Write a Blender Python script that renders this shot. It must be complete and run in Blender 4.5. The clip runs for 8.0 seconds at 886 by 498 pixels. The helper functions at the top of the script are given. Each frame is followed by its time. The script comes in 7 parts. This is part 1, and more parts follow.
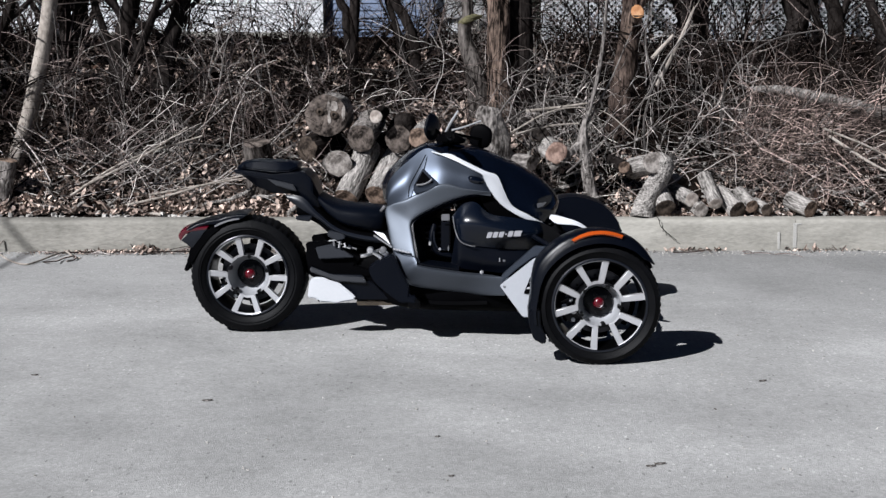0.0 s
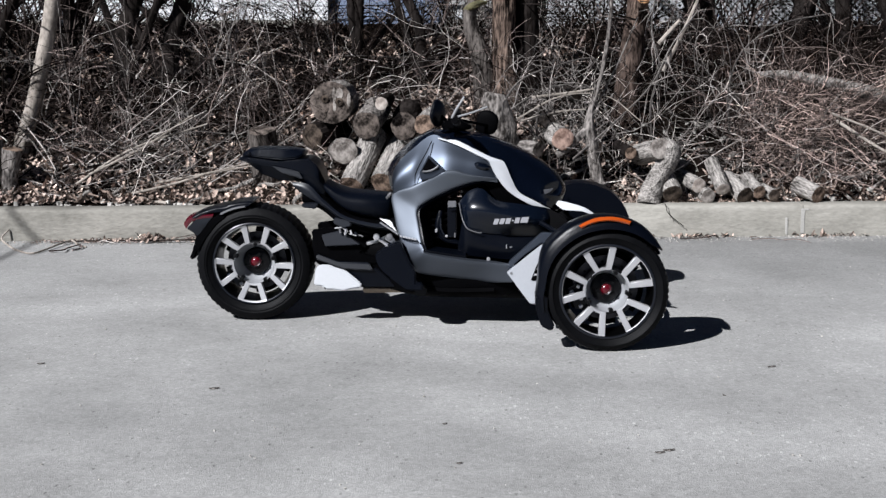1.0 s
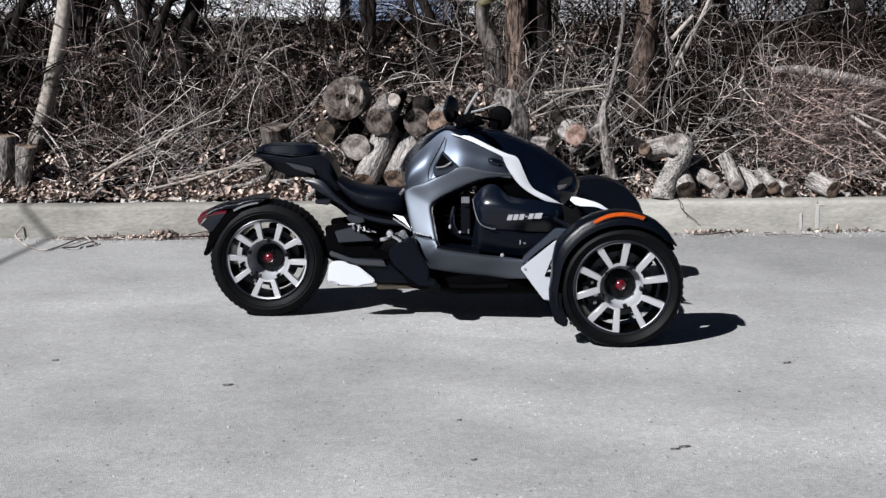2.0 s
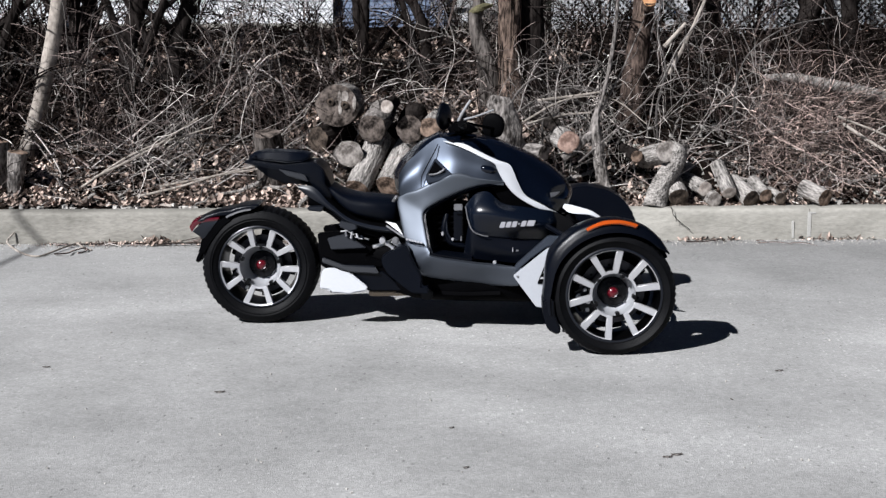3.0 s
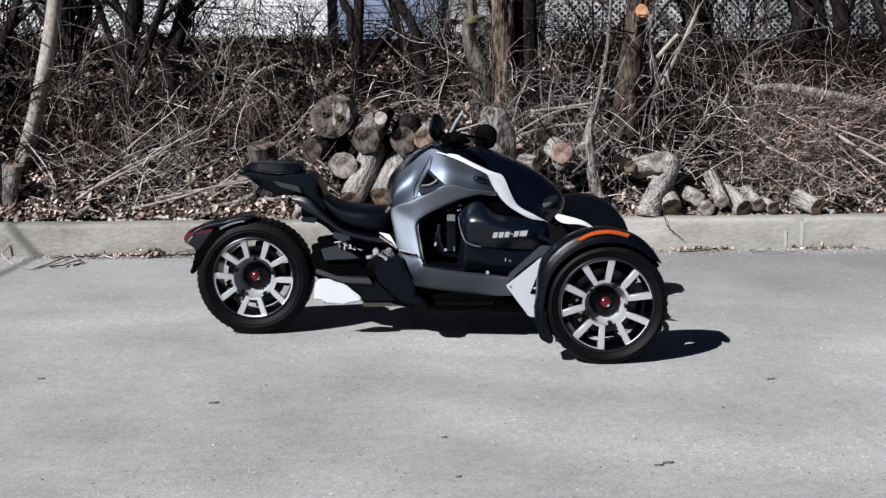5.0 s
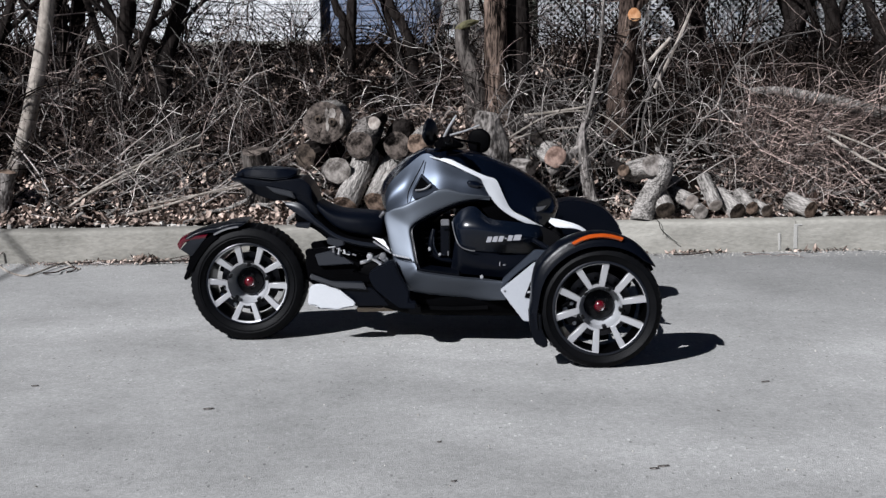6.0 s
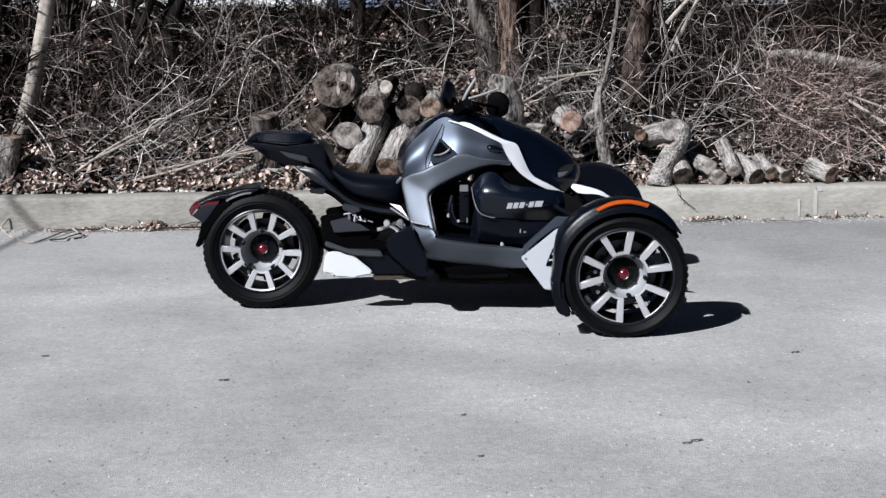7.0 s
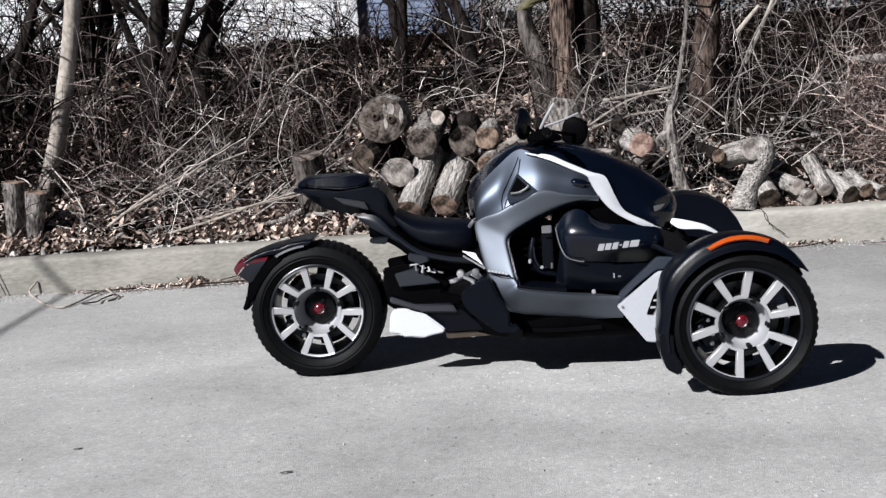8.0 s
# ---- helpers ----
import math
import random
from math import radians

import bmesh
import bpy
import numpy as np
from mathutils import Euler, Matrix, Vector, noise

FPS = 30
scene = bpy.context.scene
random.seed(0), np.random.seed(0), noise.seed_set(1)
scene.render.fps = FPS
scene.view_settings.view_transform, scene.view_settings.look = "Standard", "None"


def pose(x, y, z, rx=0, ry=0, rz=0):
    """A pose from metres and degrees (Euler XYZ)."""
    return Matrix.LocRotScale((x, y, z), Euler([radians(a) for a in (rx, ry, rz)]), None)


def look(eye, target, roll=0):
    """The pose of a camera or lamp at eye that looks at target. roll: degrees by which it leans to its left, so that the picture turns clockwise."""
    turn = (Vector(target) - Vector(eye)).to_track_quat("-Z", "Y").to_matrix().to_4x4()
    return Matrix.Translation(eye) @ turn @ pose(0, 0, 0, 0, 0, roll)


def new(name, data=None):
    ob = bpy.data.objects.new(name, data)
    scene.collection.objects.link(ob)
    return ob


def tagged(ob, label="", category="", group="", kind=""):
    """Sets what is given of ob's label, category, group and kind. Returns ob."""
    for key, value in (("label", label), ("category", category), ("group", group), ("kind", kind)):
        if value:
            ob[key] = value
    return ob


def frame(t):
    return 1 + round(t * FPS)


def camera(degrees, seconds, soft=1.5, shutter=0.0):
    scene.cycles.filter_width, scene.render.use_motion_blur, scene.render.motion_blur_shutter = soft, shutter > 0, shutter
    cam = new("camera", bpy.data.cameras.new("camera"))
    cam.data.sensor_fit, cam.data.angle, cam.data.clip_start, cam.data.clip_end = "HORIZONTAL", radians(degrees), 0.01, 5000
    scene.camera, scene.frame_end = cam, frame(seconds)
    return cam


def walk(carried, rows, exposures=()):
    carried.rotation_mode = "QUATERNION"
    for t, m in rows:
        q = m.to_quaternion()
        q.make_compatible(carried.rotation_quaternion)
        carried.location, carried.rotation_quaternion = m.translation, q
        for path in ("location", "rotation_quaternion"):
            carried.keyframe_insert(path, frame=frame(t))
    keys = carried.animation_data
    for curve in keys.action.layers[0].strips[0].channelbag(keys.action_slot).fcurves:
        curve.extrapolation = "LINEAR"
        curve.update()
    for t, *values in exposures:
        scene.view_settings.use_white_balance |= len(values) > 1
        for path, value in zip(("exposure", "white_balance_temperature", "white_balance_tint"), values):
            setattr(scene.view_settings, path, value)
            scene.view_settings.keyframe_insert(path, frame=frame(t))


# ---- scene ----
cam = camera(39.0, 8.0, soft=1.4)
PATH = [
    (0, (0.256, -6.336, 1.436), (0.219, -4.361, 1.119), 0.0),
    (0.3, (0.255, -6.332, 1.435), (0.217, -4.357, 1.114), -0.1),
    (0.5, (0.254, -6.329, 1.434), (0.216, -4.354, 1.117), -0.1),
    (0.8, (0.252, -6.319, 1.43), (0.208, -4.346, 1.099), -0.2),
    (1, (0.251, -6.312, 1.427), (0.205, -4.341, 1.091), -0.3),
    (1.5, (0.247, -6.303, 1.429), (0.187, -4.331, 1.096), -0.5),
    (1.7, (0.243, -6.3, 1.422), (0.177, -4.331, 1.078), -0.5),
    (2.8, (0.244, -6.299, 1.424), (0.188, -4.327, 1.096), -0.3),
    (3, (0.242, -6.297, 1.425), (0.189, -4.325, 1.094), -0.3),
    (3.5, (0.247, -6.306, 1.426), (0.188, -4.332, 1.11), -0.6),
    (4, (0.251, -6.313, 1.425), (0.206, -4.337, 1.115), -0.4),
    (4.5, (0.257, -6.323, 1.426), (0.207, -4.349, 1.11), -0.4),
    (6, (0.26, -6.322, 1.425), (0.222, -4.346, 1.119), -0.8),
    (6.5, (0.236, -6.29, 1.417), (0.196, -4.318, 1.084), -0.4),
    (6.6, (0.225, -6.266, 1.414), (0.188, -4.296, 1.078), -0.4),
    (6.7, (0.214, -6.239, 1.412), (0.185, -4.269, 1.066), -0.5),
    (6.8, (0.201, -6.216, 1.41), (0.185, -4.247, 1.065), -0.6),
    (6.9, (0.189, -6.2, 1.409), (0.164, -4.23, 1.06), -0.7),
    (7, (0.177, -6.167, 1.406), (0.135, -4.2, 1.046), -0.8),
    (7.1, (0.167, -6.104, 1.388), (0.117, -4.137, 1.036), -1.0),
    (7.2, (0.156, -6.04, 1.37), (0.077, -4.074, 1.01), -1.2),
    (7.3, (0.135, -5.962, 1.369), (0.052, -3.998, 0.999), -0.9),
    (7.4, (0.131, -5.908, 1.395), (0.003, -3.955, 0.98), -2.0),
    (7.5, (0.127, -5.796, 1.419), (-0.025, -3.839, 1.035), -1.9),
    (7.6, (0.088, -5.756, 1.416), (-0.087, -3.795, 1.067), -1.8),
    (7.7, (0.072, -5.677, 1.415), (-0.11, -3.717, 1.063), -1.3),
    (7.8, (0.044, -5.582, 1.408), (-0.125, -3.616, 1.081), -1.3),
    (7.9, (0.017, -5.503, 1.39), (-0.126, -3.532, 1.082), -2.6),
    (8, (-0.027, -5.409, 1.384), (-0.124, -3.436, 1.069), -3.9),
]
EXPOSURES = [(0, 0.77, 6140), (0.5, 0.72, 6150), (1, 0.80, 6160), (1.5, 0.90, 6170), (3, 0.91, 6190), (3.5, 0.93, 6190), (4, 0.90, 6220), (4.5, 0.91, 6220), (6, 0.65, 6100), (6.5, 0.77, 6100), (7, 0.91, 6080), (7.5, 0.97, 6170), (8, 0.99, 6280)]
walk(cam, [(t, look(eye, target, roll)) for t, eye, target, roll in PATH], [(t, stops, kelvin, 10) for t, stops, kelvin in EXPOSURES])

# ---------------------------------------------------------------- world, sun, exposure
SUN_FROM = Vector((-0.53, -0.56, 0.61)).normalized()
world = bpy.data.worlds.new("sky")
scene.world = world
world.use_nodes = True
wn = world.node_tree.nodes
sky = wn.new("ShaderNodeTexSky")
sky.sky_type, sky.sun_disc = "NISHITA", False
sky.sun_elevation = math.asin(SUN_FROM.z)
sky.air_density, sky.dust_density, sky.ozone_density = 0.09, 0.02, 1.2
sky.sun_rotation = math.atan2(SUN_FROM.x, SUN_FROM.y)
world.node_tree.links.new(sky.outputs[0], wn["Background"].inputs[0])
wn["Background"].inputs[1].default_value = 0.045
sun = new("sun", bpy.data.lights.new("sun", "SUN"))
sun.data.energy, sun.data.angle, sun.data.color = 5.0, radians(0.53), (1.0, 0.98, 0.965)
sun.matrix_world = look(SUN_FROM * 30, (0, 0, 0))


# ---------------------------------------------------------------- materials
def surface(name, c1, c2, rough=0.6, metal=0.0, coarse=3.0, fine=60.0, mix_fine=0.35, bump=0.0, bump_scale=80.0,
            island=0.0, coat=0.0, rough_var=0.0, stretch=(1, 1, 1), piece=0.0, spec=0.5, contrast=(0.3, 0.7), skew=1.0):
    """Two colours mixed by noise at two scales, with relief; island / piece: brightness change from island to island or piece to piece."""
    m = bpy.data.materials.new(name)
    m.use_nodes = True
    t, lk = m.node_tree, m.node_tree.links.new
    b = t.nodes["Principled BSDF"]
    co = t.nodes.new("ShaderNodeTexCoord")
    mp = t.nodes.new("ShaderNodeMapping")
    mp.inputs["Scale"].default_value = stretch
    lk(co.outputs["Object"], mp.inputs["Vector"])

    def noisy(scale, detail=4.0):
        n = t.nodes.new("ShaderNodeTexNoise")
        n.inputs["Scale"].default_value, n.inputs["Detail"].default_value = scale, detail
        lk(mp.outputs[0], n.inputs["Vector"])
        return n.outputs["Fac"]

    a, f = noisy(coarse), noisy(fine, 3.0)
    both = t.nodes.new("ShaderNodeMix")
    both.inputs["Factor"].default_value = mix_fine
    lk(a, both.inputs["A"]), lk(f, both.inputs["B"])
    spread = t.nodes.new("ShaderNodeMapRange")
    spread.inputs["From Min"].default_value, spread.inputs["From Max"].default_value = contrast
    lk(both.outputs["Result"], spread.inputs["Value"])
    col = t.nodes.new("ShaderNodeMix")
    col.data_type = "RGBA"
    col.inputs["A"].default_value, col.inputs["B"].default_value = (*c1, 1), (*c2, 1)
    lk(spread.outputs[0], col.inputs["Factor"])
    out = col.outputs["Result"]
    if island or piece:
        src = t.nodes.new("ShaderNodeNewGeometry" if island else "ShaderNodeObjectInfo")
        rng = t.nodes.new("ShaderNodeMapRange")
        amount = island or piece
        rng.inputs["To Min"].default_value, rng.inputs["To Max"].default_value = 1 - amount, 1 + amount * skew
        pw = t.nodes.new("ShaderNodeMath")
        pw.operation = "POWER"
        pw.inputs[1].default_value = skew
        lk(src.outputs["Random Per Island" if island else "Random"], pw.inputs[0]), lk(pw.outputs[0], rng.inputs["Value"])
        hsv = t.nodes.new("ShaderNodeHueSaturation")
        lk(out, hsv.inputs["Color"]), lk(rng.outputs[0], hsv.inputs["Value"])
        out = hsv.outputs["Color"]
    lk(out, b.inputs["Base Color"])
    b.inputs["Roughness"].default_value, b.inputs["Metallic"].default_value = rough, metal
    b.inputs["Coat Weight"].default_value, b.inputs["Coat Roughness"].default_value = coat, 0.06
    b.inputs["Specular IOR Level"].default_value = spec
    if rough_var:
        rr = t.nodes.new("ShaderNodeMapRange")
        rr.inputs["To Min"].default_value, rr.inputs["To Max"].default_value = max(0.02, rough - rough_var), rough + rough_var
        lk(both.outputs["Result"], rr.inputs["Value"])
        lk(rr.outputs[0], b.inputs["Roughness"])
    if bump:
        bp = t.nodes.new("ShaderNodeBump")
        bp.inputs["Strength"].default_value, bp.inputs["Distance"].default_value = 1.0, bump
        lk(noisy(bump_scale, 5.0), bp.inputs["Height"])
        lk(bp.outputs[0], b.inputs["Normal"])
    return m


def asphalt_material():
    """Worn grey asphalt: pale stone chips in a darker binder, large faint patches and tyre-polished bands."""
    m = surface("asphalt", (0.219, 0.217, 0.212), (0.346, 0.342, 0.335), 0.85, coarse=1.3, fine=16.0, mix_fine=0.3, contrast=(0.28, 0.72), bump=0.0025, bump_scale=170.0, spec=0.25)
    t, lk = m.node_tree, m.node_tree.links.new
    b = t.nodes["Principled BSDF"]
    co = t.nodes.new("ShaderNodeTexCoord")
    vor = t.nodes.new("ShaderNodeTexVoronoi")
    vor.inputs["Scale"].default_value = 95.0
    lk(co.outputs["Object"], vor.inputs["Vector"])
    ramp = t.nodes.new("ShaderNodeMapRange")
    ramp.inputs["From Min"].default_value, ramp.inputs["From Max"].default_value = 0.0, 1.0
    ramp.inputs["To Min"].default_value, ramp.inputs["To Max"].default_value = 0.87, 1.13
    sep = t.nodes.new("ShaderNodeSeparateColor")
    lk(vor.outputs["Color"], sep.inputs[0]), lk(sep.outputs[0], ramp.inputs["Value"])
    chips = t.nodes.new("ShaderNodeTexNoise")
    chips.inputs["Scale"].default_value, chips.inputs["Detail"].default_value = 240.0, 1.0
    lk(co.outputs["Object"], chips.inputs["Vector"])
    pale = t.nodes.new("ShaderNodeMapRange")
    pale.inputs["From Min"].default_value, pale.inputs["From Max"].default_value = 0.66, 0.74
    pale.inputs["To Min"].default_value, pale.inputs["To Max"].default_value = 0.0, 0.45
    lk(chips.outputs["Fac"], pale.inputs["Value"])
    total = t.nodes.new("ShaderNodeMath")
    lk(ramp.outputs[0], total.inputs[0]), lk(pale.outputs[0], total.inputs[1])
    # broad worn and stained areas, drawn out along the kerb
    stretch = t.nodes.new("ShaderNodeMapping")
    stretch.inputs["Scale"].default_value = (0.5, 1.1, 1.0)
    lk(co.outputs["Object"], stretch.inputs["Vector"])
    broad = t.nodes.new("ShaderNodeTexNoise")
    broad.inputs["Scale"].default_value, broad.inputs["Detail"].default_value, broad.inputs["Roughness"].default_value = 1.1, 7.0, 0.62
    lk(stretch.outputs[0], broad.inputs["Vector"])
    worn = t.nodes.new("ShaderNodeMapRange")
    worn.inputs["From Min"].default_value, worn.inputs["From Max"].default_value = 0.32, 0.68
    worn.inputs["To Min"].default_value, worn.inputs["To Max"].default_value = 0.82, 1.09
    lk(broad.outputs["Fac"], worn.inputs["Value"])
    stains = t.nodes.new("ShaderNodeMath")
    stains.operation = "MULTIPLY"
    lk(total.outputs[0], stains.inputs[0]), lk(worn.outputs[0], stains.inputs[1])
    # embedded pale stones, thick in places, and small dark pits
    where = t.nodes.new("ShaderNodeMapRange")
    where.inputs["From Min"].default_value, where.inputs["From Max"].default_value = 0.42, 0.60
    where.inputs["To Min"].default_value, where.inputs["To Max"].default_value = 0.25, 1.0
    lk(broad.outputs["Fac"], where.inputs["Value"])
    stone_map = t.nodes.new("ShaderNodeMapping")
    stone_map.inputs["Scale"].default_value = (1.0, 0.5, 1.0)
    lk(co.outputs["Object"], stone_map.inputs["Vector"])
    cells = t.nodes.new("ShaderNodeTexVoronoi")
    cells.inputs["Scale"].default_value = 62.0
    lk(stone_map.outputs[0], cells.inputs["Vector"])
    pick = t.nodes.new("ShaderNodeSeparateColor")
    lk(cells.outputs["Color"], pick.inputs[0])

    def band(src, low, high, at_low, at_high):
        r = t.nodes.new("ShaderNodeMapRange")
        r.inputs["From Min"].default_value, r.inputs["From Max"].default_value = low, high
        r.inputs["To Min"].default_value, r.inputs["To Max"].default_value = at_low, at_high
        lk(src, r.inputs["Value"])
        return r.outputs[0]

    def product(p, q):
        n = t.nodes.new("ShaderNodeMath")
        n.operation = "MULTIPLY"
        lk(p, n.inputs[0]), lk(q, n.inputs[1])
        return n.outputs[0]

    core = band(cells.outputs["Distance"], 0.22, 0.42, 1.0, 0.0)
    stones = product(product(core, band(pick.outputs[0], 0.80, 0.99, 0.0, 0.60)), where.outputs[0])
    holes = product(core, band(pick.outputs[1], 0.90, 0.99, 0.0, 0.42))
    bright = t.nodes.new("ShaderNodeMath")
    lk(stains.outputs[0], bright.inputs[0]), lk(stones, bright.inputs[1])
    pits = t.nodes.new("ShaderNodeMath")
    pits.operation = "SUBTRACT"
    lk(bright.outputs[0], pits.inputs[0]), lk(holes, pits.inputs[1])
    # darker towards the kerb, more on the right, with a ragged edge
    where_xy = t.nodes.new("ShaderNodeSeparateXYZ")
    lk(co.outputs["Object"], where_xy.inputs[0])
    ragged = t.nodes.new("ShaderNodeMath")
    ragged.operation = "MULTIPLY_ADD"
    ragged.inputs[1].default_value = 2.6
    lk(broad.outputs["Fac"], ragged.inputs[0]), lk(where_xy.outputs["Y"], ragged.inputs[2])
    kerb_band = product(band(ragged.outputs[0], 1.2, 3.6, 0.0, 1.0), band(where_xy.outputs["X"], 0.2, 2.4, 0.25, 1.0))
    kerb_toned = product(pits.outputs[0], band(kerb_band, 0.0, 1.0, 1.0, 0.66))
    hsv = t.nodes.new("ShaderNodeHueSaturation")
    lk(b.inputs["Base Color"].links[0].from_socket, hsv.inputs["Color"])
    lk(kerb_toned, hsv.inputs["Value"])
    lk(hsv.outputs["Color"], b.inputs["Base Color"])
    return m


def cut_wood_material(name, pale, dark, ring=70.0):
    """Sawn end grain: growth rings round the log's own axis, with weather blotches and drying cracks."""
    m = bpy.data.materials.new(name)
    m.use_nodes = True
    t, lk = m.node_tree, m.node_tree.links.new
    b = t.nodes["Principled BSDF"]
    co = t.nodes.new("ShaderNodeTexCoord")
    wave = t.nodes.new("ShaderNodeTexWave")
    wave.wave_type, wave.rings_direction = "RINGS", "Z"
    wave.inputs["Scale"].default_value, wave.inputs["Distortion"].default_value = ring / 6.0, 0.8
    wave.inputs["Detail"].default_value = 3.0
    lk(co.outputs["Object"], wave.inputs["Vector"])
    n = t.nodes.new("ShaderNodeTexNoise")
    n.inputs["Scale"].default_value, n.inputs["Detail"].default_value, n.inputs["Roughness"].default_value = 10.0, 9.0, 0.70
    lk(co.outputs["Object"], n.inputs["Vector"])
    both = t.nodes.new("ShaderNodeMix")
    both.inputs["Factor"].default_value = 0.975
    lk(wave.outputs["Fac"], both.inputs["A"]), lk(n.outputs["Fac"], both.inputs["B"])
    spread = t.nodes.new("ShaderNodeMapRange")
    spread.inputs["From Min"].default_value, spread.inputs["From Max"].default_value = 0.42, 0.62
    lk(both.outputs["Result"], spread.inputs["Value"])
    col = t.nodes.new("ShaderNodeMix")
    col.data_type = "RGBA"
    col.inputs["A"].default_value, col.inputs["B"].default_value = (*dark, 1), (*pale, 1)
    lk(spread.outputs[0], col.inputs["Factor"])
    lk(col.outputs["Result"], b.inputs["Base Color"])
    b.inputs["Roughness"].default_value, b.inputs["Specular IOR Level"].default_value = 0.9, 0.05
    bp = t.nodes.new("ShaderNodeBump")
    bp.inputs["Distance"].default_value = 0.012
    lk(both.outputs["Result"], bp.inputs["Height"]), lk(bp.outputs[0], b.inputs["Normal"])
    return m


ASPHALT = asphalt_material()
CONCRETE = surface("concrete", (0.172, 0.164, 0.143), (0.325, 0.311, 0.277), 0.85, coarse=3.2, fine=45, mix_fine=0.3, bump=0.005, bump_scale=35, piece=0.05, stretch=(0.55, 1, 1.3), contrast=(0.34, 0.66))
CONCRETE_DIRTY = surface("dirty_concrete", (0.118, 0.112, 0.097), (0.250, 0.238, 0.211), 0.88, coarse=3.2, fine=45, mix_fine=0.35, bump=0.006, bump_scale=35, piece=0.05, stretch=(0.55, 1, 1.3), contrast=(0.34, 0.66))
MORTAR = surface("mortar", (0.27, 0.262, 0.245), (0.36, 0.35, 0.33), 0.9, bump=0.003)
# near black: shade between the twigs is put into the soil's colour
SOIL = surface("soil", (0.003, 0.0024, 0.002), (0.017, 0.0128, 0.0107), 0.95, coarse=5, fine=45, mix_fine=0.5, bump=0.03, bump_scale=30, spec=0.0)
LEAVES = surface("dead_leaves", (0.095, 0.069, 0.057), (0.42, 0.332, 0.282), 0.85, coarse=3, fine=50, island=0.74, skew=1.8, spec=0.05)
# leaf copy darkened for the shade under brush and trees
LEAVES_SHADED = surface("shaded_leaves", (0.004, 0.0028, 0.0022), (0.040, 0.027, 0.022), 0.85, coarse=3, fine=50, island=0.75, skew=3.0, spec=0.0)
HEDGE = surface("dark_evergreen_leaves", (0.008, 0.010, 0.008), (0.028, 0.032, 0.026), 0.7, coarse=3, fine=30, island=0.5, spec=0.0)
TWIG_PALE = surface("pale_twigs", (0.042, 0.036, 0.033), (0.49, 0.448, 0.420), 0.85, coarse=2, fine=40, island=0.80, skew=2.6, spec=0.05)
TWIG_BROWN = surface("brown_twigs", (0.006, 0.0046, 0.0042), (0.21, 0.168, 0.154), 0.85, coarse=2, fine=40, island=0.86, skew=3.2, spec=0.0)
TWIG_RED = surface("reddish_brown_twigs", (0.006, 0.0042, 0.0037), (0.40, 0.31, 0.275), 0.85, coarse=2, fine=40, island=0.88, skew=3.3, spec=0.0)
# dark twigs; the near-black tone also carries shade inside the brush
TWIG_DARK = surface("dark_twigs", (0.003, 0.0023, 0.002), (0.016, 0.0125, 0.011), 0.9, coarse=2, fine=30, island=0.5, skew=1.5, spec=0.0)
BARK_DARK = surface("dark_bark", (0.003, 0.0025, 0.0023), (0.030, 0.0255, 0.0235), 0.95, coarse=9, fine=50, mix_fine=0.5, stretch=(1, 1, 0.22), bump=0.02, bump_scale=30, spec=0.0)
BARK_GREY = surface("grey_bark", (0.028, 0.0245, 0.0222), (0.265, 0.242, 0.226), 0.95, coarse=15, fine=60, mix_fine=0.5, stretch=(1, 1, 0.4), bump=0.03, bump_scale=30, contrast=(0.38, 0.66), spec=0.05)
BARK_PALE = surface("pale_smooth_bark", (0.11, 0.094, 0.08), (0.39, 0.35, 0.31), 0.85, coarse=5, fine=38, mix_fine=0.45, stretch=(1, 1, 0.6), bump=0.006, bump_scale=30, contrast=(0.34, 0.68), spec=0.05)
BARK_RED = surface("peeling_red_bark", (0.008, 0.0064, 0.0057), (0.205, 0.150, 0.121), 0.95, coarse=8, fine=34, mix_fine=0.5, stretch=(1.8, 1.8, 0.35), bump=0.05, bump_scale=18, contrast=(0.43, 0.63), spec=0.0)
LICHEN = surface("yellow_green_lichen", (0.05, 0.048, 0.030), (0.165, 0.150, 0.085), 0.95, coarse=14, fine=70, bump=0.01, spec=0.0)
BARK_BROWN = surface("rough_brown_bark", (0.010, 0.0075, 0.0065), (0.115, 0.085, 0.071), 0.95, coarse=11, fine=50, mix_fine=0.5, stretch=(1.2, 1.2, 0.3), bump=0.03, bump_scale=28, contrast=(0.40, 0.68), spec=0.0)
BARK_MID = surface("rough_grey_brown_bark", (0.012, 0.0102, 0.009), (0.150, 0.133, 0.122), 0.95, coarse=11, fine=50, mix_fine=0.5, stretch=(1.2, 1.2, 0.3), bump=0.03, bump_scale=28, contrast=(0.40, 0.68), spec=0.0)
BARK_LOG = surface("bleached_log_bark", (0.030, 0.027, 0.0245), (0.37, 0.345, 0.322), 0.92, coarse=13, fine=70, mix_fine=0.55, stretch=(1.5, 1.5, 0.35), bump=0.03, bump_scale=34, contrast=(0.36, 0.64), spec=0.05)
CUT_GREY = cut_wood_material("weathered_cut_wood", (0.27, 0.235, 0.21), (0.014, 0.0115, 0.010))
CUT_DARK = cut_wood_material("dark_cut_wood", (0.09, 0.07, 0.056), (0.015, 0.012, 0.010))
CUT_TAN = cut_wood_material("tan_cut_wood", (0.27, 0.195, 0.15), (0.03, 0.021, 0.016))
CUT_PALE = cut_wood_material("pale_cut_wood", (0.46, 0.41, 0.37), (0.20, 0.17, 0.15))
CUT_ORANGE = cut_wood_material("fresh_orange_cut_wood", (0.50, 0.285, 0.155), (0.33, 0.155, 0.07))
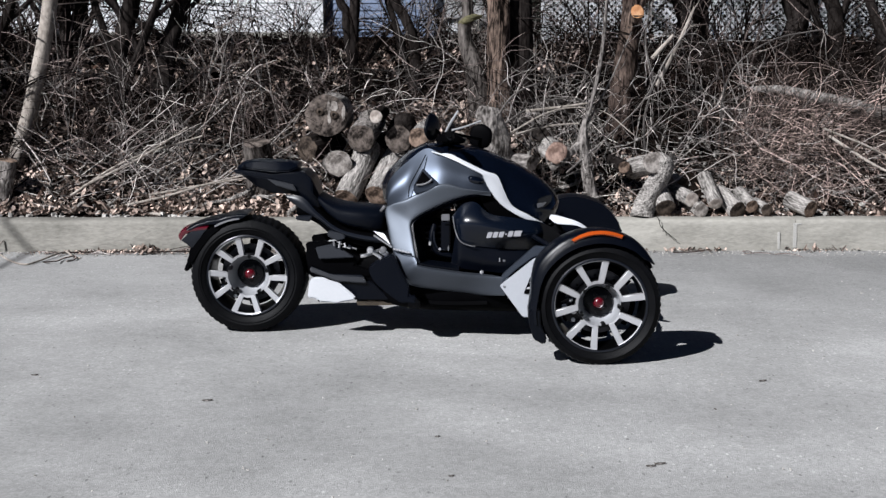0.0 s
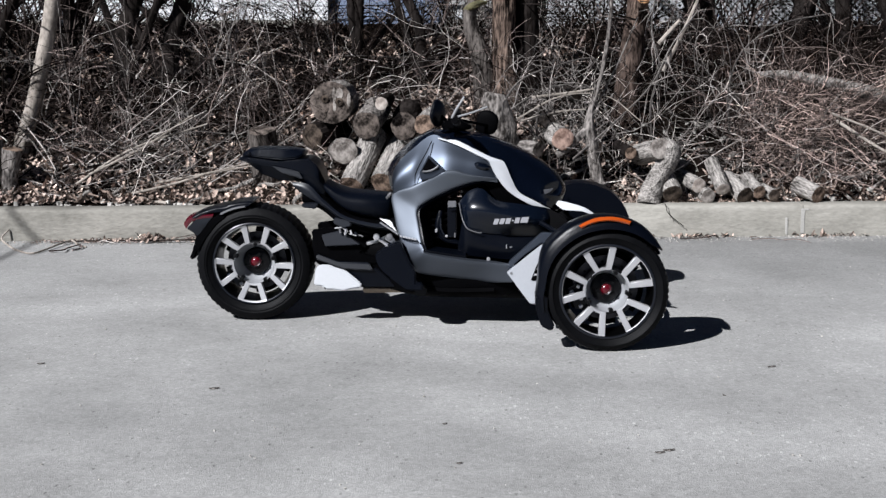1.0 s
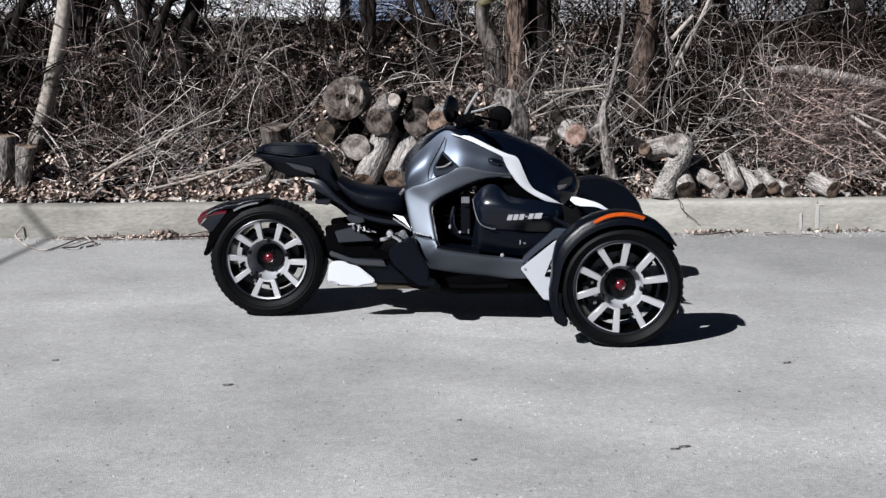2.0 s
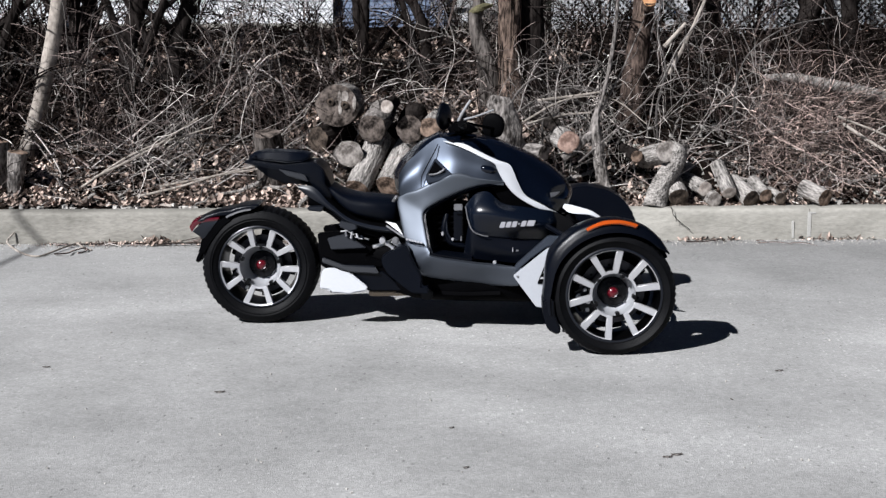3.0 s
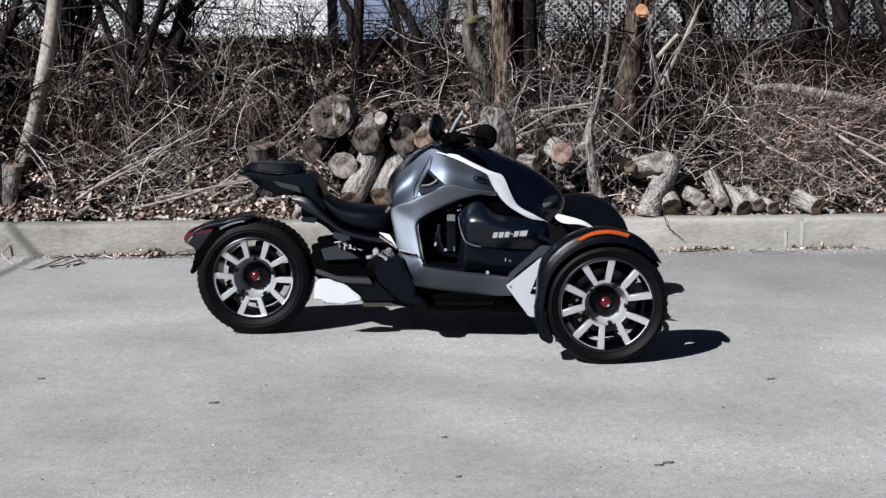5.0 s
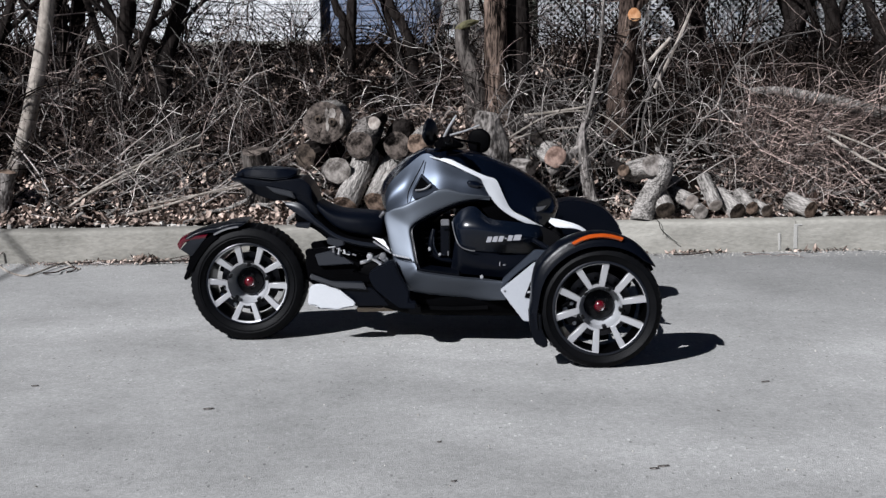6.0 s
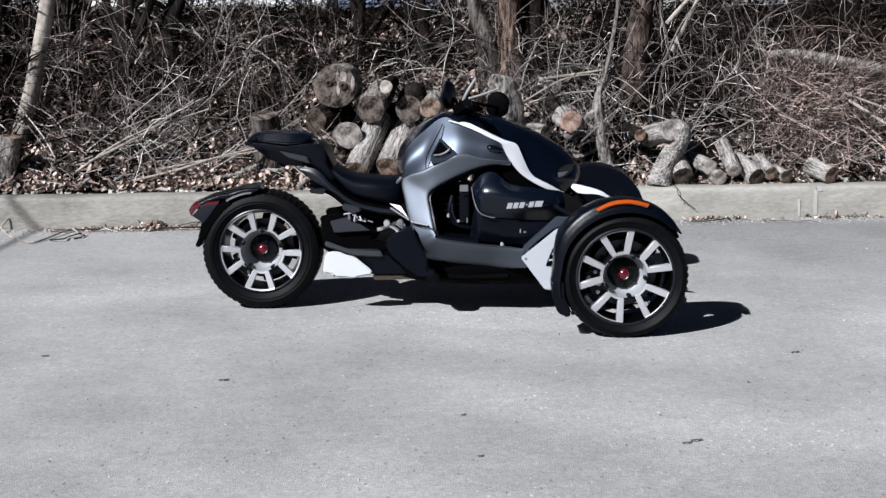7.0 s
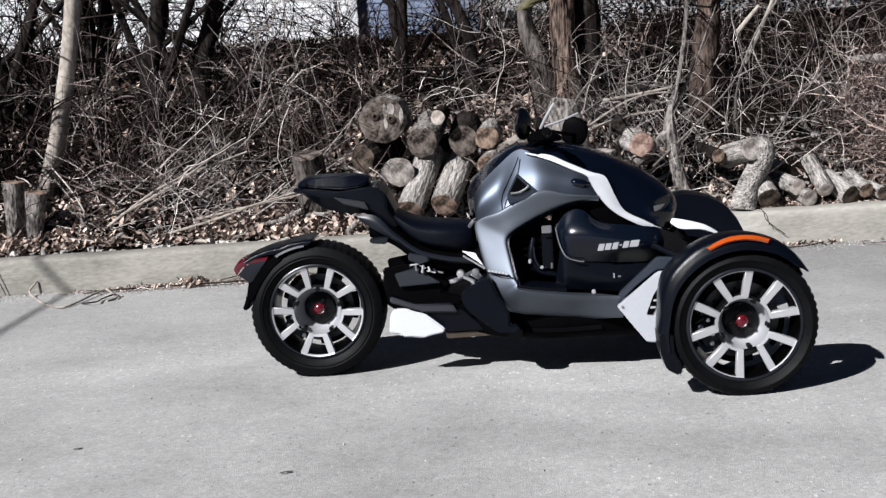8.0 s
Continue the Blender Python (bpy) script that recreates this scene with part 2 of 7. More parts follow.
CUT_BROWN = cut_wood_material("brown_weathered_cut_wood", (0.155, 0.128, 0.112), (0.012, 0.0098, 0.0085))
CUT_PINK = cut_wood_material("pinkish_cut_wood", (0.44, 0.31, 0.255), (0.17, 0.11, 0.088))
CUT_BARE = cut_wood_material("bleached_bare_wood", (0.34, 0.31, 0.285), (0.09, 0.078, 0.07))
STONE = surface("stones", (0.22, 0.21, 0.195), (0.44, 0.42, 0.39), 0.9, coarse=8, fine=60, island=0.4, bump=0.004)
SIDING_WHITE = surface("white_siding", (0.53, 0.54, 0.56), (0.58, 0.585, 0.60), 0.6, coarse=2, fine=20, piece=0.04)
SIDING_BLUE = surface("blue_grey_siding", (0.095, 0.125, 0.195), (0.12, 0.155, 0.235), 0.6, coarse=2, fine=20, piece=0.06)
SIDING_GREY = surface("pale_grey_siding", (0.27, 0.27, 0.275), (0.33, 0.33, 0.335), 0.7, coarse=2, fine=20, piece=0.06)
ROOF = surface("dark_shingles", (0.05, 0.05, 0.055), (0.1, 0.1, 0.1), 0.9, fine=30)
LATTICE = surface("weathered_white_lattice", (0.29, 0.297, 0.31), (0.43, 0.435, 0.45), 0.7, coarse=3, fine=30, piece=0.1)
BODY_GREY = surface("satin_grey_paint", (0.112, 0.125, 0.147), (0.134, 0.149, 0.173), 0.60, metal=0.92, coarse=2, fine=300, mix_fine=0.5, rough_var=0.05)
# body grey darkened: shade of the turned-under lower frame is in the colour
LOWER_SHADE = surface("shade_toned_lower_paint", (0.082, 0.093, 0.114), (0.098, 0.110, 0.133), 0.50, metal=0.93, coarse=2, fine=300, mix_fine=0.5, rough_var=0.05)
# body grey darkened again for panels that catch less sun than the frame
TANK_SHADE = surface("shade_toned_tank_paint", (0.054, 0.064, 0.083), (0.068, 0.079, 0.101), 0.44, metal=0.95, coarse=2, fine=300, mix_fine=0.5, rough_var=0.05)
GLOSS_BLACK = surface("gloss_black_panel", (0.0010, 0.0018, 0.0044), (0.0016, 0.0028, 0.0064), 0.12, coarse=4, fine=120, spec=0.4)
NAVY_GLOSS = surface("dark_navy_gloss_panel", (0.0014, 0.0027, 0.0062), (0.0022, 0.0040, 0.0086), 0.24, coarse=4, fine=120, spec=0.38)
SATIN_BLACK = surface("satin_black_plastic", (0.0009, 0.0014, 0.0030), (0.0016, 0.0023, 0.0046), 0.29, coarse=6, fine=200, bump=0.0004, bump_scale=500, spec=0.16)
MATT_BLACK = surface("matt_black_metal", (0.0005, 0.0005, 0.0007), (0.0014, 0.0014, 0.0018), 0.6, coarse=9, fine=90, spec=0.02)
SLATE = surface("slate_grey_plastic", (0.0034, 0.0045, 0.0076), (0.0056, 0.0072, 0.0114), 0.36, coarse=5, fine=200, spec=0.36)
SEAT_VINYL = surface("black_seat_vinyl", (0.0010, 0.0017, 0.0038), (0.0020, 0.0030, 0.0060), 0.36, coarse=8, fine=240, bump=0.0006, bump_scale=420, spec=0.15)
WHITE_PAINT = surface("white_panel_paint", (0.43, 0.44, 0.46), (0.48, 0.49, 0.51), 0.34, coarse=3, fine=80, coat=0.1)
SILVER_PAINT = surface("silver_white_panel_paint", (0.31, 0.322, 0.348), (0.36, 0.372, 0.398), 0.36, metal=0.25, coarse=3, fine=80, coat=0.1)
RIM_BLACK = surface("gloss_black_rim", (0.002, 0.002, 0.0024), (0.004, 0.004, 0.0045), 0.35, spec=0.15)
BARREL = surface("dark_polished_rim_barrel", (0.024, 0.024, 0.027), (0.045, 0.045, 0.05), 0.32, metal=1.0, coarse=6, fine=120, rough_var=0.06)
CHROME = surface("bright_chrome", (0.66, 0.66, 0.67), (0.78, 0.78, 0.79), 0.28, metal=0.9, coarse=20, fine=150)
HUB_METAL = surface("hub_metal", (0.46, 0.468, 0.49), (0.53, 0.538, 0.56), 0.36, metal=0.6, coarse=9, fine=200, spec=0.3)
ALUMINIUM = surface("machined_aluminium", (0.37, 0.37, 0.382), (0.45, 0.45, 0.46), 0.40, metal=0.5, coarse=9, fine=200, rough_var=0.08)
CAST_METAL = surface("cast_metal", (0.20, 0.20, 0.21), (0.32, 0.32, 0.33), 0.45, metal=0.85, coarse=20, fine=150, bump=0.001)
RUBBER = surface("tyre_rubber", (0.0012, 0.0013, 0.0017), (0.0040, 0.0041, 0.0048), 0.52, coarse=10, fine=150, bump=0.0012, bump_scale=200, spec=0.07)
RED_PLASTIC = surface("red_plastic", (0.050, 0.0010, 0.0040), (0.072, 0.0016, 0.0058), 0.22, coat=0.3)
RED_LENS = surface("red_lens", (0.055, 0.0015, 0.007), (0.085, 0.003, 0.010), 0.12, coat=0.6)
AMBER_LENS = surface("amber_lens", (0.24, 0.036, 0.004), (0.34, 0.056, 0.006), 0.2, coat=0.5)
LAMP_GLASS = surface("headlamp_glass", (0.004, 0.0045, 0.006), (0.008, 0.0085, 0.01), 0.22, coat=0.15, spec=0.3)
DECAL = surface("silver_decal", (0.29, 0.29, 0.31), (0.36, 0.36, 0.38), 0.4, metal=0.2)
BRASS = surface("dull_tan_metal", (0.24, 0.19, 0.135), (0.34, 0.27, 0.19), 0.55, metal=0.2)


# ---------------------------------------------------------------- mesh helpers
def sharpen(bm, degrees=38):
    bm.normal_update()
    for f in bm.faces:
        f.smooth = True
    limit = radians(degrees)
    for e in bm.edges:
        e.smooth = len(e.link_faces) == 2 and e.calc_face_angle(0) < limit


def mesh_of(name, bm, material, degrees=38):
    bmesh.ops.recalc_face_normals(bm, faces=bm.faces)
    sharpen(bm, degrees)
    me = bpy.data.meshes.new(name)
    bm.to_mesh(me)
    bm.free()
    me.materials.append(material)
    return me


def part(name, bm, material, parent=None, label="", m=None, degrees=38):
    """Links a bmesh (or a finished mesh) as one object under a thing or a part."""
    me = bm if isinstance(bm, bpy.types.Mesh) else mesh_of(name, bm, material, degrees)
    ob = new(name, me)
    if parent is not None:
        ob.parent = parent
    if m is not None:
        ob.matrix_basis = m
    return tagged(ob, label)


def data_mesh(name, verts, faces, material, smooth=False):
    me = bpy.data.meshes.new(name)
    me.from_pydata(verts, [], faces)
    me.polygons.foreach_set("use_smooth", [smooth] * len(me.polygons))
    me.materials.append(material)
    me.update()
    return me


def spline(points, n, closed=False):
    """n points on a smooth curve through the given ones."""
    p = [Vector(q) for q in points]
    if len(p) == 2:
        return [p[0].lerp(p[1], i / (n - 1)) for i in range(n)]
    out = []
    for i in range(n):
        u = i / (n - 1) * (len(p) - 1)
        k = min(int(u), len(p) - 2)
        f = u - k
        a, b, c, d = p[max(k - 1, 0)], p[k], p[k + 1], p[min(k + 2, len(p) - 1)]
        if k == 0:
            a = b * 2 - c
        if k + 2 > len(p) - 1:
            d = c * 2 - b
        out.append(0.5 * (2 * b + (c - a) * f + (2 * a - 5 * b + 4 * c - d) * f * f + (3 * b - a - 3 * c + d) * f ** 3))
    return out


def sheet(curves, nu=40, nv=12, thick=0.006, inward=None):
    """A smooth shell through a list of curves that run side by side; thick: its depth on the inner side."""
    rows = [spline(c, nu) for c in curves]
    grid = [spline([r[i] for r in rows], nv) for i in range(nu)]
    bm = bmesh.new()
    top = [[bm.verts.new(q) for q in line] for line in grid]
    for i in range(nu - 1):
        for j in range(nv - 1):
            bm.faces.new((top[i][j], top[i + 1][j], top[i + 1][j + 1], top[i][j + 1]))
    bm.normal_update()
    normals = [[v.normal.copy() for v in line] for line in top]
    mid = normals[nu // 2][nv // 2]
    sign = 1.0
    if inward is not None and mid.dot(Vector(inward)) < 0:
        sign = -1.0
    low = [[bm.verts.new(v.co + sign * thick * n) for v, n in zip(line, nn)] for line, nn in zip(top, normals)]
    for i in range(nu - 1):
        for j in range(nv - 1):
            bm.faces.new((low[i][j], low[i][j + 1], low[i + 1][j + 1], low[i + 1][j]))
    rim = [(i, 0) for i in range(nu)] + [(nu - 1, j) for j in range(1, nv)] + [(i, nv - 1) for i in range(nu - 2, -1, -1)] + [(0, j) for j in range(nv - 2, 0, -1)]
    for a, b in zip(rim, rim[1:] + rim[:1]):
        bm.faces.new((top[a[0]][a[1]], low[a[0]][a[1]], low[b[0]][b[1]], top[b[0]][b[1]]))
    return bm


def loft(sections, ring=20, power=2.6, n=24):
    """A closed body along x: sections of (x, half width, bottom, top), with rounded-square rings."""
    line = spline([(x, w, lo) for x, w, lo, hi in sections], n)
    tops = spline([(x, w, hi) for x, w, lo, hi in sections], n)
    bm = bmesh.new()
    rings = []
    for a, b in zip(line, tops):
        c, hgt = (a.z + b.z) / 2, max((b.z - a.z) / 2, 0.003)
        r = []
        for k in range(ring):
            g = 2 * math.pi * k / ring
            cy, sz = math.cos(g), math.sin(g)
            r.append(bm.verts.new((a.x, max(a.y, 0.003) * math.copysign(abs(cy) ** (2 / power), cy), c + hgt * math.copysign(abs(sz) ** (2 / power), sz))))
        rings.append(r)
    for r, s in zip(rings, rings[1:]):
        for k in range(ring):
            bm.faces.new((r[k], r[(k + 1) % ring], s[(k + 1) % ring], s[k]))
    bm.faces.new(rings[0]), bm.faces.new(rings[-1])
    return bm


def plate(outline, y, thick, bevel=0.004, lean=0.0, x0=0.0, rise=0.0, z0=0.0):
    """A flat panel from an (x, z) outline, thick towards +y; lean: how far y grows with x from x0; rise: with z from z0."""
    bm = bmesh.new()
    f = bm.faces.new([bm.verts.new((x, y + lean * (x - x0) + rise * (z - z0), z)) for x, z in outline])
    got = bmesh.ops.extrude_face_region(bm, geom=[f])
    bmesh.ops.translate(bm, verts=[v for v in got["geom"] if isinstance(v, bmesh.types.BMVert)], vec=(0, thick, 0))
    if bevel:
        bmesh.ops.bevel(bm, geom=list(bm.edges), offset=bevel, segments=2, affect="EDGES", clamp_overlap=True)
    return bm


def prism(sections, bevel=0.006):
    """A faceted body along x: sections of (x, half profile of (y, z) from the top down to the bottom), mirrored across y = 0."""
    bm = bmesh.new()
    rings = []
    for x, half in sections:
        ring = [(y, z) for y, z in half] + [(-y, z) for y, z in half[-2:0:-1]]
        rings.append([bm.verts.new((x, y, z)) for y, z in ring])
    for r, q in zip(rings, rings[1:]):
        for k in range(len(r)):
            bm.faces.new((r[k], r[(k + 1) % len(r)], q[(k + 1) % len(r)], q[k]))
    bm.faces.new(rings[0]), bm.faces.new(rings[-1])
    if bevel:
        bmesh.ops.bevel(bm, geom=list(bm.edges), offset=bevel, segments=2, affect="EDGES", clamp_overlap=True)
    return bm


def tube(points, radii, sides=8, n=None, caps=True):
    """A round bar along a smooth curve; radii: one, or one per given point."""
    n = n or max(2, 4 * (len(points) - 1) + 1)
    if not hasattr(radii, "__len__"):
        radii = [radii] * len(points)
    line = spline(points, n)
    rad = [v.x for v in spline([(r, 0, 0) for r in radii], n)]
    bm = bmesh.new()
    rings, up = [], Vector((0.123, 0.331, 0.91)).normalized()
    for i, q in enumerate(line):
        d = (line[min(i + 1, n - 1)] - line[max(i - 1, 0)]).normalized()
        a = d.cross(up)
        if a.length < 0.1:
            a = d.cross(Vector((1, 0, 0)))
        a.normalize()
        b = d.cross(a)
        rings.append([bm.verts.new(q + rad[i] * (math.cos(g) * a + math.sin(g) * b)) for g in (2 * math.pi * k / sides for k in range(sides))])
    for r, s in zip(rings, rings[1:]):
        for k in range(sides):
            bm.faces.new((r[k], r[(k + 1) % sides], s[(k + 1) % sides], s[k]))
    if caps:
        bm.faces.new(rings[0]), bm.faces.new(rings[-1])
    return bm


def block(x0, x1, y0, y1, z0, z1, bevel=0.006):
    bm = bmesh.new()
    bmesh.ops.create_cube(bm, size=1)
    for v in bm.verts:
        v.co = Vector(((x0 + x1) / 2 + v.co.x * (x1 - x0), (y0 + y1) / 2 + v.co.y * (y1 - y0), (z0 + z1) / 2 + v.co.z * (z1 - z0)))
    if bevel:
        bmesh.ops.bevel(bm, geom=list(bm.edges), offset=bevel, segments=2, affect="EDGES", clamp_overlap=True)
    return bm


def turned(profile, segs=64, wobble=None):
    """A ring turned round the y axis from a closed (radius, y) profile."""
    bm = bmesh.new()
    rings = []
    for i in range(segs):
        g = 2 * math.pi * i / segs
        rings.append([bm.verts.new(((r + (wobble(i, k) if wobble else 0)) * math.cos(g), y, (r + (wobble(i, k) if wobble else 0)) * math.sin(g))) for k, (r, y) in enumerate(profile)])
    for a, b in zip(rings, rings[1:] + rings[:1]):
        for k in range(len(profile)):
            j = (k + 1) % len(profile)
            bm.faces.new((a[k], a[j], b[j], b[k]))
    return bm


def mirrored(bm):
    """The same shape on the other side of the vehicle."""
    out = bm.copy()
    for v in out.verts:
        v.co.y = -v.co.y
    bmesh.ops.reverse_faces(out, faces=out.faces)
    return out


def both_sides(name, bm, material, parent, label=""):
    part(name, mirrored(bm), material, parent, label)
    return part(name, bm, material, parent, label)


# ---------------------------------------------------------------- ground, road, kerb
KERB_TURN = 1.7


def kerb_y(x):
    return 2.50 + math.tan(radians(KERB_TURN)) * x


SLOPE = [(-1.0, 0.19), (0.0, 0.19), (0.25, 0.235), (0.6, 0.36), (1.1, 0.60), (1.8, 0.93), (2.8, 1.26), (4.2, 1.44), (7.0, 1.50), (12.0, 1.60), (60.0, 1.9), (400.0, 2.0)]


def bank_height(x, y):
    d = y - kerb_y(x) - 0.16
    if d < 0:
        return -0.06
    base = float(np.interp(d, [s[0] for s in SLOPE], [s[1] for s in SLOPE]))
    rough = 0.10 * min(d, 1.0) * noise.noise((x * 0.7, y * 0.7, 3.1)) + 0.05 * min(d, 1.0) * noise.noise((x * 2.3, y * 2.3, 8.0)) + 0.02 * noise.noise((x * 9, y * 9, 1.0))
    return base + (rough if d < 20 else 0)


def build_ground():
    xs = np.unique(np.concatenate([np.linspace(-300, -30, 10), np.linspace(-30, -7, 24), np.arange(-7, 8, 0.09), np.linspace(8, 30, 24), np.linspace(30, 300, 10)]))
    ys = np.unique(np.concatenate([np.linspace(-300, -20, 8), np.linspace(-20, 2.2, 10), np.arange(2.3, 7.5, 0.08), np.arange(7.5, 20, 0.5), np.linspace(20, 60, 12), np.linspace(60, 400, 10)]))
    verts = [(x, y, bank_height(x, y)) for x in xs.tolist() for y in ys.tolist()]
    n = len(ys)
    faces = [(i * n + j, (i + 1) * n + j, (i + 1) * n + j + 1, i * n + j + 1) for i in range(len(xs) - 1) for j in range(n - 1)]
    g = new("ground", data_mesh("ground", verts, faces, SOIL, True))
    tagged(g, "leaf-strewn soil bank rising behind the kerb, near black for the brush's shade", "ground", kind="structure")


def build_road():
    bm = bmesh.new()
    a, b = (-300, kerb_y(-300) + 0.1), (300, kerb_y(300) + 0.1)
    quad = [bm.verts.new(p) for p in ((-300, -300, 0), (300, -300, 0), (b[0], b[1], 0), (a[0], a[1], 0))]
    bm.faces.new(quad)
    got = bmesh.ops.extrude_face_region(bm, geom=list(bm.faces))
    bmesh.ops.translate(bm, verts=[v for v in got["geom"] if isinstance(v, bmesh.types.BMVert)], vec=(0, 0, -0.05))
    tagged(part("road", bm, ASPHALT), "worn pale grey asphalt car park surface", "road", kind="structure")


def kerb_piece(length, material):
    """One cast length of kerb: battered face, rounded arris, flat top; runs along local x from 0."""
    prof = [(0.0, -0.04), (0.0, 0.0), (0.012, 0.10), (0.018, 0.19), (0.022, 0.207), (0.032, 0.219), (0.048, 0.224), (0.17, 0.228), (0.18, 0.22), (0.18, -0.04)]
    n = max(2, int(length / 0.12))
    bm = bmesh.new()
    rings = []
    for i in range(n + 1):
        x = length * i / n
        chip = 0.006
        rings.append([bm.verts.new((x, y + chip * noise.noise((x * 3, y * 9, z * 9)), z + 0.7 * chip * noise.noise((x * 4 + 7, y * 9, z * 7)))) for y, z in prof])
    for r, s in zip(rings, rings[1:]):
        for k in range(len(prof) - 1):
            bm.faces.new((r[k], s[k], s[k + 1], r[k + 1]))
    bm.faces.new(rings[0]), bm.faces.new(rings[-1])
    return mesh_of("kerbstone", bm, material, 50)


def build_kerb():
    base = new("kerb")
    base.matrix_basis = pose(0, 2.50, 0, 0, 0, KERB_TURN)
    tagged(base, "pale weathered cast concrete kerb beside the asphalt", "kerb", kind="structure")
    clean, dirty = kerb_piece(3.0, CONCRETE), kerb_piece(3.0, CONCRETE_DIRTY)
    for k in range(-14, 14):
        part("kerbstone", dirty if k < -1 else clean, None, base, m=pose(2.623 + 3.006 * k, 0, 0))
    for x0, x1, z0, z1 in ((2.493, 2.513, 0.012, 0.135), (2.606, 2.632, 0.02, 0.196), (2.606, 2.665, 0.186, 0.198)):
        bm = block(x0, x1, -0.004, 0.03, z0, z1, 0.003)
        for v in bm.verts:
            v.co.y += 0.09 * v.co.z + 0.004 * noise.noise(v.co * 20)
            v.co.x += 0.012 * noise.noise(v.co * 14)
        part("mortar_patch", bm, MORTAR, base, "pale mortar smear")


build_ground()
build_road()
build_kerb()


# ---------------------------------------------------------------- many thin stems, as one mesh
RNG = np.random.default_rng(7)


def stems(starts, ways, lengths, radii, bend=0.25, droop=0.0, segs=6, tip=0.3, wild=0.0):
    """Vertices and faces of many three-sided tapering twigs."""
    p, d = np.array(starts, float), np.array(ways, float)
    d /= np.linalg.norm(d, axis=1, keepdims=True)
    n = len(p)
    step = np.asarray(lengths, float)[:, None] / segs
    drift = RNG.normal(0, bend, (n, 3)) / segs
    line, dirs = [p.copy()], [d.copy()]
    for _ in range(segs):
        d = d + drift + RNG.normal(0, wild + bend * 0.35, (n, 3)) / segs ** 0.5 * 0.6
        d[:, 2] -= droop / segs
        d /= np.linalg.norm(d, axis=1, keepdims=True)
        p = p + d * step
        p[:, 1] = np.maximum(p[:, 1], kerb_y(p[:, 0]) + 0.17)  # nothing grows out over the kerb
        line.append(p.copy()), dirs.append(d.copy())
    rad = np.asarray(radii, float)[:, None] * np.linspace(1, tip, segs + 1)[None]
    line, dirs = np.stack(line, 1), np.stack(dirs, 1)
    side = np.cross(dirs, np.array([0.31, 0.52, 0.79]))
    side /= np.linalg.norm(side, axis=2, keepdims=True) + 1e-9
    other = np.cross(dirs, side)
    rings = np.stack([line + rad[..., None] * (math.cos(g) * side + math.sin(g) * other) for g in (0, 2.094, 4.189)], 2)
    base = (np.arange(n) * (segs + 1) * 3)[:, None, None] + (np.arange(segs) * 3)[None, :, None]
    k, j = np.arange(3)[None, None], (np.arange(3)[None, None] + 1) % 3
    faces = np.stack([base + k, base + j, base + 3 + j, base + 3 + k], -1).reshape(-1, 4)
    return rings.reshape(-1, 3), faces, line, dirs


def joined(name, chunks, material):
    verts, faces, at = [], [], 0
    for v, f in chunks:
        verts.append(v), faces.append(f + at)
        at += len(v)
    return data_mesh(name, np.concatenate(verts).tolist(), np.concatenate(faces).tolist(), material, True)


def heights(xy):
    return np.array([bank_height(x, y) for x, y in xy])


def unit_ways(n, flat=1.0):
    w = RNG.normal(0, 1, (n, 3))
    w[:, 2] *= flat
    return w / np.linalg.norm(w, axis=1, keepdims=True)


# gaps in the brush baring the shade-coloured soil: centre and half widths
HOLLOWS = ((1.92, 3.45, 0.22, 0.5), (-0.2, 3.6, 0.28, 0.35), (0.75, 3.55, 0.18, 0.4), (-2.35, 3.5, 0.2, 0.3), (2.75, 3.35, 0.18, 0.2), (-1.15, 3.35, 0.2, 0.3), (1.35, 3.5, 0.12, 0.4))


def patchy(n, x_range, y_range, scale=1.5, power=1.0):
    """n places that gather in clumps and leave gaps."""
    many = 3 * n
    xy = np.stack([RNG.uniform(*x_range, many), y_range[0] + (y_range[1] - y_range[0]) * RNG.uniform(0, 1, many) ** power], 1)
    seed = float(RNG.uniform(0, 50))
    open_ = np.array([min(1.0, 0.06 + min(((x - cx) / rx) ** 2 + ((y - cy) / ry) ** 2 for cx, cy, rx, ry in HOLLOWS) ** 2) for x, y in xy])
    w = np.array([max(0.04, 0.5 + 1.7 * noise.noise((x * scale, y * scale, seed)) + 0.6 * noise.noise((x * scale * 3, y * scale * 3, seed))) for x, y in xy]) ** 1.6 * open_
    return xy[RNG.choice(many, n, replace=False, p=w / w.sum())]


def lying_brush(name, label, n, x_range, y_range, lift, length, radius, material, along=None, flat=0.35, wild=0.1, bend=0.5):
    xy = patchy(n, x_range, y_range)
    z = heights(xy) + RNG.uniform(0.0, 1.0, n) ** 1.5 * lift + 0.01
    ways = unit_ways(n, flat)
    if along is not None:
        ways = ways * 0.75 + np.array(along)
    size = length[0] + (length[1] - length[0]) * RNG.uniform(0, 1, n) ** 2
    v, f, line, dirs = stems(np.column_stack([xy, z]), ways, size, RNG.uniform(*radius, n), bend, 0.15, 6, 0.35, wild)
    chunks = [(v, f)]
    m = max(1, int(n * 0.6))
    pick = RNG.integers(0, n, m)
    at = RNG.integers(2, 6, m)
    v2, f2, _, _ = stems(line[pick, at], dirs[pick, at] + 0.8 * unit_ways(m), size[pick] * RNG.uniform(0.2, 0.5, m), RNG.uniform(0.0014, 0.0028, m), 0.5, 0.1, 4, 0.4, wild)
    chunks.append((v2, f2))
    return tagged(new(name, joined(name, chunks, material)), label, "brush", kind="stuff")


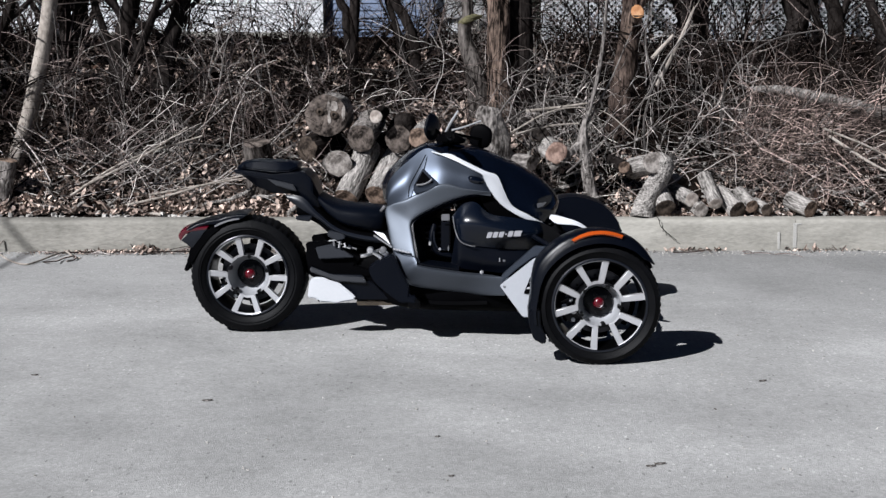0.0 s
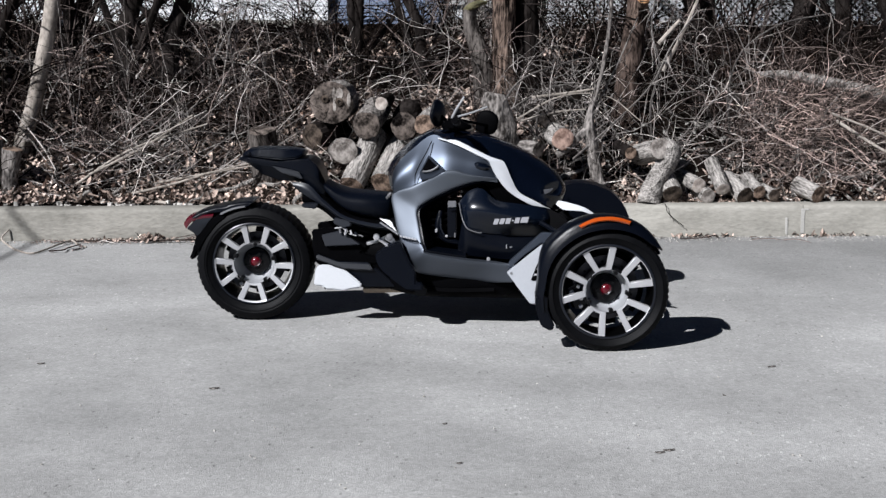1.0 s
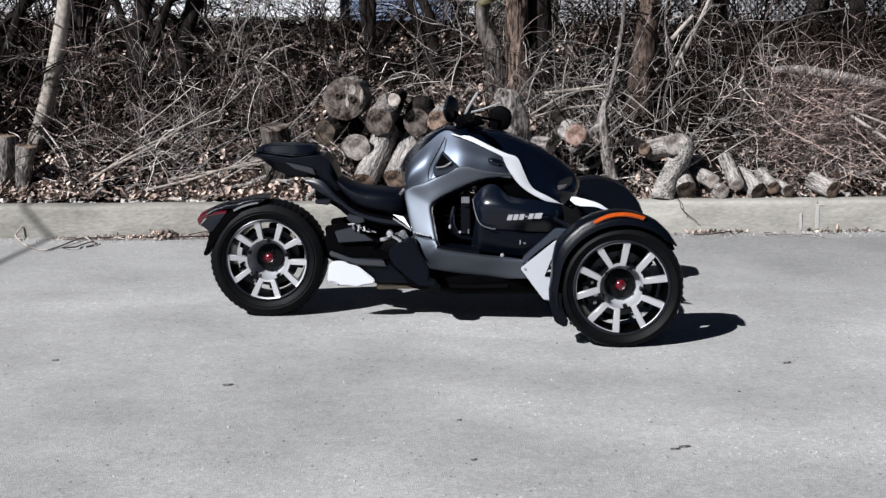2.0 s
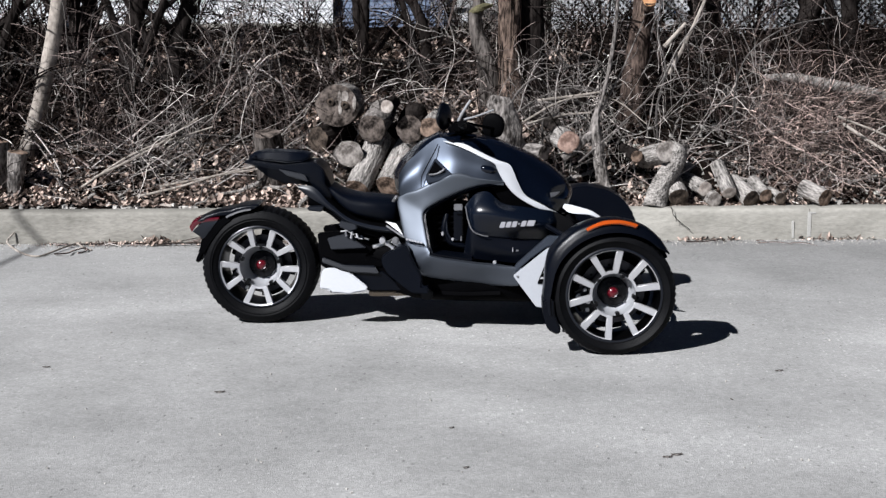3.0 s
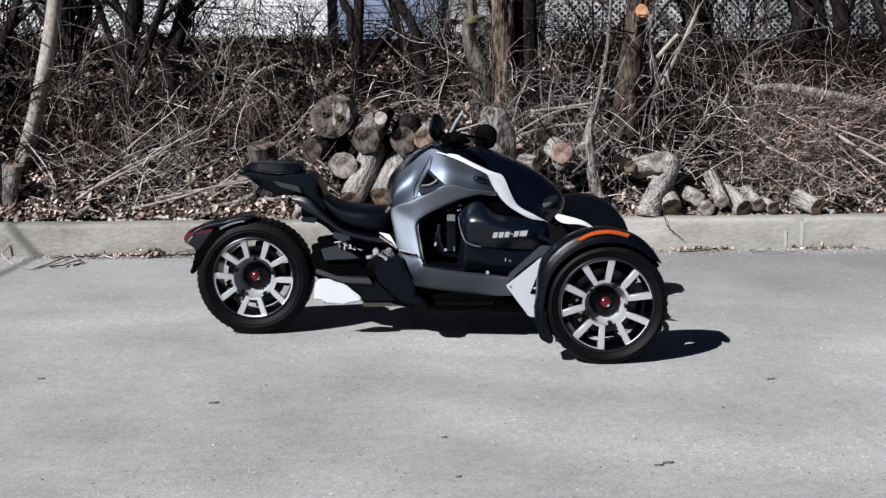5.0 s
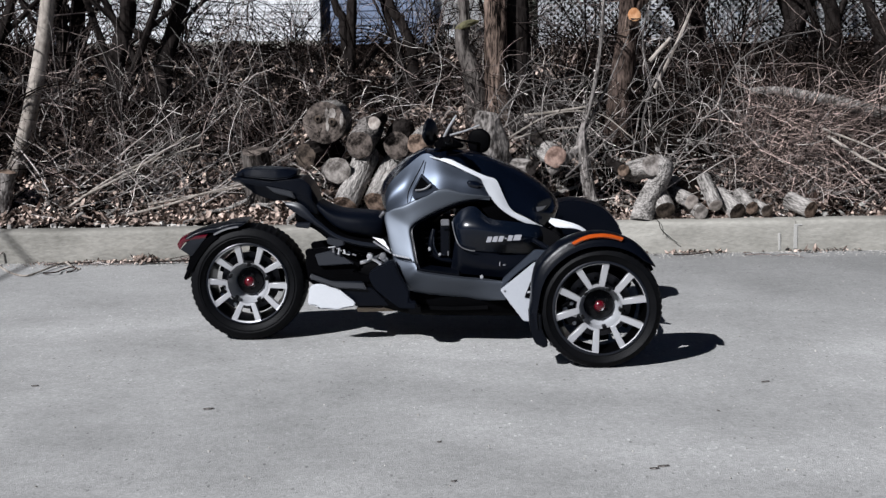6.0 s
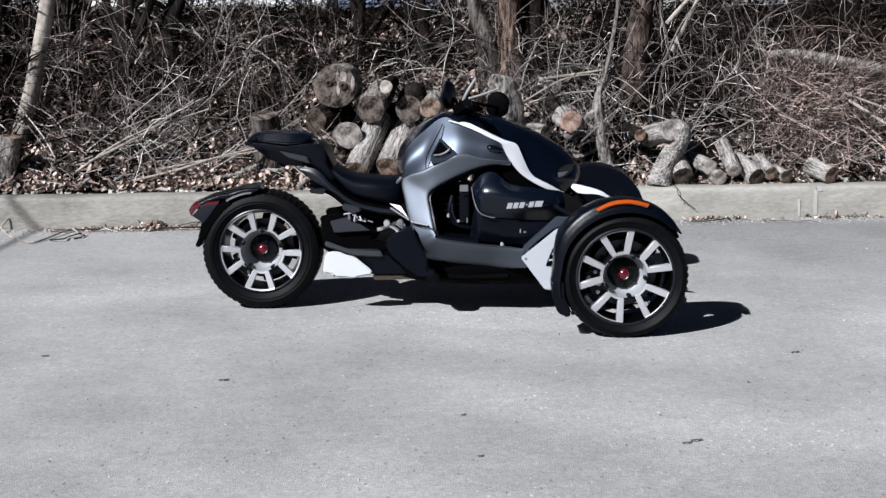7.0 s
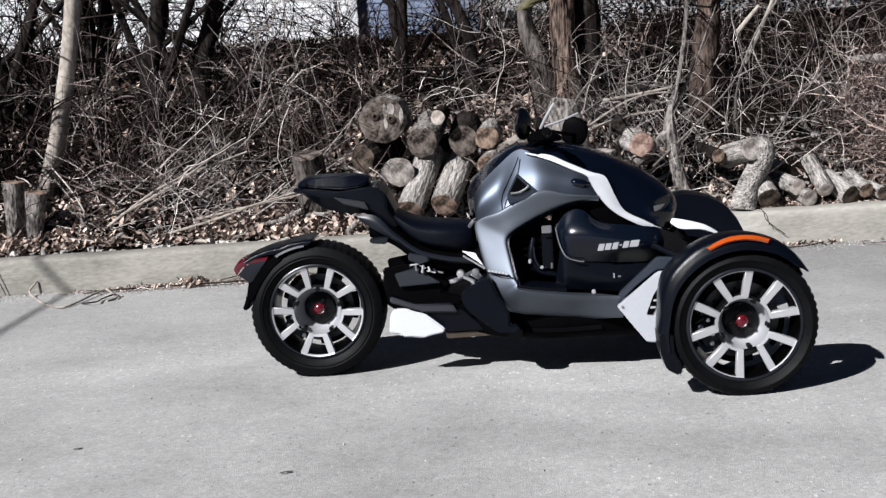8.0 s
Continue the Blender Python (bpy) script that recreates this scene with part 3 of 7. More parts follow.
def shrub(x, y, count, height, spread, radius, material, label, droop=0.35, lean=(0, 0), base_spread=0.08, name="shrub"):
    """Bare stems that fan out of one root, fork twice and end in fine twigs."""
    xy = np.array([x, y]) + RNG.normal(0, base_spread, (count, 2))
    start = np.column_stack([xy, heights(xy) - 0.03])
    ways = np.column_stack([RNG.normal(lean[0], spread, count), RNG.normal(lean[1], spread, count), np.ones(count)])
    size = height * RNG.uniform(0.45, 1.0, count)
    v, f, line, dirs = stems(start, ways, size, RNG.uniform(radius * 0.4, radius, count), 0.8, droop, 12, 0.3, 0.3)
    chunks = [(v, f)]
    n2 = count * 4
    pick, at = RNG.integers(0, count, n2), RNG.integers(3, 12, n2)
    v, f, line2, dirs2 = stems(line[pick, at], dirs[pick, at] + 0.75 * unit_ways(n2), size[pick] * RNG.uniform(0.15, 0.45, n2), RNG.uniform(0.0018, 0.0034, n2), 0.9, droop, 6, 0.4, 0.35)
    chunks.append((v, f))
    n3 = count * 2
    pick3, at3 = RNG.integers(0, n2, n3), RNG.integers(1, 5, n3)
    v, f, _, _ = stems(line2[pick3, at3], dirs2[pick3, at3] + 0.8 * unit_ways(n3), RNG.uniform(0.08, 0.28, n3), np.full(n3, 0.0013), 0.5, droop, 3, 0.5, 0.05)
    chunks.append((v, f))
    ob = new(name)
    ob.matrix_basis = Matrix.Translation(start[0].tolist())
    home = np.array(start[0])
    v, f = chunks[0]
    per_v, per_f = len(v) // count, len(f) // count
    one = f[:per_f].tolist()
    for k in range(count):
        part("stem", data_mesh("stem", (v[k * per_v:(k + 1) * per_v] - home).tolist(), one, material, True), None, ob)
    part("crown", joined("crown", [(v - home, f) for v, f in chunks[1:]], material), None, ob)
    return tagged(ob, label, "shrub", group="bare shrubs on the bank")


# ---------------------------------------------------------------- house and fence beyond the bank
def build_house():
    house = tagged(new("house"), "white and blue-grey sided house behind the bare bank", "house")
    house.matrix_basis = pose(0, 14.0, 1.66)
    part("wall", block(-9.0, -2.10, 0.03, 7.0, -0.35, 3.4, 0), SIDING_WHITE, house, "white horizontal siding wall")
    part("wall", block(-2.02, -0.22, 0.16, 7.0, -0.35, 3.4, 0), SIDING_BLUE, house, "blue-grey siding wing")
    part("foundation", block(-9.02, -2.06, 0.0, 0.028, -0.4, 0.03, 0), CONCRETE, house)
    part("corner_trim", block(-2.13, -2.04, -0.015, 0.14, 0.02, 3.4, 0.005), SIDING_WHITE, house)
    part("porch_skirt", block(-0.20, 0.11, 0.3, 0.5, -0.1, 0.18, 0.01), SIDING_WHITE, house)
    part("roof", prism_roof(-9.5, 0.2, -0.4, 7.4, 3.35, 5.6), ROOF, house, "dark shingle roof")
    board = bmesh.new()
    ring = [(0.0, 0.0), (-0.022, 0.004), (-0.006, 0.118), (0.0, 0.118)]
    for y, z in ring:
        board.verts.new((0, y, z))
    board.verts.ensure_lookup_table()
    f = board.faces.new(board.verts)
    got = bmesh.ops.extrude_face_region(board, geom=[f])
    bmesh.ops.translate(board, verts=[e for e in got["geom"] if isinstance(e, bmesh.types.BMVert)], vec=(1, 0, 0))
    white = mesh_of("siding_board", board.copy(), SIDING_WHITE)
    blue = mesh_of("siding_board", board, SIDING_BLUE)
    for k in range(28):
        part("siding_board", white, None, house, m=Matrix.Translation((-9.0, 0.028, 0.03 + 0.115 * k)) @ Matrix.Diagonal((6.87, 1, 1, 1)))
        part("siding_board", blue, None, house, m=Matrix.Translation((-2.02, 0.158, 0.03 + 0.115 * k)) @ Matrix.Diagonal((1.8, 1, 1, 1)))


def build_garage():
    """A pale outbuilding far behind, seen between the house and the hedge."""
    garage = tagged(new("garage"), "pale grey sided outbuilding far behind the house", "garage")
    garage.matrix_basis = pose(0, 24.0, 1.6)
    part("wall", block(-1.2, 2.8, 0.03, 5.0, -0.3, 2.6, 0), SIDING_GREY, garage)
    board = mesh_of("siding_board", block(0, 4.0, -0.015, 0.0, 0, 0.16, 0.004), SIDING_GREY)
    for k in range(15):
        part("siding_board", board, None, garage, m=Matrix.Translation((-1.2, 0.029, 0.02 + 0.17 * k)))
    part("roof", prism_roof(-1.5, 3.1, -0.4, 5.4, 2.55, 3.9), ROOF, garage, "dark shingle roof")


def prism_roof(x0, x1, y0, y1, z0, z1):
    bm = bmesh.new()
    v = [bm.verts.new(p) for p in ((x0, y0, z0), (x1, y0, z0), (x1, y1, z0), (x0, y1, z0), (x0, (y0 + y1) / 2, z1), (x1, (y0 + y1) / 2, z1))]
    for q in ((0, 1, 5, 4), (2, 3, 4, 5), (0, 4, 3), (1, 2, 5), (0, 3, 2, 1)):
        bm.faces.new([v[i] for i in q])
    return bm


def build_lattice():
    fence = tagged(new("lattice_fence"), "white diagonal lattice fence behind the bare trees", "fence")
    fence.matrix_basis = pose(1.2, 9.0, 1.30)
    wide, high, gap = 5.6, 1.35, 0.058
    for k in range(6):
        part("post", block(k * wide / 5 - 0.045, k * wide / 5 + 0.045, 0.012, 0.10, -0.2, high + 0.12, 0.006), LATTICE, fence)
    part("rail", block(0, wide, -0.02, 0.012, -0.03, 0.05, 0.004), LATTICE, fence)
    part("rail", block(0, wide, -0.02, 0.012, high - 0.05, high + 0.04, 0.004), LATTICE, fence)
    step = gap * math.sqrt(2)
    slat = mesh_of("slat", block(0, 1, -0.003, 0.003, -0.0135, 0.0135, 0), LATTICE)
    for sign, y in ((1, -0.004), (-1, -0.012)):
        for k in range(int((wide + high) / step) + 1):
            c = k * step
            a, b = max(0, c - high), min(wide, c)
            if b - a < 0.05:
                continue
            x0, z0 = (a, c - a) if sign < 0 else (a, high - (c - a))
            part("slat", slat, None, fence, m=Matrix.Translation((x0, y, z0)) @ pose(0, 0, 0, 0, 45 if sign < 0 else -45, 0) @ Matrix.Diagonal(((b - a) * math.sqrt(2), 1, 1, 1)))


build_house()
build_garage()
build_lattice()


# ---------------------------------------------------------------- trees, stumps, logs
def bark_tube(points, radii, sides=14, n=26, lumps=0.12, seed=0.0):
    bm = tube(points, radii, sides, n)
    mid = spline(points, n)
    for i, v in enumerate(bm.verts):
        c = mid[min(i // sides, n - 1)]
        off = v.co - c
        w = off.normalized()
        ridge = 1 - 2 * abs(noise.noise((w.x * 4.5 + seed, w.y * 4.5, v.co.z * 2.5 + w.z * 3)))
        v.co = c + off * (1 + lumps * noise.noise((w * 1.6) + Vector((seed, v.co.z * 2.2, seed * 2))) + 0.5 * lumps * noise.noise(v.co * 14) + 0.35 * lumps * ridge)
    return bm


def tree(base, points, radii, bark, label, limbs=(), twigs=40, twig_mat=TWIG_DARK, lumps=0.14):
    """trunk through the given points from the base up; limbs: (height share, way, length, radius)."""
    t = tagged(new("tree"), label, "tree", group="bare trees on the bank")
    t.matrix_basis = Matrix.Translation(base)
    loc = [Vector(p) - Vector(base) for p in points]
    seed = sum(base)
    part("trunk", bark_tube(loc, radii, 26, 90, lumps, seed), bark, t, degrees=80)
    line = spline(loc, 60)
    ends, ways = [], []
    for share, way, length, r in limbs:
        a = line[int(share * 59)]
        w = Vector(way).normalized()
        mid = a + w * length * 0.5 + Vector((0, 0, 0.06 * length))
        end = a + w * length + Vector((0, 0, 0.22 * length))
        part("limb", bark_tube([a, mid, end], [r, r * 0.75, r * 0.35], 8, 12, lumps, seed + share), bark, t)
        for _ in range(4):
            ends.append(list(a.lerp(end, RNG.uniform(0.35, 1.0)))), ways.append(list(w + Vector(unit_ways(1)[0].tolist()) * 0.9))
    top = line[-1]
    for _ in range(twigs):
        ends.append(list(line[int(RNG.uniform(0.3, 1.0) * 59)])), ways.append(list(unit_ways(1)[0] + np.array([0, 0, 0.5])))
    n = len(ends)
    v, f, l2, d2 = stems(ends, ways, RNG.uniform(0.4, 1.5, n), RNG.uniform(0.004, 0.010, n), 0.5, 0.1, 7, 0.3, 0.08)
    pick, at = RNG.integers(0, n, 4 * n), RNG.integers(2, 7, 4 * n)
    v2, f2, _, _ = stems(l2[pick, at], d2[pick, at] + 0.8 * unit_ways(4 * n), RNG.uniform(0.15, 0.6, 4 * n), RNG.uniform(0.0015, 0.004, 4 * n), 0.5, 0.1, 4, 0.4, 0.08)
    part("crown", joined("crown", [(v, f), (v2, f2)], twig_mat), None, t)
    return t


def round_log(front, back, r, cut, label, bark=BARK_GREY, r2=None, name="log", lumps=0.12, category="log", group="cut logs on the bank", cut2=None):
    """A sawn log: bark sleeve with a sawn disc at each end; its own z axis runs along it."""
    a, b = Vector(front), Vector(back)
    d = b - a
    length, r2 = d.length, r2 or r
    bm = bmesh.new()
    sides, n, seed = 40, 26, a.x * 7 + a.z * 3
    rings = []
    for i in range(n + 1):
        u = i / n
        rr = r + (r2 - r) * u
        ring = []
        for k in range(sides):
            g = 2 * math.pi * k / sides
            bump_ = 1 + lumps * noise.noise((math.cos(g) * 1.3 + seed, math.sin(g) * 1.3, u * length * 2)) + 0.4 * lumps * noise.noise((math.cos(g) * 6 + seed, math.sin(g) * 6, u * length * 9)) - 0.45 * lumps * abs(noise.noise((math.cos(g) * 5 + seed, math.sin(g) * 5, u * length * 3 + 7)))
            ring.append(bm.verts.new((rr * bump_ * math.cos(g), rr * bump_ * math.sin(g), u * length)))
        rings.append(ring)
    for p, q in zip(rings, rings[1:]):
        for k in range(sides):
            bm.faces.new((p[k], p[(k + 1) % sides], q[(k + 1) % sides], q[k]))
    discs = []
    for ring, lift in ((rings[0], -0.002), (rings[-1], 0.002)):
        disc = bmesh.new()
        mid = disc.verts.new((0, 0, ring[0].co.z + lift))
        circles = []
        for share in (0.25, 0.45, 0.65, 0.82, 0.93):
            circles.append([disc.verts.new((v.co.x * share, v.co.y * share, v.co.z + lift * 2.5 * (1 - share ** 4) + 0.03 * r * noise.noise((v.co.x * share * 30 + seed, v.co.y * share * 30, seed)))) for v in ring])
        circles.append([disc.verts.new((v.co.x * 0.995, v.co.y * 0.995, v.co.z - lift * 0.5)) for v in ring])
        for k in range(sides):
            j = (k + 1) % sides
            disc.faces.new((mid, circles[0][k], circles[0][j]))
            for p, q in zip(circles, circles[1:]):
                disc.faces.new((p[k], q[k], q[j], p[j]))
        discs.append(disc)
    ob = part(name, bm, bark)
    ob.matrix_basis = Matrix.Translation(a) @ d.to_track_quat("Z", "Y").to_matrix().to_4x4()
    tagged(ob, label, category, group)
    for disc, c in zip(discs, (cut, cut2 or CUT_GREY)):
        part("cut_face", disc, c, ob)
    return ob


def build_trees():
    tree((-3.31, 3.5, 0.50), [(-3.34, 3.5, 0.42), (-3.305, 3.5, 0.576), (-3.216, 3.5, 0.838), (-3.139, 3.5, 1.105), (-3.034, 3.5, 1.512), (-2.964, 3.5, 1.903), (-2.84, 3.55, 2.8), (-2.72, 3.6, 4.2)],
         [0.072, 0.064, 0.060, 0.058, 0.057, 0.055, 0.042, 0.02], BARK_PALE, "leaning young tree with smooth pale sunlit bark", [(0.75, (1, 0.3, 0.6), 1.2, 0.02), (0.85, (-1, 0.2, 0.7), 1.1, 0.02)], 20, TWIG_BROWN, 0.05)
    tree((0.53, 4.3, 0.8), [(0.54, 4.3, 0.55), (0.525, 4.3, 0.95), (0.52, 4.3, 1.4), (0.52, 4.3, 1.76), (0.52, 4.32, 3.0), (0.6, 4.4, 5.2)],
         [0.15, 0.102, 0.092, 0.086, 0.06, 0.03], BARK_RED, "bare tree with peeling reddish brown bark", [(0.86, (1, 0.2, 0.5), 1.6, 0.04), (0.92, (-1, 0.1, 0.6), 1.5, 0.03)], 34, TWIG_BROWN, 0.22)
    knobbly = tree((0.35, 4.34, 0.8), [(0.35, 4.34, 0.55), (0.36, 4.34, 0.95), (0.335, 4.34, 1.25), (0.25, 4.34, 1.46), (0.235, 4.34, 1.62), (0.26, 4.36, 1.76), (0.2, 4.36, 2.6), (0.1, 4.4, 4.2)],
         [0.125, 0.095, 0.085, 0.058, 0.052, 0.045, 0.04, 0.02], BARK_MID, "grey rough-barked trunk grown against the peeling one", [], 20, TWIG_BROWN, 0.22)
    part("burl", bark_tube([(-0.16, 0.0, 0.84), (-0.10, -0.05, 0.87), (-0.03, -0.04, 0.895), (0.03, 0.0, 0.90)], [0.010, 0.026, 0.020, 0.008], 14, 16, 0.5, 2.0), LICHEN, knobbly, "burl overgrown with yellow-green lichen")
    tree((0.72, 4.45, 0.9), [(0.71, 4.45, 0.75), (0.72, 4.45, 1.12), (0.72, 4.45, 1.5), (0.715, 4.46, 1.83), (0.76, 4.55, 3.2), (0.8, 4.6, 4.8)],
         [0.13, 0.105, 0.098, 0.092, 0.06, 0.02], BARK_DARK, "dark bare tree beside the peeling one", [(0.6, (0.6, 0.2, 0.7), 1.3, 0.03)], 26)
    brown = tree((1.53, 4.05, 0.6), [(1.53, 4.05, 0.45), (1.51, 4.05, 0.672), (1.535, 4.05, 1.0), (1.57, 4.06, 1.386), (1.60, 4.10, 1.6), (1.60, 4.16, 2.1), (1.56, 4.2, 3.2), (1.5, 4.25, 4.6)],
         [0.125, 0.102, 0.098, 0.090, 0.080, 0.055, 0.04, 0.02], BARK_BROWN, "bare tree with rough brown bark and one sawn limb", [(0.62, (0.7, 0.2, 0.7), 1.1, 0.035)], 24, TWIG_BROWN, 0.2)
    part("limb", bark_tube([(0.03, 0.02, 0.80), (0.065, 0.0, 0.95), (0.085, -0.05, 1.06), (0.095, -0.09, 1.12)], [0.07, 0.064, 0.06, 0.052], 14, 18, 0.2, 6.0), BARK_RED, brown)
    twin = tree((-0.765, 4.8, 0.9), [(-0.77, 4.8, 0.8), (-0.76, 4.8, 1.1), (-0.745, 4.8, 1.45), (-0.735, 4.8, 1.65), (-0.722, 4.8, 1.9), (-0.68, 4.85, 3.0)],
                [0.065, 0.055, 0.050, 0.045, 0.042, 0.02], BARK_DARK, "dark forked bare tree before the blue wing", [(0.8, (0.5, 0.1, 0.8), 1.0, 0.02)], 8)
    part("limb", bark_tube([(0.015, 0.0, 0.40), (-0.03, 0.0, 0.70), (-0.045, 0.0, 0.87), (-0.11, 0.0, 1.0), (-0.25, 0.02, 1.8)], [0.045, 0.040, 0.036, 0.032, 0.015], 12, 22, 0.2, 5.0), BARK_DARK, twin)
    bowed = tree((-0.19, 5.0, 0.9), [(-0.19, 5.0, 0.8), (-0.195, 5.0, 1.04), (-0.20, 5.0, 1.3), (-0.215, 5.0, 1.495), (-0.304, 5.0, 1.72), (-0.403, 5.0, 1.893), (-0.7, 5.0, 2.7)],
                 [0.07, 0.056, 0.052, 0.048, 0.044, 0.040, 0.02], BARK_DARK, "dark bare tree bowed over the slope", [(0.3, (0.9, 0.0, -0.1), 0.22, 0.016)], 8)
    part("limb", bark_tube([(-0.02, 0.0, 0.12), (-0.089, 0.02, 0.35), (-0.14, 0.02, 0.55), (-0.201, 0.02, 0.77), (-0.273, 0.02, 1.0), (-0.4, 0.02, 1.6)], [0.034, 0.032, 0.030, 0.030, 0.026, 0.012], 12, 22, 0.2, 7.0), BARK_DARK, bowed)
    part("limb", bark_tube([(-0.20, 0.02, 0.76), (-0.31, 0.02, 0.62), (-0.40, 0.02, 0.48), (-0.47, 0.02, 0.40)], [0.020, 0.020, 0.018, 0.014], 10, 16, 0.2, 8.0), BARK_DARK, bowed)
    sapling = tree((1.20, 3.0, 0.33), [(1.225, 3.0, 0.24), (1.19, 3.0, 0.37), (1.154, 3.0, 0.56), (1.122, 3.0, 0.75), (1.13, 3.0, 0.88), (1.175, 3.0, 1.02), (1.228, 3.0, 1.268), (1.275, 3.0, 1.70), (1.32, 3.05, 2.8)],
                   [0.062, 0.050, 0.043, 0.040, 0.024, 0.014, 0.014, 0.012, 0.005], BARK_GREY, "thin grey sapling with a forked base", [(0.45, (0.5, 0.2, 0.8), 0.7, 0.009)], 5, TWIG_BROWN, 0.2)
    part("limb", bark_tube([(-0.08, 0.0, 0.42), (-0.15, -0.02, 0.36), (-0.24, -0.04, 0.28), (-0.32, -0.05, 0.22)], [0.030, 0.032, 0.034, 0.030], 12, 16, 0.2, 4.0), BARK_GREY, sapling)
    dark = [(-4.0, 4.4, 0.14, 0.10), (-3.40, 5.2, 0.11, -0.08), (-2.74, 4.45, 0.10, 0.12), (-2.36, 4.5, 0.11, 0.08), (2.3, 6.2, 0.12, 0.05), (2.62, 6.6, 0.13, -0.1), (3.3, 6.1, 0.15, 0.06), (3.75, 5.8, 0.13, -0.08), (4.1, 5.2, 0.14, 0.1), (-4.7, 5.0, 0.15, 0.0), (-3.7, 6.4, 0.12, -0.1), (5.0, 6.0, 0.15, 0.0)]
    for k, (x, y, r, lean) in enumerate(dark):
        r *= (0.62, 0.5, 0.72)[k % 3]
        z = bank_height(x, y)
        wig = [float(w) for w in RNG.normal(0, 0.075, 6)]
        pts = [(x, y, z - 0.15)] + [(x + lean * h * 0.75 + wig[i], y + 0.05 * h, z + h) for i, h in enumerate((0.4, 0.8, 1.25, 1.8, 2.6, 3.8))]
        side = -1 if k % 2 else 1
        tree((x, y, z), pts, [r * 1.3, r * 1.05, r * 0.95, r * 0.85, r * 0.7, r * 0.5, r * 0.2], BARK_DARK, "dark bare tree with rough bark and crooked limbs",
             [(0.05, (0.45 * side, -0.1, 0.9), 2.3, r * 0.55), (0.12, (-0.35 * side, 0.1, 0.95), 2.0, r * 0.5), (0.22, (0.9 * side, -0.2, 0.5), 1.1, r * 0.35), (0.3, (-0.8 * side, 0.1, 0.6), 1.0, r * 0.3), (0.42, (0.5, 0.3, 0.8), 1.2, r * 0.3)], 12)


def build_logs():
    cut = "sawn log end on the log pile"
    big = round_log((-0.79, 3.02, 0.940), (-0.78, 3.42, 0.94), 0.160, CUT_BROWN, "large weathered round log end with two dark knots", BARK_LOG, lumps=0.07)
    for x, z, r in ((-0.058, 0.008, 0.030), (0.048, 0.030, 0.028)):
        part("knot", turned([(r * 0.45, -0.007), (r, -0.004), (r, 0.004), (r * 0.45, 0.002)], 18), CUT_DARK, big, "dark round knot", m=pose(x, z, -0.012, 90, 0, 0))
    for k, (x, z, w, h) in enumerate(((-0.060, 0.066, 0.026, 0.044), (-0.024, -0.02, 0.013, 0.040), (-0.02, 0.06, 0.014, 0.05), (-0.13, 0.02, 0.014, 0.055))):
        bm = bmesh.new()
        ring = []
        for g in (2 * math.pi * j / 18 for j in range(18)):
            q = 1 + 0.55 * noise.noise((2.2 * math.cos(g) + k, 2.2 * math.sin(g), 4.0 + k))
            ring.append(bm.verts.new((x + w * q * math.cos(g), z + h * q * math.sin(g), -0.009)))
        bm.faces.new(ring)
        got = bmesh.ops.extrude_face_region(bm, geom=list(bm.faces))
        bmesh.ops.translate(bm, verts=[v for v in got["geom"] if isinstance(v, bmesh.types.BMVert)], vec=(0, 0, 0.008))
        bmesh.ops.recalc_face_normals(bm, faces=bm.faces)
        part("bare_patch", bm, CUT_BARE, big, "pale patch of bare wood")
    part("crack", tube([(0.02, -0.03, -0.011), (0.045, -0.062, -0.012), (0.05, -0.09, -0.012), (0.078, -0.125, -0.010)], [0.001, 0.0028, 0.0024, 0.001], 6, 14), CUT_DARK, big, "dark drying crack")
    round_log((-0.412, 2.90, 0.938), (-0.39, 3.4, 0.95), 0.048, CUT_PALE, "small pale sawn log end on the pile", BARK_DARK)
    round_log((-0.53, 2.98, 0.772), (-0.48, 3.4, 0.86), 0.108, CUT_BROWN, "mossy grey log end in the pile", lumps=0.16)
    round_log((-0.255, 3.02, 0.765), (-0.23, 3.45, 0.84), 0.105, CUT_BROWN, "dark rotten log end in the pile", BARK_DARK, lumps=0.15)
    round_log((-0.098, 3.0, 0.777), (-0.06, 3.4, 0.8), 0.078, CUT_TAN, "brown split log end in the pile", BARK_LOG, lumps=0.15)
    round_log((-0.685, 2.88, 0.595), (-0.76, 3.25, 0.56), 0.098, CUT_BARE, "cracked pale log end in the pile", BARK_GREY, lumps=0.1)
    round_log((-0.63, 2.80, 0.345), (-0.48, 3.2, 0.70), 0.092, CUT_TAN, "thick grey-barked log leaning on the bank", BARK_LOG, lumps=0.12)
    round_log((-0.405, 2.82, 0.36), (-0.28, 3.2, 0.62), 0.094, CUT_TAN, "short grey-barked log with a cracked tan end", BARK_LOG, lumps=0.12)
    round_log((-0.10, 2.9, 0.60), (0.02, 3.25, 0.66), 0.075, CUT_TAN, "tan sawn log end beside the pile", lumps=0.1)
    round_log((0.03, 2.92, 0.655), (0.2, 3.2, 0.72), 0.09, CUT_GREY, "pale split log on the pile", BARK_PALE, lumps=0.2)
    round_log((-0.17, 3.0, 0.44), (-0.05, 3.3, 0.52), 0.08, CUT_GREY, "grey log low in the pile", lumps=0.12)
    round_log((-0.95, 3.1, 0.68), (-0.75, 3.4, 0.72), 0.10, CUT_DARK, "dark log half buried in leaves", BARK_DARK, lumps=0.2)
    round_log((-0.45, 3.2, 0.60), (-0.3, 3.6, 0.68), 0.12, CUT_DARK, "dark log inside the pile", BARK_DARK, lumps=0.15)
    round_log((-1.32, 3.0, 0.74), (-1.30, 3.12, 0.36), 0.10, CUT_BROWN, "mossy upright stump behind the shrubs", BARK_MID, 0.13, "stump", 0.2)
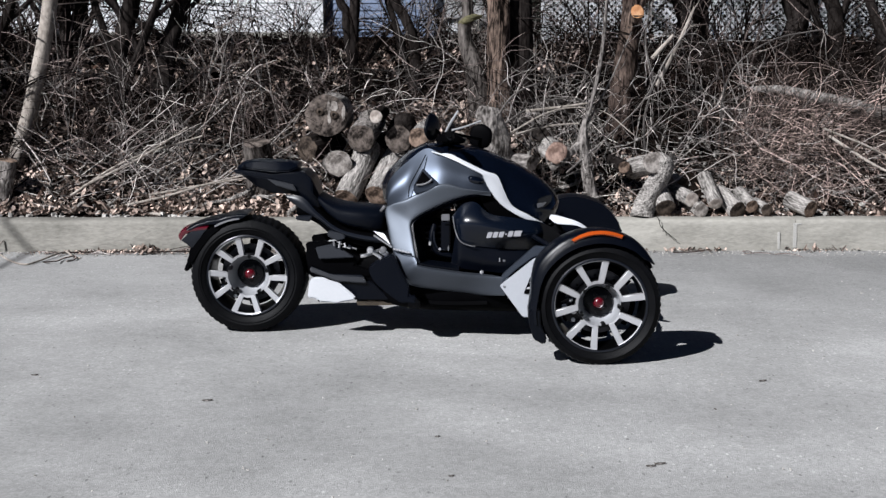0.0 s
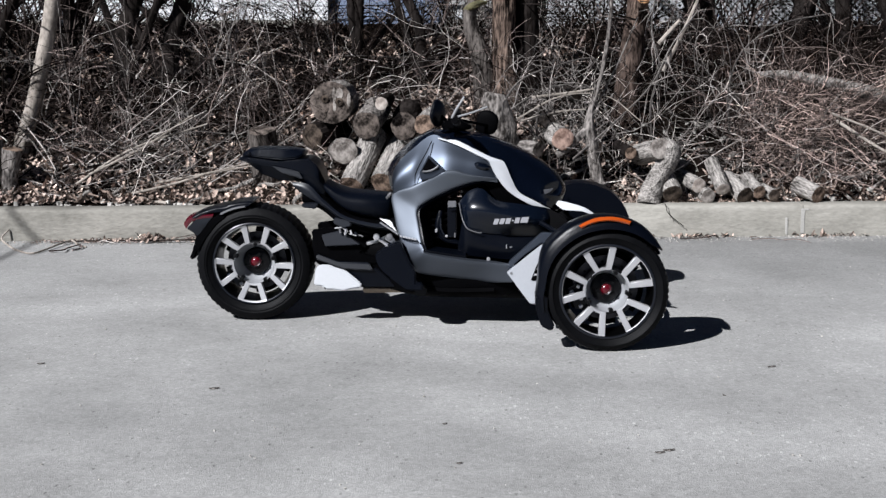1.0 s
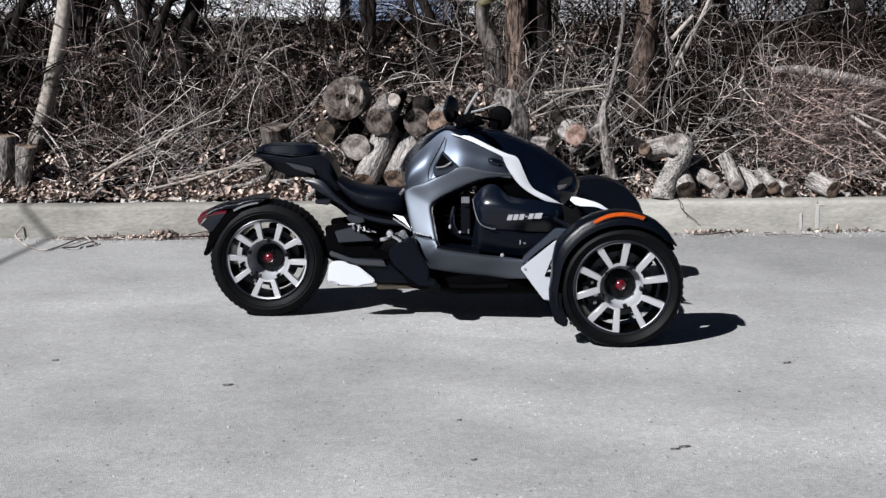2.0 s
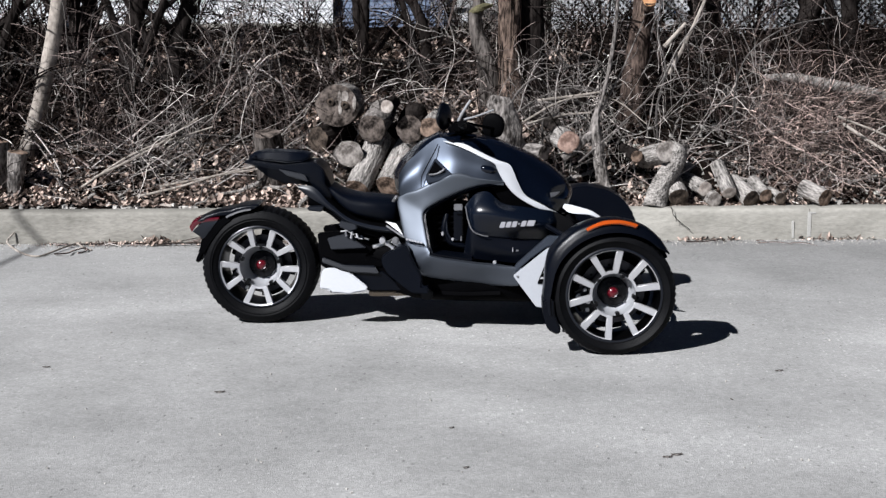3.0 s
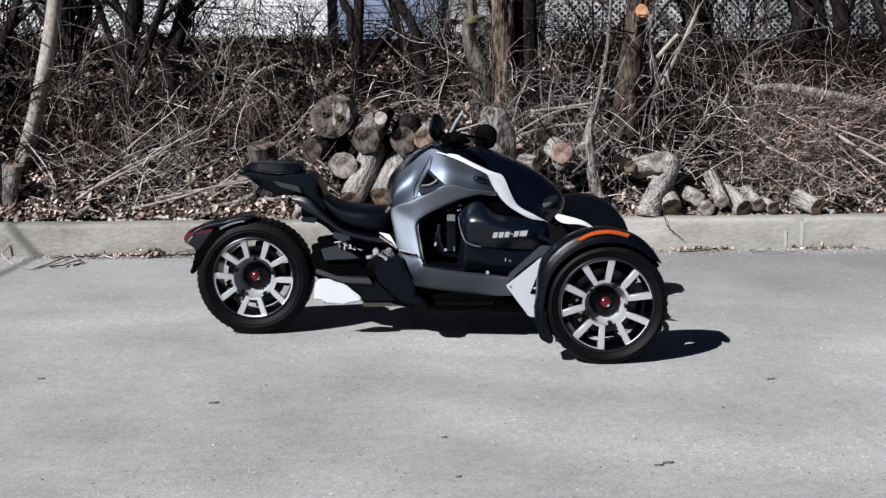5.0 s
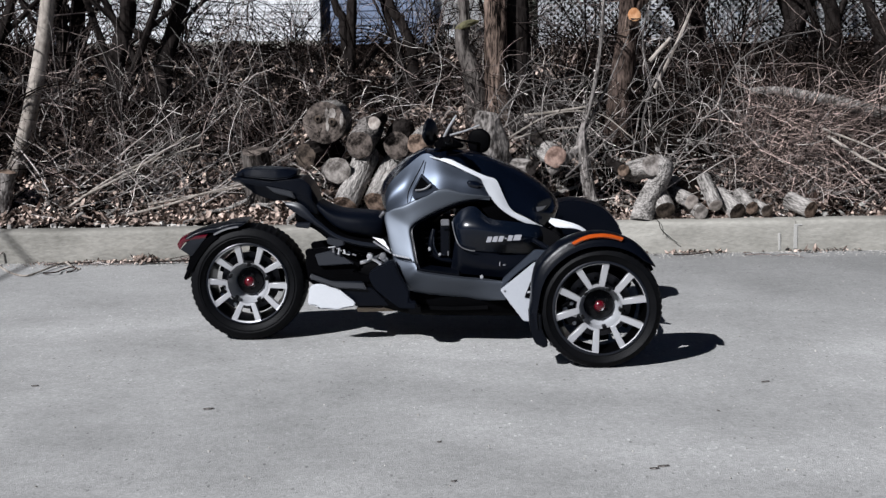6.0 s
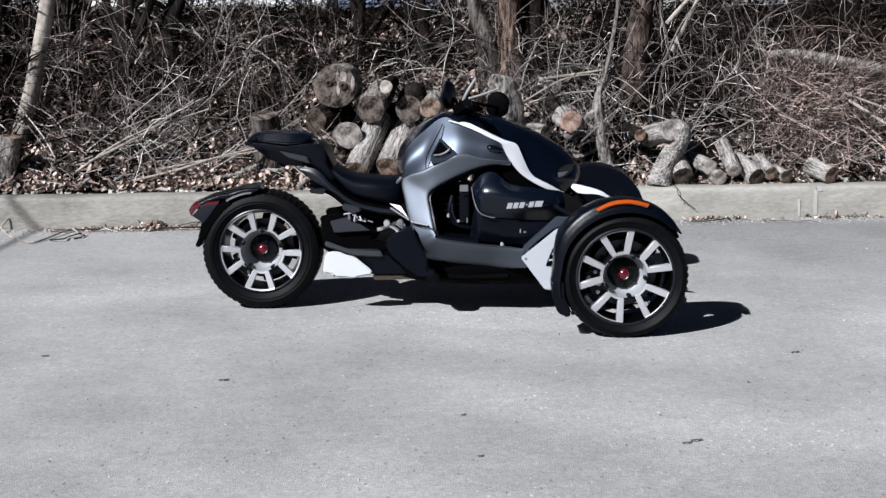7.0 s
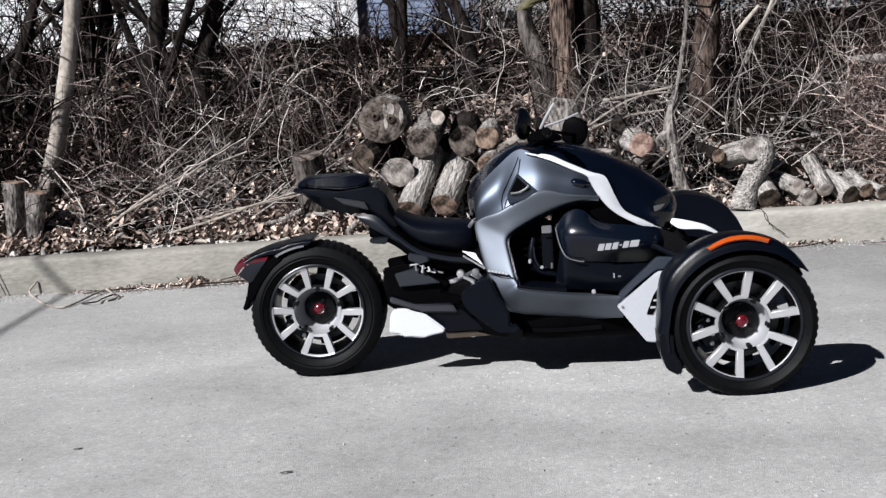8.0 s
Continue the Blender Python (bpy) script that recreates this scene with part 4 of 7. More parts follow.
    stump = part("stump", bark_tube([(0.46, 3.0, 0.50), (0.445, 2.98, 0.72), (0.43, 2.95, 0.88), (0.42, 2.94, 0.97), (0.425, 2.94, 1.01)], [0.17, 0.12, 0.10, 0.085, 0.06], 30, 44, 0.42, 3.7), BARK_GREY, degrees=80)
    tagged(stump, "upright pale weathered stump with a ragged top", "stump", "cut logs on the bank")
    round_log((0.92, 2.9, 0.675), (0.86, 3.2, 0.70), 0.082, CUT_PINK, "pinkish tan sawn log end", BARK_LOG)
    round_log((0.74, 2.85, 0.60), (0.50, 3.1, 0.62), 0.06, CUT_GREY, "grey branch log among the leaves", BARK_GREY, lumps=0.2)
    round_log((1.05, 3.3, 0.98), (0.85, 3.5, 1.0), 0.06, CUT_DARK, "hollow broken log on the bank", BARK_DARK, lumps=0.2)
    round_log((0.82, 3.1, 0.80), (0.62, 3.4, 0.9), 0.055, CUT_GREY, "weathered log under the branches", BARK_DARK, lumps=0.2)
    # bent log: a stout stub towards the road and a limb bent down from it
    bent = round_log((1.612, 2.735, 0.618), (1.515, 3.1, 0.54), 0.080, CUT_BARE, "bent grey log standing like a knee", BARK_LOG, 0.085, lumps=0.12)
    turn = bent.matrix_basis.inverted()
    limb = [turn @ Vector(p) for p in ((1.62, 2.88, 0.60), (1.680, 2.82, 0.602), (1.683, 2.80, 0.54), (1.640, 2.78, 0.46), (1.585, 2.755, 0.375), (1.550, 2.72, 0.30), (1.535, 2.70, 0.22))]
    part("limb", bark_tube(limb, [0.06, 0.080, 0.078, 0.070, 0.070, 0.076, 0.082], 22, 40, 0.16, 2.0), BARK_LOG, bent, degrees=80)
    round_log((1.422, 2.90, 0.568), (1.36, 3.2, 0.60), 0.046, CUT_TAN, "small tan-ended log behind the bent one", BARK_DARK)
    row = [((1.70, 2.69, 0.292), (1.665, 3.0, 0.45), 0.072, CUT_DARK, "short thick log with a dark sawn end"), ((1.89, 2.70, 0.352), (1.80, 3.0, 0.40), 0.055, CUT_PALE, "small log with a pale sawn end"),
           ((2.06, 2.68, 0.325), (2.02, 2.94, 0.50), 0.052, CUT_PALE, "slender grey log leaning on the others"), ((1.955, 2.68, 0.275), (1.90, 2.95, 0.33), 0.056, CUT_BARE, "short grey log behind the kerb"),
           ((2.225, 2.70, 0.275), (2.13, 2.95, 0.37), 0.066, CUT_DARK, "log with a shaded sawn end"), ((2.33, 2.72, 0.30), (2.28, 2.95, 0.38), 0.05, CUT_TAN, "small tan-ended log"),
           ((2.44, 2.72, 0.275), (2.40, 2.95, 0.30), 0.045, CUT_DARK, "small dark-ended log"), ((2.75, 2.69, 0.285), (2.64, 2.88, 0.335), 0.064, CUT_TAN, "thick grey log with a pale sawn end"),
           ((1.86, 2.95, 0.43), (1.75, 3.2, 0.5), 0.06, CUT_DARK, "dark log behind the row")]
    for a, b, r, c, label in row:
        round_log(a, b, r, c, label + " on the bank", BARK_LOG, group="cut logs behind the kerb")
    # sawn limb of the rough brown tree
    round_log((1.632, 3.945, 1.727), (1.622, 3.985, 1.712), 0.058, CUT_ORANGE, "sawn tree limb with a fresh orange end", BARK_RED, 0.057, "sawn_limb", 0.12, "limb", "bare trees on the bank")
    # stumps by the leaning tree
    round_log((-3.325, 2.95, 0.69), (-3.365, 2.98, 0.26), 0.074, CUT_TAN, "sawn stump beside the leaning tree", BARK_GREY, 0.066, "stump", 0.16, "stump", "stumps by the leaning tree")
    round_log((-3.157, 2.90, 0.615), (-3.225, 2.93, 0.24), 0.072, CUT_TAN, "leaning sawn stump with a reddish end", BARK_GREY, 0.055, "stump", 0.16, "stump", "stumps by the leaning tree")
    fallen = part("fallen_trunk", bark_tube([(2.58, 4.02, 1.105), (2.80, 4.0, 1.105), (3.04, 4.0, 1.058), (3.35, 3.98, 0.99), (3.62, 3.96, 0.92), (4.3, 3.9, 0.76)], [0.022, 0.032, 0.042, 0.048, 0.052, 0.06], 16, 30, 0.1, 5.0), BARK_LOG)
    tagged(fallen, "pale barkless fallen trunk lying on the brush pile", "fallen tree")
    for pts, r in (([(-2.35, 2.80, 0.27), (-1.95, 2.82, 0.36), (-1.6, 2.86, 0.46), (-1.15, 2.95, 0.55)], 0.011), ([(-2.1, 2.85, 0.36), (-1.65, 2.9, 0.44), (-1.25, 2.95, 0.50), (-0.95, 3.0, 0.56)], 0.009),
                   ([(-2.6, 2.9, 0.42), (-2.2, 3.0, 0.62), (-1.85, 3.1, 0.85)], 0.010), ([(-2.7, 2.9, 0.35), (-2.3, 3.0, 0.60), (-1.75, 3.15, 0.78)], 0.009), ([(0.55, 2.95, 0.80), (0.9, 3.0, 0.98), (1.25, 3.05, 0.98), (1.5, 3.0, 0.80)], 0.007), ([(0.70, 3.1, 0.97), (0.95, 3.1, 1.0), (1.16, 3.1, 1.03)], 0.012), ([(0.62, 3.0, 0.80), (0.85, 3.05, 0.86), (1.10, 3.1, 0.88)], 0.010), ([(1.738, 3.8, 1.354), (1.82, 3.8, 1.45), (1.90, 3.8, 1.54)], 0.02),
                   ([(3.0, 3.2, 0.78), (3.25, 3.0, 0.6), (3.4, 2.9, 0.52)], 0.013), ([(2.9, 3.0, 0.85), (3.3, 2.95, 0.68), (3.6, 2.9, 0.45)], 0.009), ([(1.75, 3.6, 1.15), (1.88, 3.5, 1.45), (2.0, 3.45, 1.75)], 0.016)):
        stick = part("branch", tube(pts, [r, r * 0.85] + [r * 0.6] * (len(pts) - 2), 7, 18), BARK_PALE)
        tagged(stick, "pale bare fallen branch lying on the bank", "branch", "fallen branches on the bank")
    for k in range(26):
        x, y = RNG.uniform(-3.1, -1.5), RNG.uniform(2.95, 3.35)
        rise, size, r = RNG.uniform(0.25, 1.0), RNG.uniform(0.5, 1.15), RNG.uniform(0.004, 0.0085)
        side = 1 if k % 4 else -0.7
        z = bank_height(x, y) + 0.01
        c = 1 / math.hypot(1, rise)
        end = (x + side * size * c, y + RNG.uniform(0.0, 0.3), z + size * c * rise)
        mid = tuple((a + b) / 2 + float(RNG.normal(0, 0.025)) for a, b in zip((x, y, z), end))
        stick = part("branch", tube([(x, y, z), mid, end], [r, r * 0.9, r * 0.5], 7, 12), TWIG_PALE if k % 3 else TWIG_BROWN)
        tagged(stick, "long straight dry stick leaning over the brush", "branch", "fallen branches on the bank")


def build_branches():
    """Short thick bleached branches strewn between the logs and over the lower bank."""
    for k in range(64):
        x = RNG.uniform(0.45, 1.65) if k < 22 else RNG.uniform(2.1, 4.2) if k < 42 else RNG.uniform(-3.0, -0.9)
        y, g = kerb_y(x) + RNG.uniform(0.24, 0.62), RNG.uniform(-0.9, 0.9)
        size, r = RNG.uniform(0.12, 0.42), RNG.uniform(0.006, 0.017)
        ends = []
        for u in (0, 0.35, 0.7, 1):
            px, py = x + size * u * math.cos(g) + RNG.normal(0, 0.012), y + 0.5 * size * u * math.sin(g)
            ends.append((px, py, bank_height(px, py) + r + 0.10 * u * (k % 3 == 0) + RNG.uniform(0, 0.012)))
        tagged(part("branch", bark_tube(ends, [r, r * 0.95, r * 0.85, r * 0.6], 8, 14, 0.2, float(k)), (BARK_LOG, BARK_PALE, BARK_GREY)[k % 3]), "short thick broken branch lying on the lower bank", "branch", "fallen branches on the bank")


build_trees()
build_logs()
build_branches()


# ---------------------------------------------------------------- brush, litter, stones
def build_brush():
    lying_brush("bank_brush", "tangle of brown dead sticks on the bank", 1700, (-5.2, 5.6), (2.98, 6.0), 0.40, (0.2, 1.1), (0.002, 0.006), TWIG_BROWN, wild=0.3, bend=0.8)
    lying_brush("pale_sticks", "scattered pale dead sticks on the bank", 800, (-5.0, 5.5), (2.98, 4.6), 0.45, (0.12, 0.9), (0.0018, 0.005), TWIG_PALE, wild=0.4, bend=1.0)
    lying_brush("dark_sticks", "dead sticks deep in the brush, coloured dark as shade", 2000, (-5.5, 6.0), (3.2, 7.5), 0.35, (0.2, 1.2), (0.003, 0.008), TWIG_DARK, flat=0.6, wild=0.3)
    lying_brush("brush_pile", "heap of cut brown branches", 2000, (1.9, 4.6), (3.1, 4.2), 0.42, (0.25, 1.2), (0.0015, 0.0042), TWIG_RED, along=(0.6, 0.1, -0.12), flat=0.4, wild=0.3, bend=0.9)
    lying_brush("pile_sticks", "pale sticks on top of the cut branches", 200, (1.6, 4.4), (3.0, 3.9), 0.5, (0.2, 1.1), (0.002, 0.0045), TWIG_PALE, along=(0.6, 0.0, -0.2), flat=0.5, wild=0.3, bend=0.9)
    lying_brush("broken_bits", "short broken sticks strewn along the lower bank", 2300, (-4.5, 5.0), (2.74, 3.6), 0.06, (0.04, 0.26), (0.002, 0.006), TWIG_PALE, flat=0.25)
    lying_brush("pile_twigs", "thin dry twigs caught among the stacked logs", 70, (-1.1, 0.3), (2.78, 3.05), 0.45, (0.15, 0.5), (0.0015, 0.0035), TWIG_BROWN, wild=0.35, bend=0.9)
    lying_brush("twig_tangle", "dense tangle of pale fallen twigs on the bank", 130, (-2.4, -1.3), (2.98, 3.5), 0.40, (0.2, 0.9), (0.0018, 0.0048), TWIG_PALE, along=(0.5, 0.0, 0.35), flat=0.6, wild=0.35, bend=0.9)
    for x, y, n, hgt, spread, r in ((-2.2, 3.2, 9, 1.2, 0.6, 0.0055), (-1.95, 3.3, 8, 1.2, 0.55, 0.005), (-0.2, 3.8, 9, 1.1, 0.45, 0.006), (1.0, 3.5, 12, 1.2, 0.4, 0.0055), (0.95, 3.25, 12, 1.25, 0.25, 0.0055), (1.78, 3.4, 4, 1.3, 0.18, 0.0055), (4.4, 3.4, 20, 1.0, 0.6, 0.006)):
        shrub(x, y, n, hgt, spread, r, TWIG_PALE, "pale leafless shrub with arching stems on the bank")
    for x, y, n, hgt, spread, r in ((-2.65, 3.5, 34, 1.5, 0.55, 0.007), (-1.3, 3.6, 24, 1.2, 0.55, 0.006), (0.3, 3.7, 16, 1.1, 0.45, 0.005), (-4.2, 3.6, 26, 1.4, 0.5, 0.007)):
        shrub(x, y, n, hgt, spread, r, TWIG_BROWN, "brown leafless shrub with arching stems on the bank")
    for x, y, n, hgt, spread, r in ((2.35, 3.7, 26, 1.0, 0.5, 0.005), (2.7, 4.0, 34, 0.9, 0.7, 0.005), (3.3, 3.6, 38, 0.8, 0.8, 0.005), (3.8, 3.9, 34, 1.0, 0.7, 0.005), (3.0, 3.3, 30, 0.7, 0.8, 0.004)):
        shrub(x, y, n, hgt, spread, r, TWIG_RED, "reddish brown leafless shrub heaped over the bank")
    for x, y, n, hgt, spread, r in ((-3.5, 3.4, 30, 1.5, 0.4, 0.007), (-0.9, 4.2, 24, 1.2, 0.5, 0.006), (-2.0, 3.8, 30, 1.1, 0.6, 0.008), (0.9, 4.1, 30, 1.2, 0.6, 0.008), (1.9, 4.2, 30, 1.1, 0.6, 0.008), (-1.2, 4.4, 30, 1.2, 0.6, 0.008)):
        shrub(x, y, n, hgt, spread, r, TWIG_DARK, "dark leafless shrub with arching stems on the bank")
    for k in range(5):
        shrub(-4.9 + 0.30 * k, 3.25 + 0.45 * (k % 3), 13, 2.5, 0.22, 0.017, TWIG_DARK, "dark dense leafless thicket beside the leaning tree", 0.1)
    for base, pts in (((0.28, 3.15), [(0.28, 3.15, 0.62), (0.5, 3.15, 0.84), (0.75, 3.18, 1.0), (0.95, 3.2, 1.06), (1.12, 3.2, 1.05), (1.25, 3.2, 0.9), (1.32, 3.2, 0.72)]),
                      ((0.75, 3.1), [(0.75, 3.1, 0.5), (0.74, 3.1, 0.8), (0.80, 3.12, 1.0), (0.9, 3.15, 1.05), (1.05, 3.15, 0.9), (1.1, 3.15, 0.7)]),
                      ((1.55, 3.1), [(1.0, 2.95, 0.52), (1.3, 3.0, 0.78), (1.58, 3.1, 1.05), (1.75, 3.2, 1.35), (1.95, 3.3, 1.6)]),
                      ((0.45, 3.15), [(0.40, 3.15, 0.75), (0.6, 3.15, 1.08), (0.895, 3.15, 1.205), (1.126, 3.15, 1.258), (1.2, 3.15, 1.2), (1.28, 3.15, 1.0)]),
                      ((1.6, 3.2), [(1.62, 3.2, 0.6), (1.6, 3.2, 0.9), (1.66, 3.22, 1.2), (1.6, 3.25, 1.5), (1.68, 3.3, 1.9)]),
                      ((2.2, 3.3), [(2.22, 3.3, 0.7), (2.2, 3.3, 1.0), (2.3, 3.32, 1.3), (2.6, 3.4, 1.5), (3.0, 3.5, 1.58)])):
        branch = part("vine", tube(pts, [0.009, 0.008] + [0.006] * (len(pts) - 2), 7, 26), TWIG_PALE)
        tagged(branch, "long pale looping vine over the dead brush", "vine", "vines on the bank")
        line = spline(pts, 30)
        n = 16
        at = [line[int(k)] for k in RNG.integers(6, 30, n)]
        v, f, _, _ = stems([list(q) for q in at], np.tile([0.1, -0.1, -0.4], (n, 1)) + unit_ways(n) * 0.7, RNG.uniform(0.2, 0.6, n), RNG.uniform(0.0018, 0.0035, n), 0.8, 0.7, 8, 0.4, 0.3)
        per_v, one = len(v) // n, f[:len(f) // n].tolist()
        for k in range(n):
            part("side_shoot", data_mesh("side_shoot", v[k * per_v:(k + 1) * per_v].tolist(), one, TWIG_PALE, True), None, branch)
    for k in range(4):
        shrub(0.45 + 0.40 * k, 3.35 + 0.16 * (k % 3), 5, 1.3, 0.30, 0.0055, TWIG_PALE, "pale thin vine arching over the brush", 0.9, name="vine")
    for k in range(16):
        x, y = -3.2 + 0.17 * k + RNG.uniform(-0.1, 0.1), RNG.uniform(3.45, 4.5)
        shrub(x, y, 4, RNG.uniform(1.2, 2.0), 0.13, 0.008, (TWIG_PALE, TWIG_BROWN)[k % 2], "slender upright leafless sapling on the bank", 0.12, base_spread=0.12)
    for k in range(8):
        x, y = (0.55 if k < 4 else 1.25) + 0.20 * k + RNG.uniform(-0.08, 0.08), RNG.uniform(3.3, 4.3)
        shrub(x, y, 4, RNG.uniform(1.0, 1.7), 0.12, 0.007, (TWIG_PALE, TWIG_BROWN)[k % 2], "slender upright leafless sapling on the bank", 0.12, base_spread=0.12)
    for k in range(9):
        shrub(-5.6 + 0.55 * k, RNG.uniform(7.8, 9.6), 9, RNG.uniform(1.2, 1.9), 0.4, 0.009, (TWIG_BROWN, TWIG_DARK)[k % 2], "tall thin leafless shrub before the house", 0.2)
    # the pale twig colour gives these shrubs their sunlit look
    for k in range(7):
        shrub(-0.1 + 0.08 * k, RNG.uniform(5.6, 8.0), 8, RNG.uniform(1.3, 2.0), 0.3, 0.005, TWIG_PALE, "sunlit fine leafless shrub beside the house", 0.2)
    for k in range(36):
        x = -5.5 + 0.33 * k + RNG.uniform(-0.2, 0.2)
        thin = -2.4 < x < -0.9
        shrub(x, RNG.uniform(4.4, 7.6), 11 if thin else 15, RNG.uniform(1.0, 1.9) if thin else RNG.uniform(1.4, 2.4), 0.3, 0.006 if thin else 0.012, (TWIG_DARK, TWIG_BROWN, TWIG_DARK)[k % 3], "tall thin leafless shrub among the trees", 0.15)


def litter(name, label, n, x_range, y_range, size, material, lift=0.012, ground=None, power=1.0):
    """Curled dead leaves, four faces each."""
    x, y = patchy(n, x_range, y_range, 1.5 if ground is None else 3.0, power).T
    if ground is None:
        z = heights(np.stack([x, y], 1))
    else:
        y = np.array([kerb_y(v) for v in x]) - y
        z = np.full(n, ground)
    s = RNG.uniform(*size, n)
    turn = RNG.uniform(0, 2 * math.pi, n)
    tilt = RNG.normal(0, 0.55, (n, 2))
    shape = np.array([(-1, 0, 0.0), (-0.2, -0.55, 0.18), (-0.1, 0, 0.0), (-0.2, 0.55, 0.22), (1, 0, 0.12), (0.5, -0.4, 0.2), (0.5, 0.4, 0.14)])
    pts = shape[None] * s[:, None, None] * 0.5
    c, d = np.cos(turn)[:, None], np.sin(turn)[:, None]
    px, py, pz = pts[..., 0] * c - pts[..., 1] * d, pts[..., 0] * d + pts[..., 1] * c, pts[..., 2] * RNG.uniform(-1, 1.6, n)[:, None]
    pz = pz + px * tilt[:, :1] + py * tilt[:, 1:]
    low = np.minimum(pz.min(1), 0)
    v = np.stack([px + x[:, None], py + y[:, None], pz - low[:, None] + (z + RNG.uniform(0, lift, n))[:, None]], -1).reshape(-1, 3)
    f = np.array([(0, 1, 2, 2), (0, 2, 3, 3), (1, 5, 4, 2), (2, 4, 6, 3)])
    quads = (np.arange(n)[:, None, None] * 7 + f[None]).reshape(-1, 4).tolist()
    return tagged(new(name, data_mesh(name, v.tolist(), [q[:3] if q[2] == q[3] else q for q in quads], material)), label, "leaves", kind="stuff")


def pebbles(name, label, n, spread, size, material):
    cube = np.array([(-1, -1, -1), (1, -1, -1), (1, 1, -1), (-1, 1, -1), (-1, -1, 1), (1, -1, 1), (1, 1, 1), (-1, 1, 1)]) * 0.5
    quad = np.array([(0, 3, 2, 1), (4, 5, 6, 7), (0, 1, 5, 4), (1, 2, 6, 5), (2, 3, 7, 6), (3, 0, 4, 7)])
    verts, faces = [], []
    for k in range(n):
        x, y, z = spread(k)
        s = RNG.uniform(*size)
        pts = cube * s * RNG.uniform(0.55, 1.0, (8, 3)) * RNG.uniform(0.6, 1.2, 3)
        g = RNG.uniform(0, 6.28)
        pts = pts @ np.array([(math.cos(g), math.sin(g), 0), (-math.sin(g), math.cos(g), 0), (0, 0, 1)])
        verts.append(pts + (x, y, z + s * 0.28)), faces.append(quad + 8 * k)
    return tagged(new(name, data_mesh(name, np.concatenate(verts).tolist(), np.concatenate(faces).tolist(), material)), label, "stones", kind="stuff")


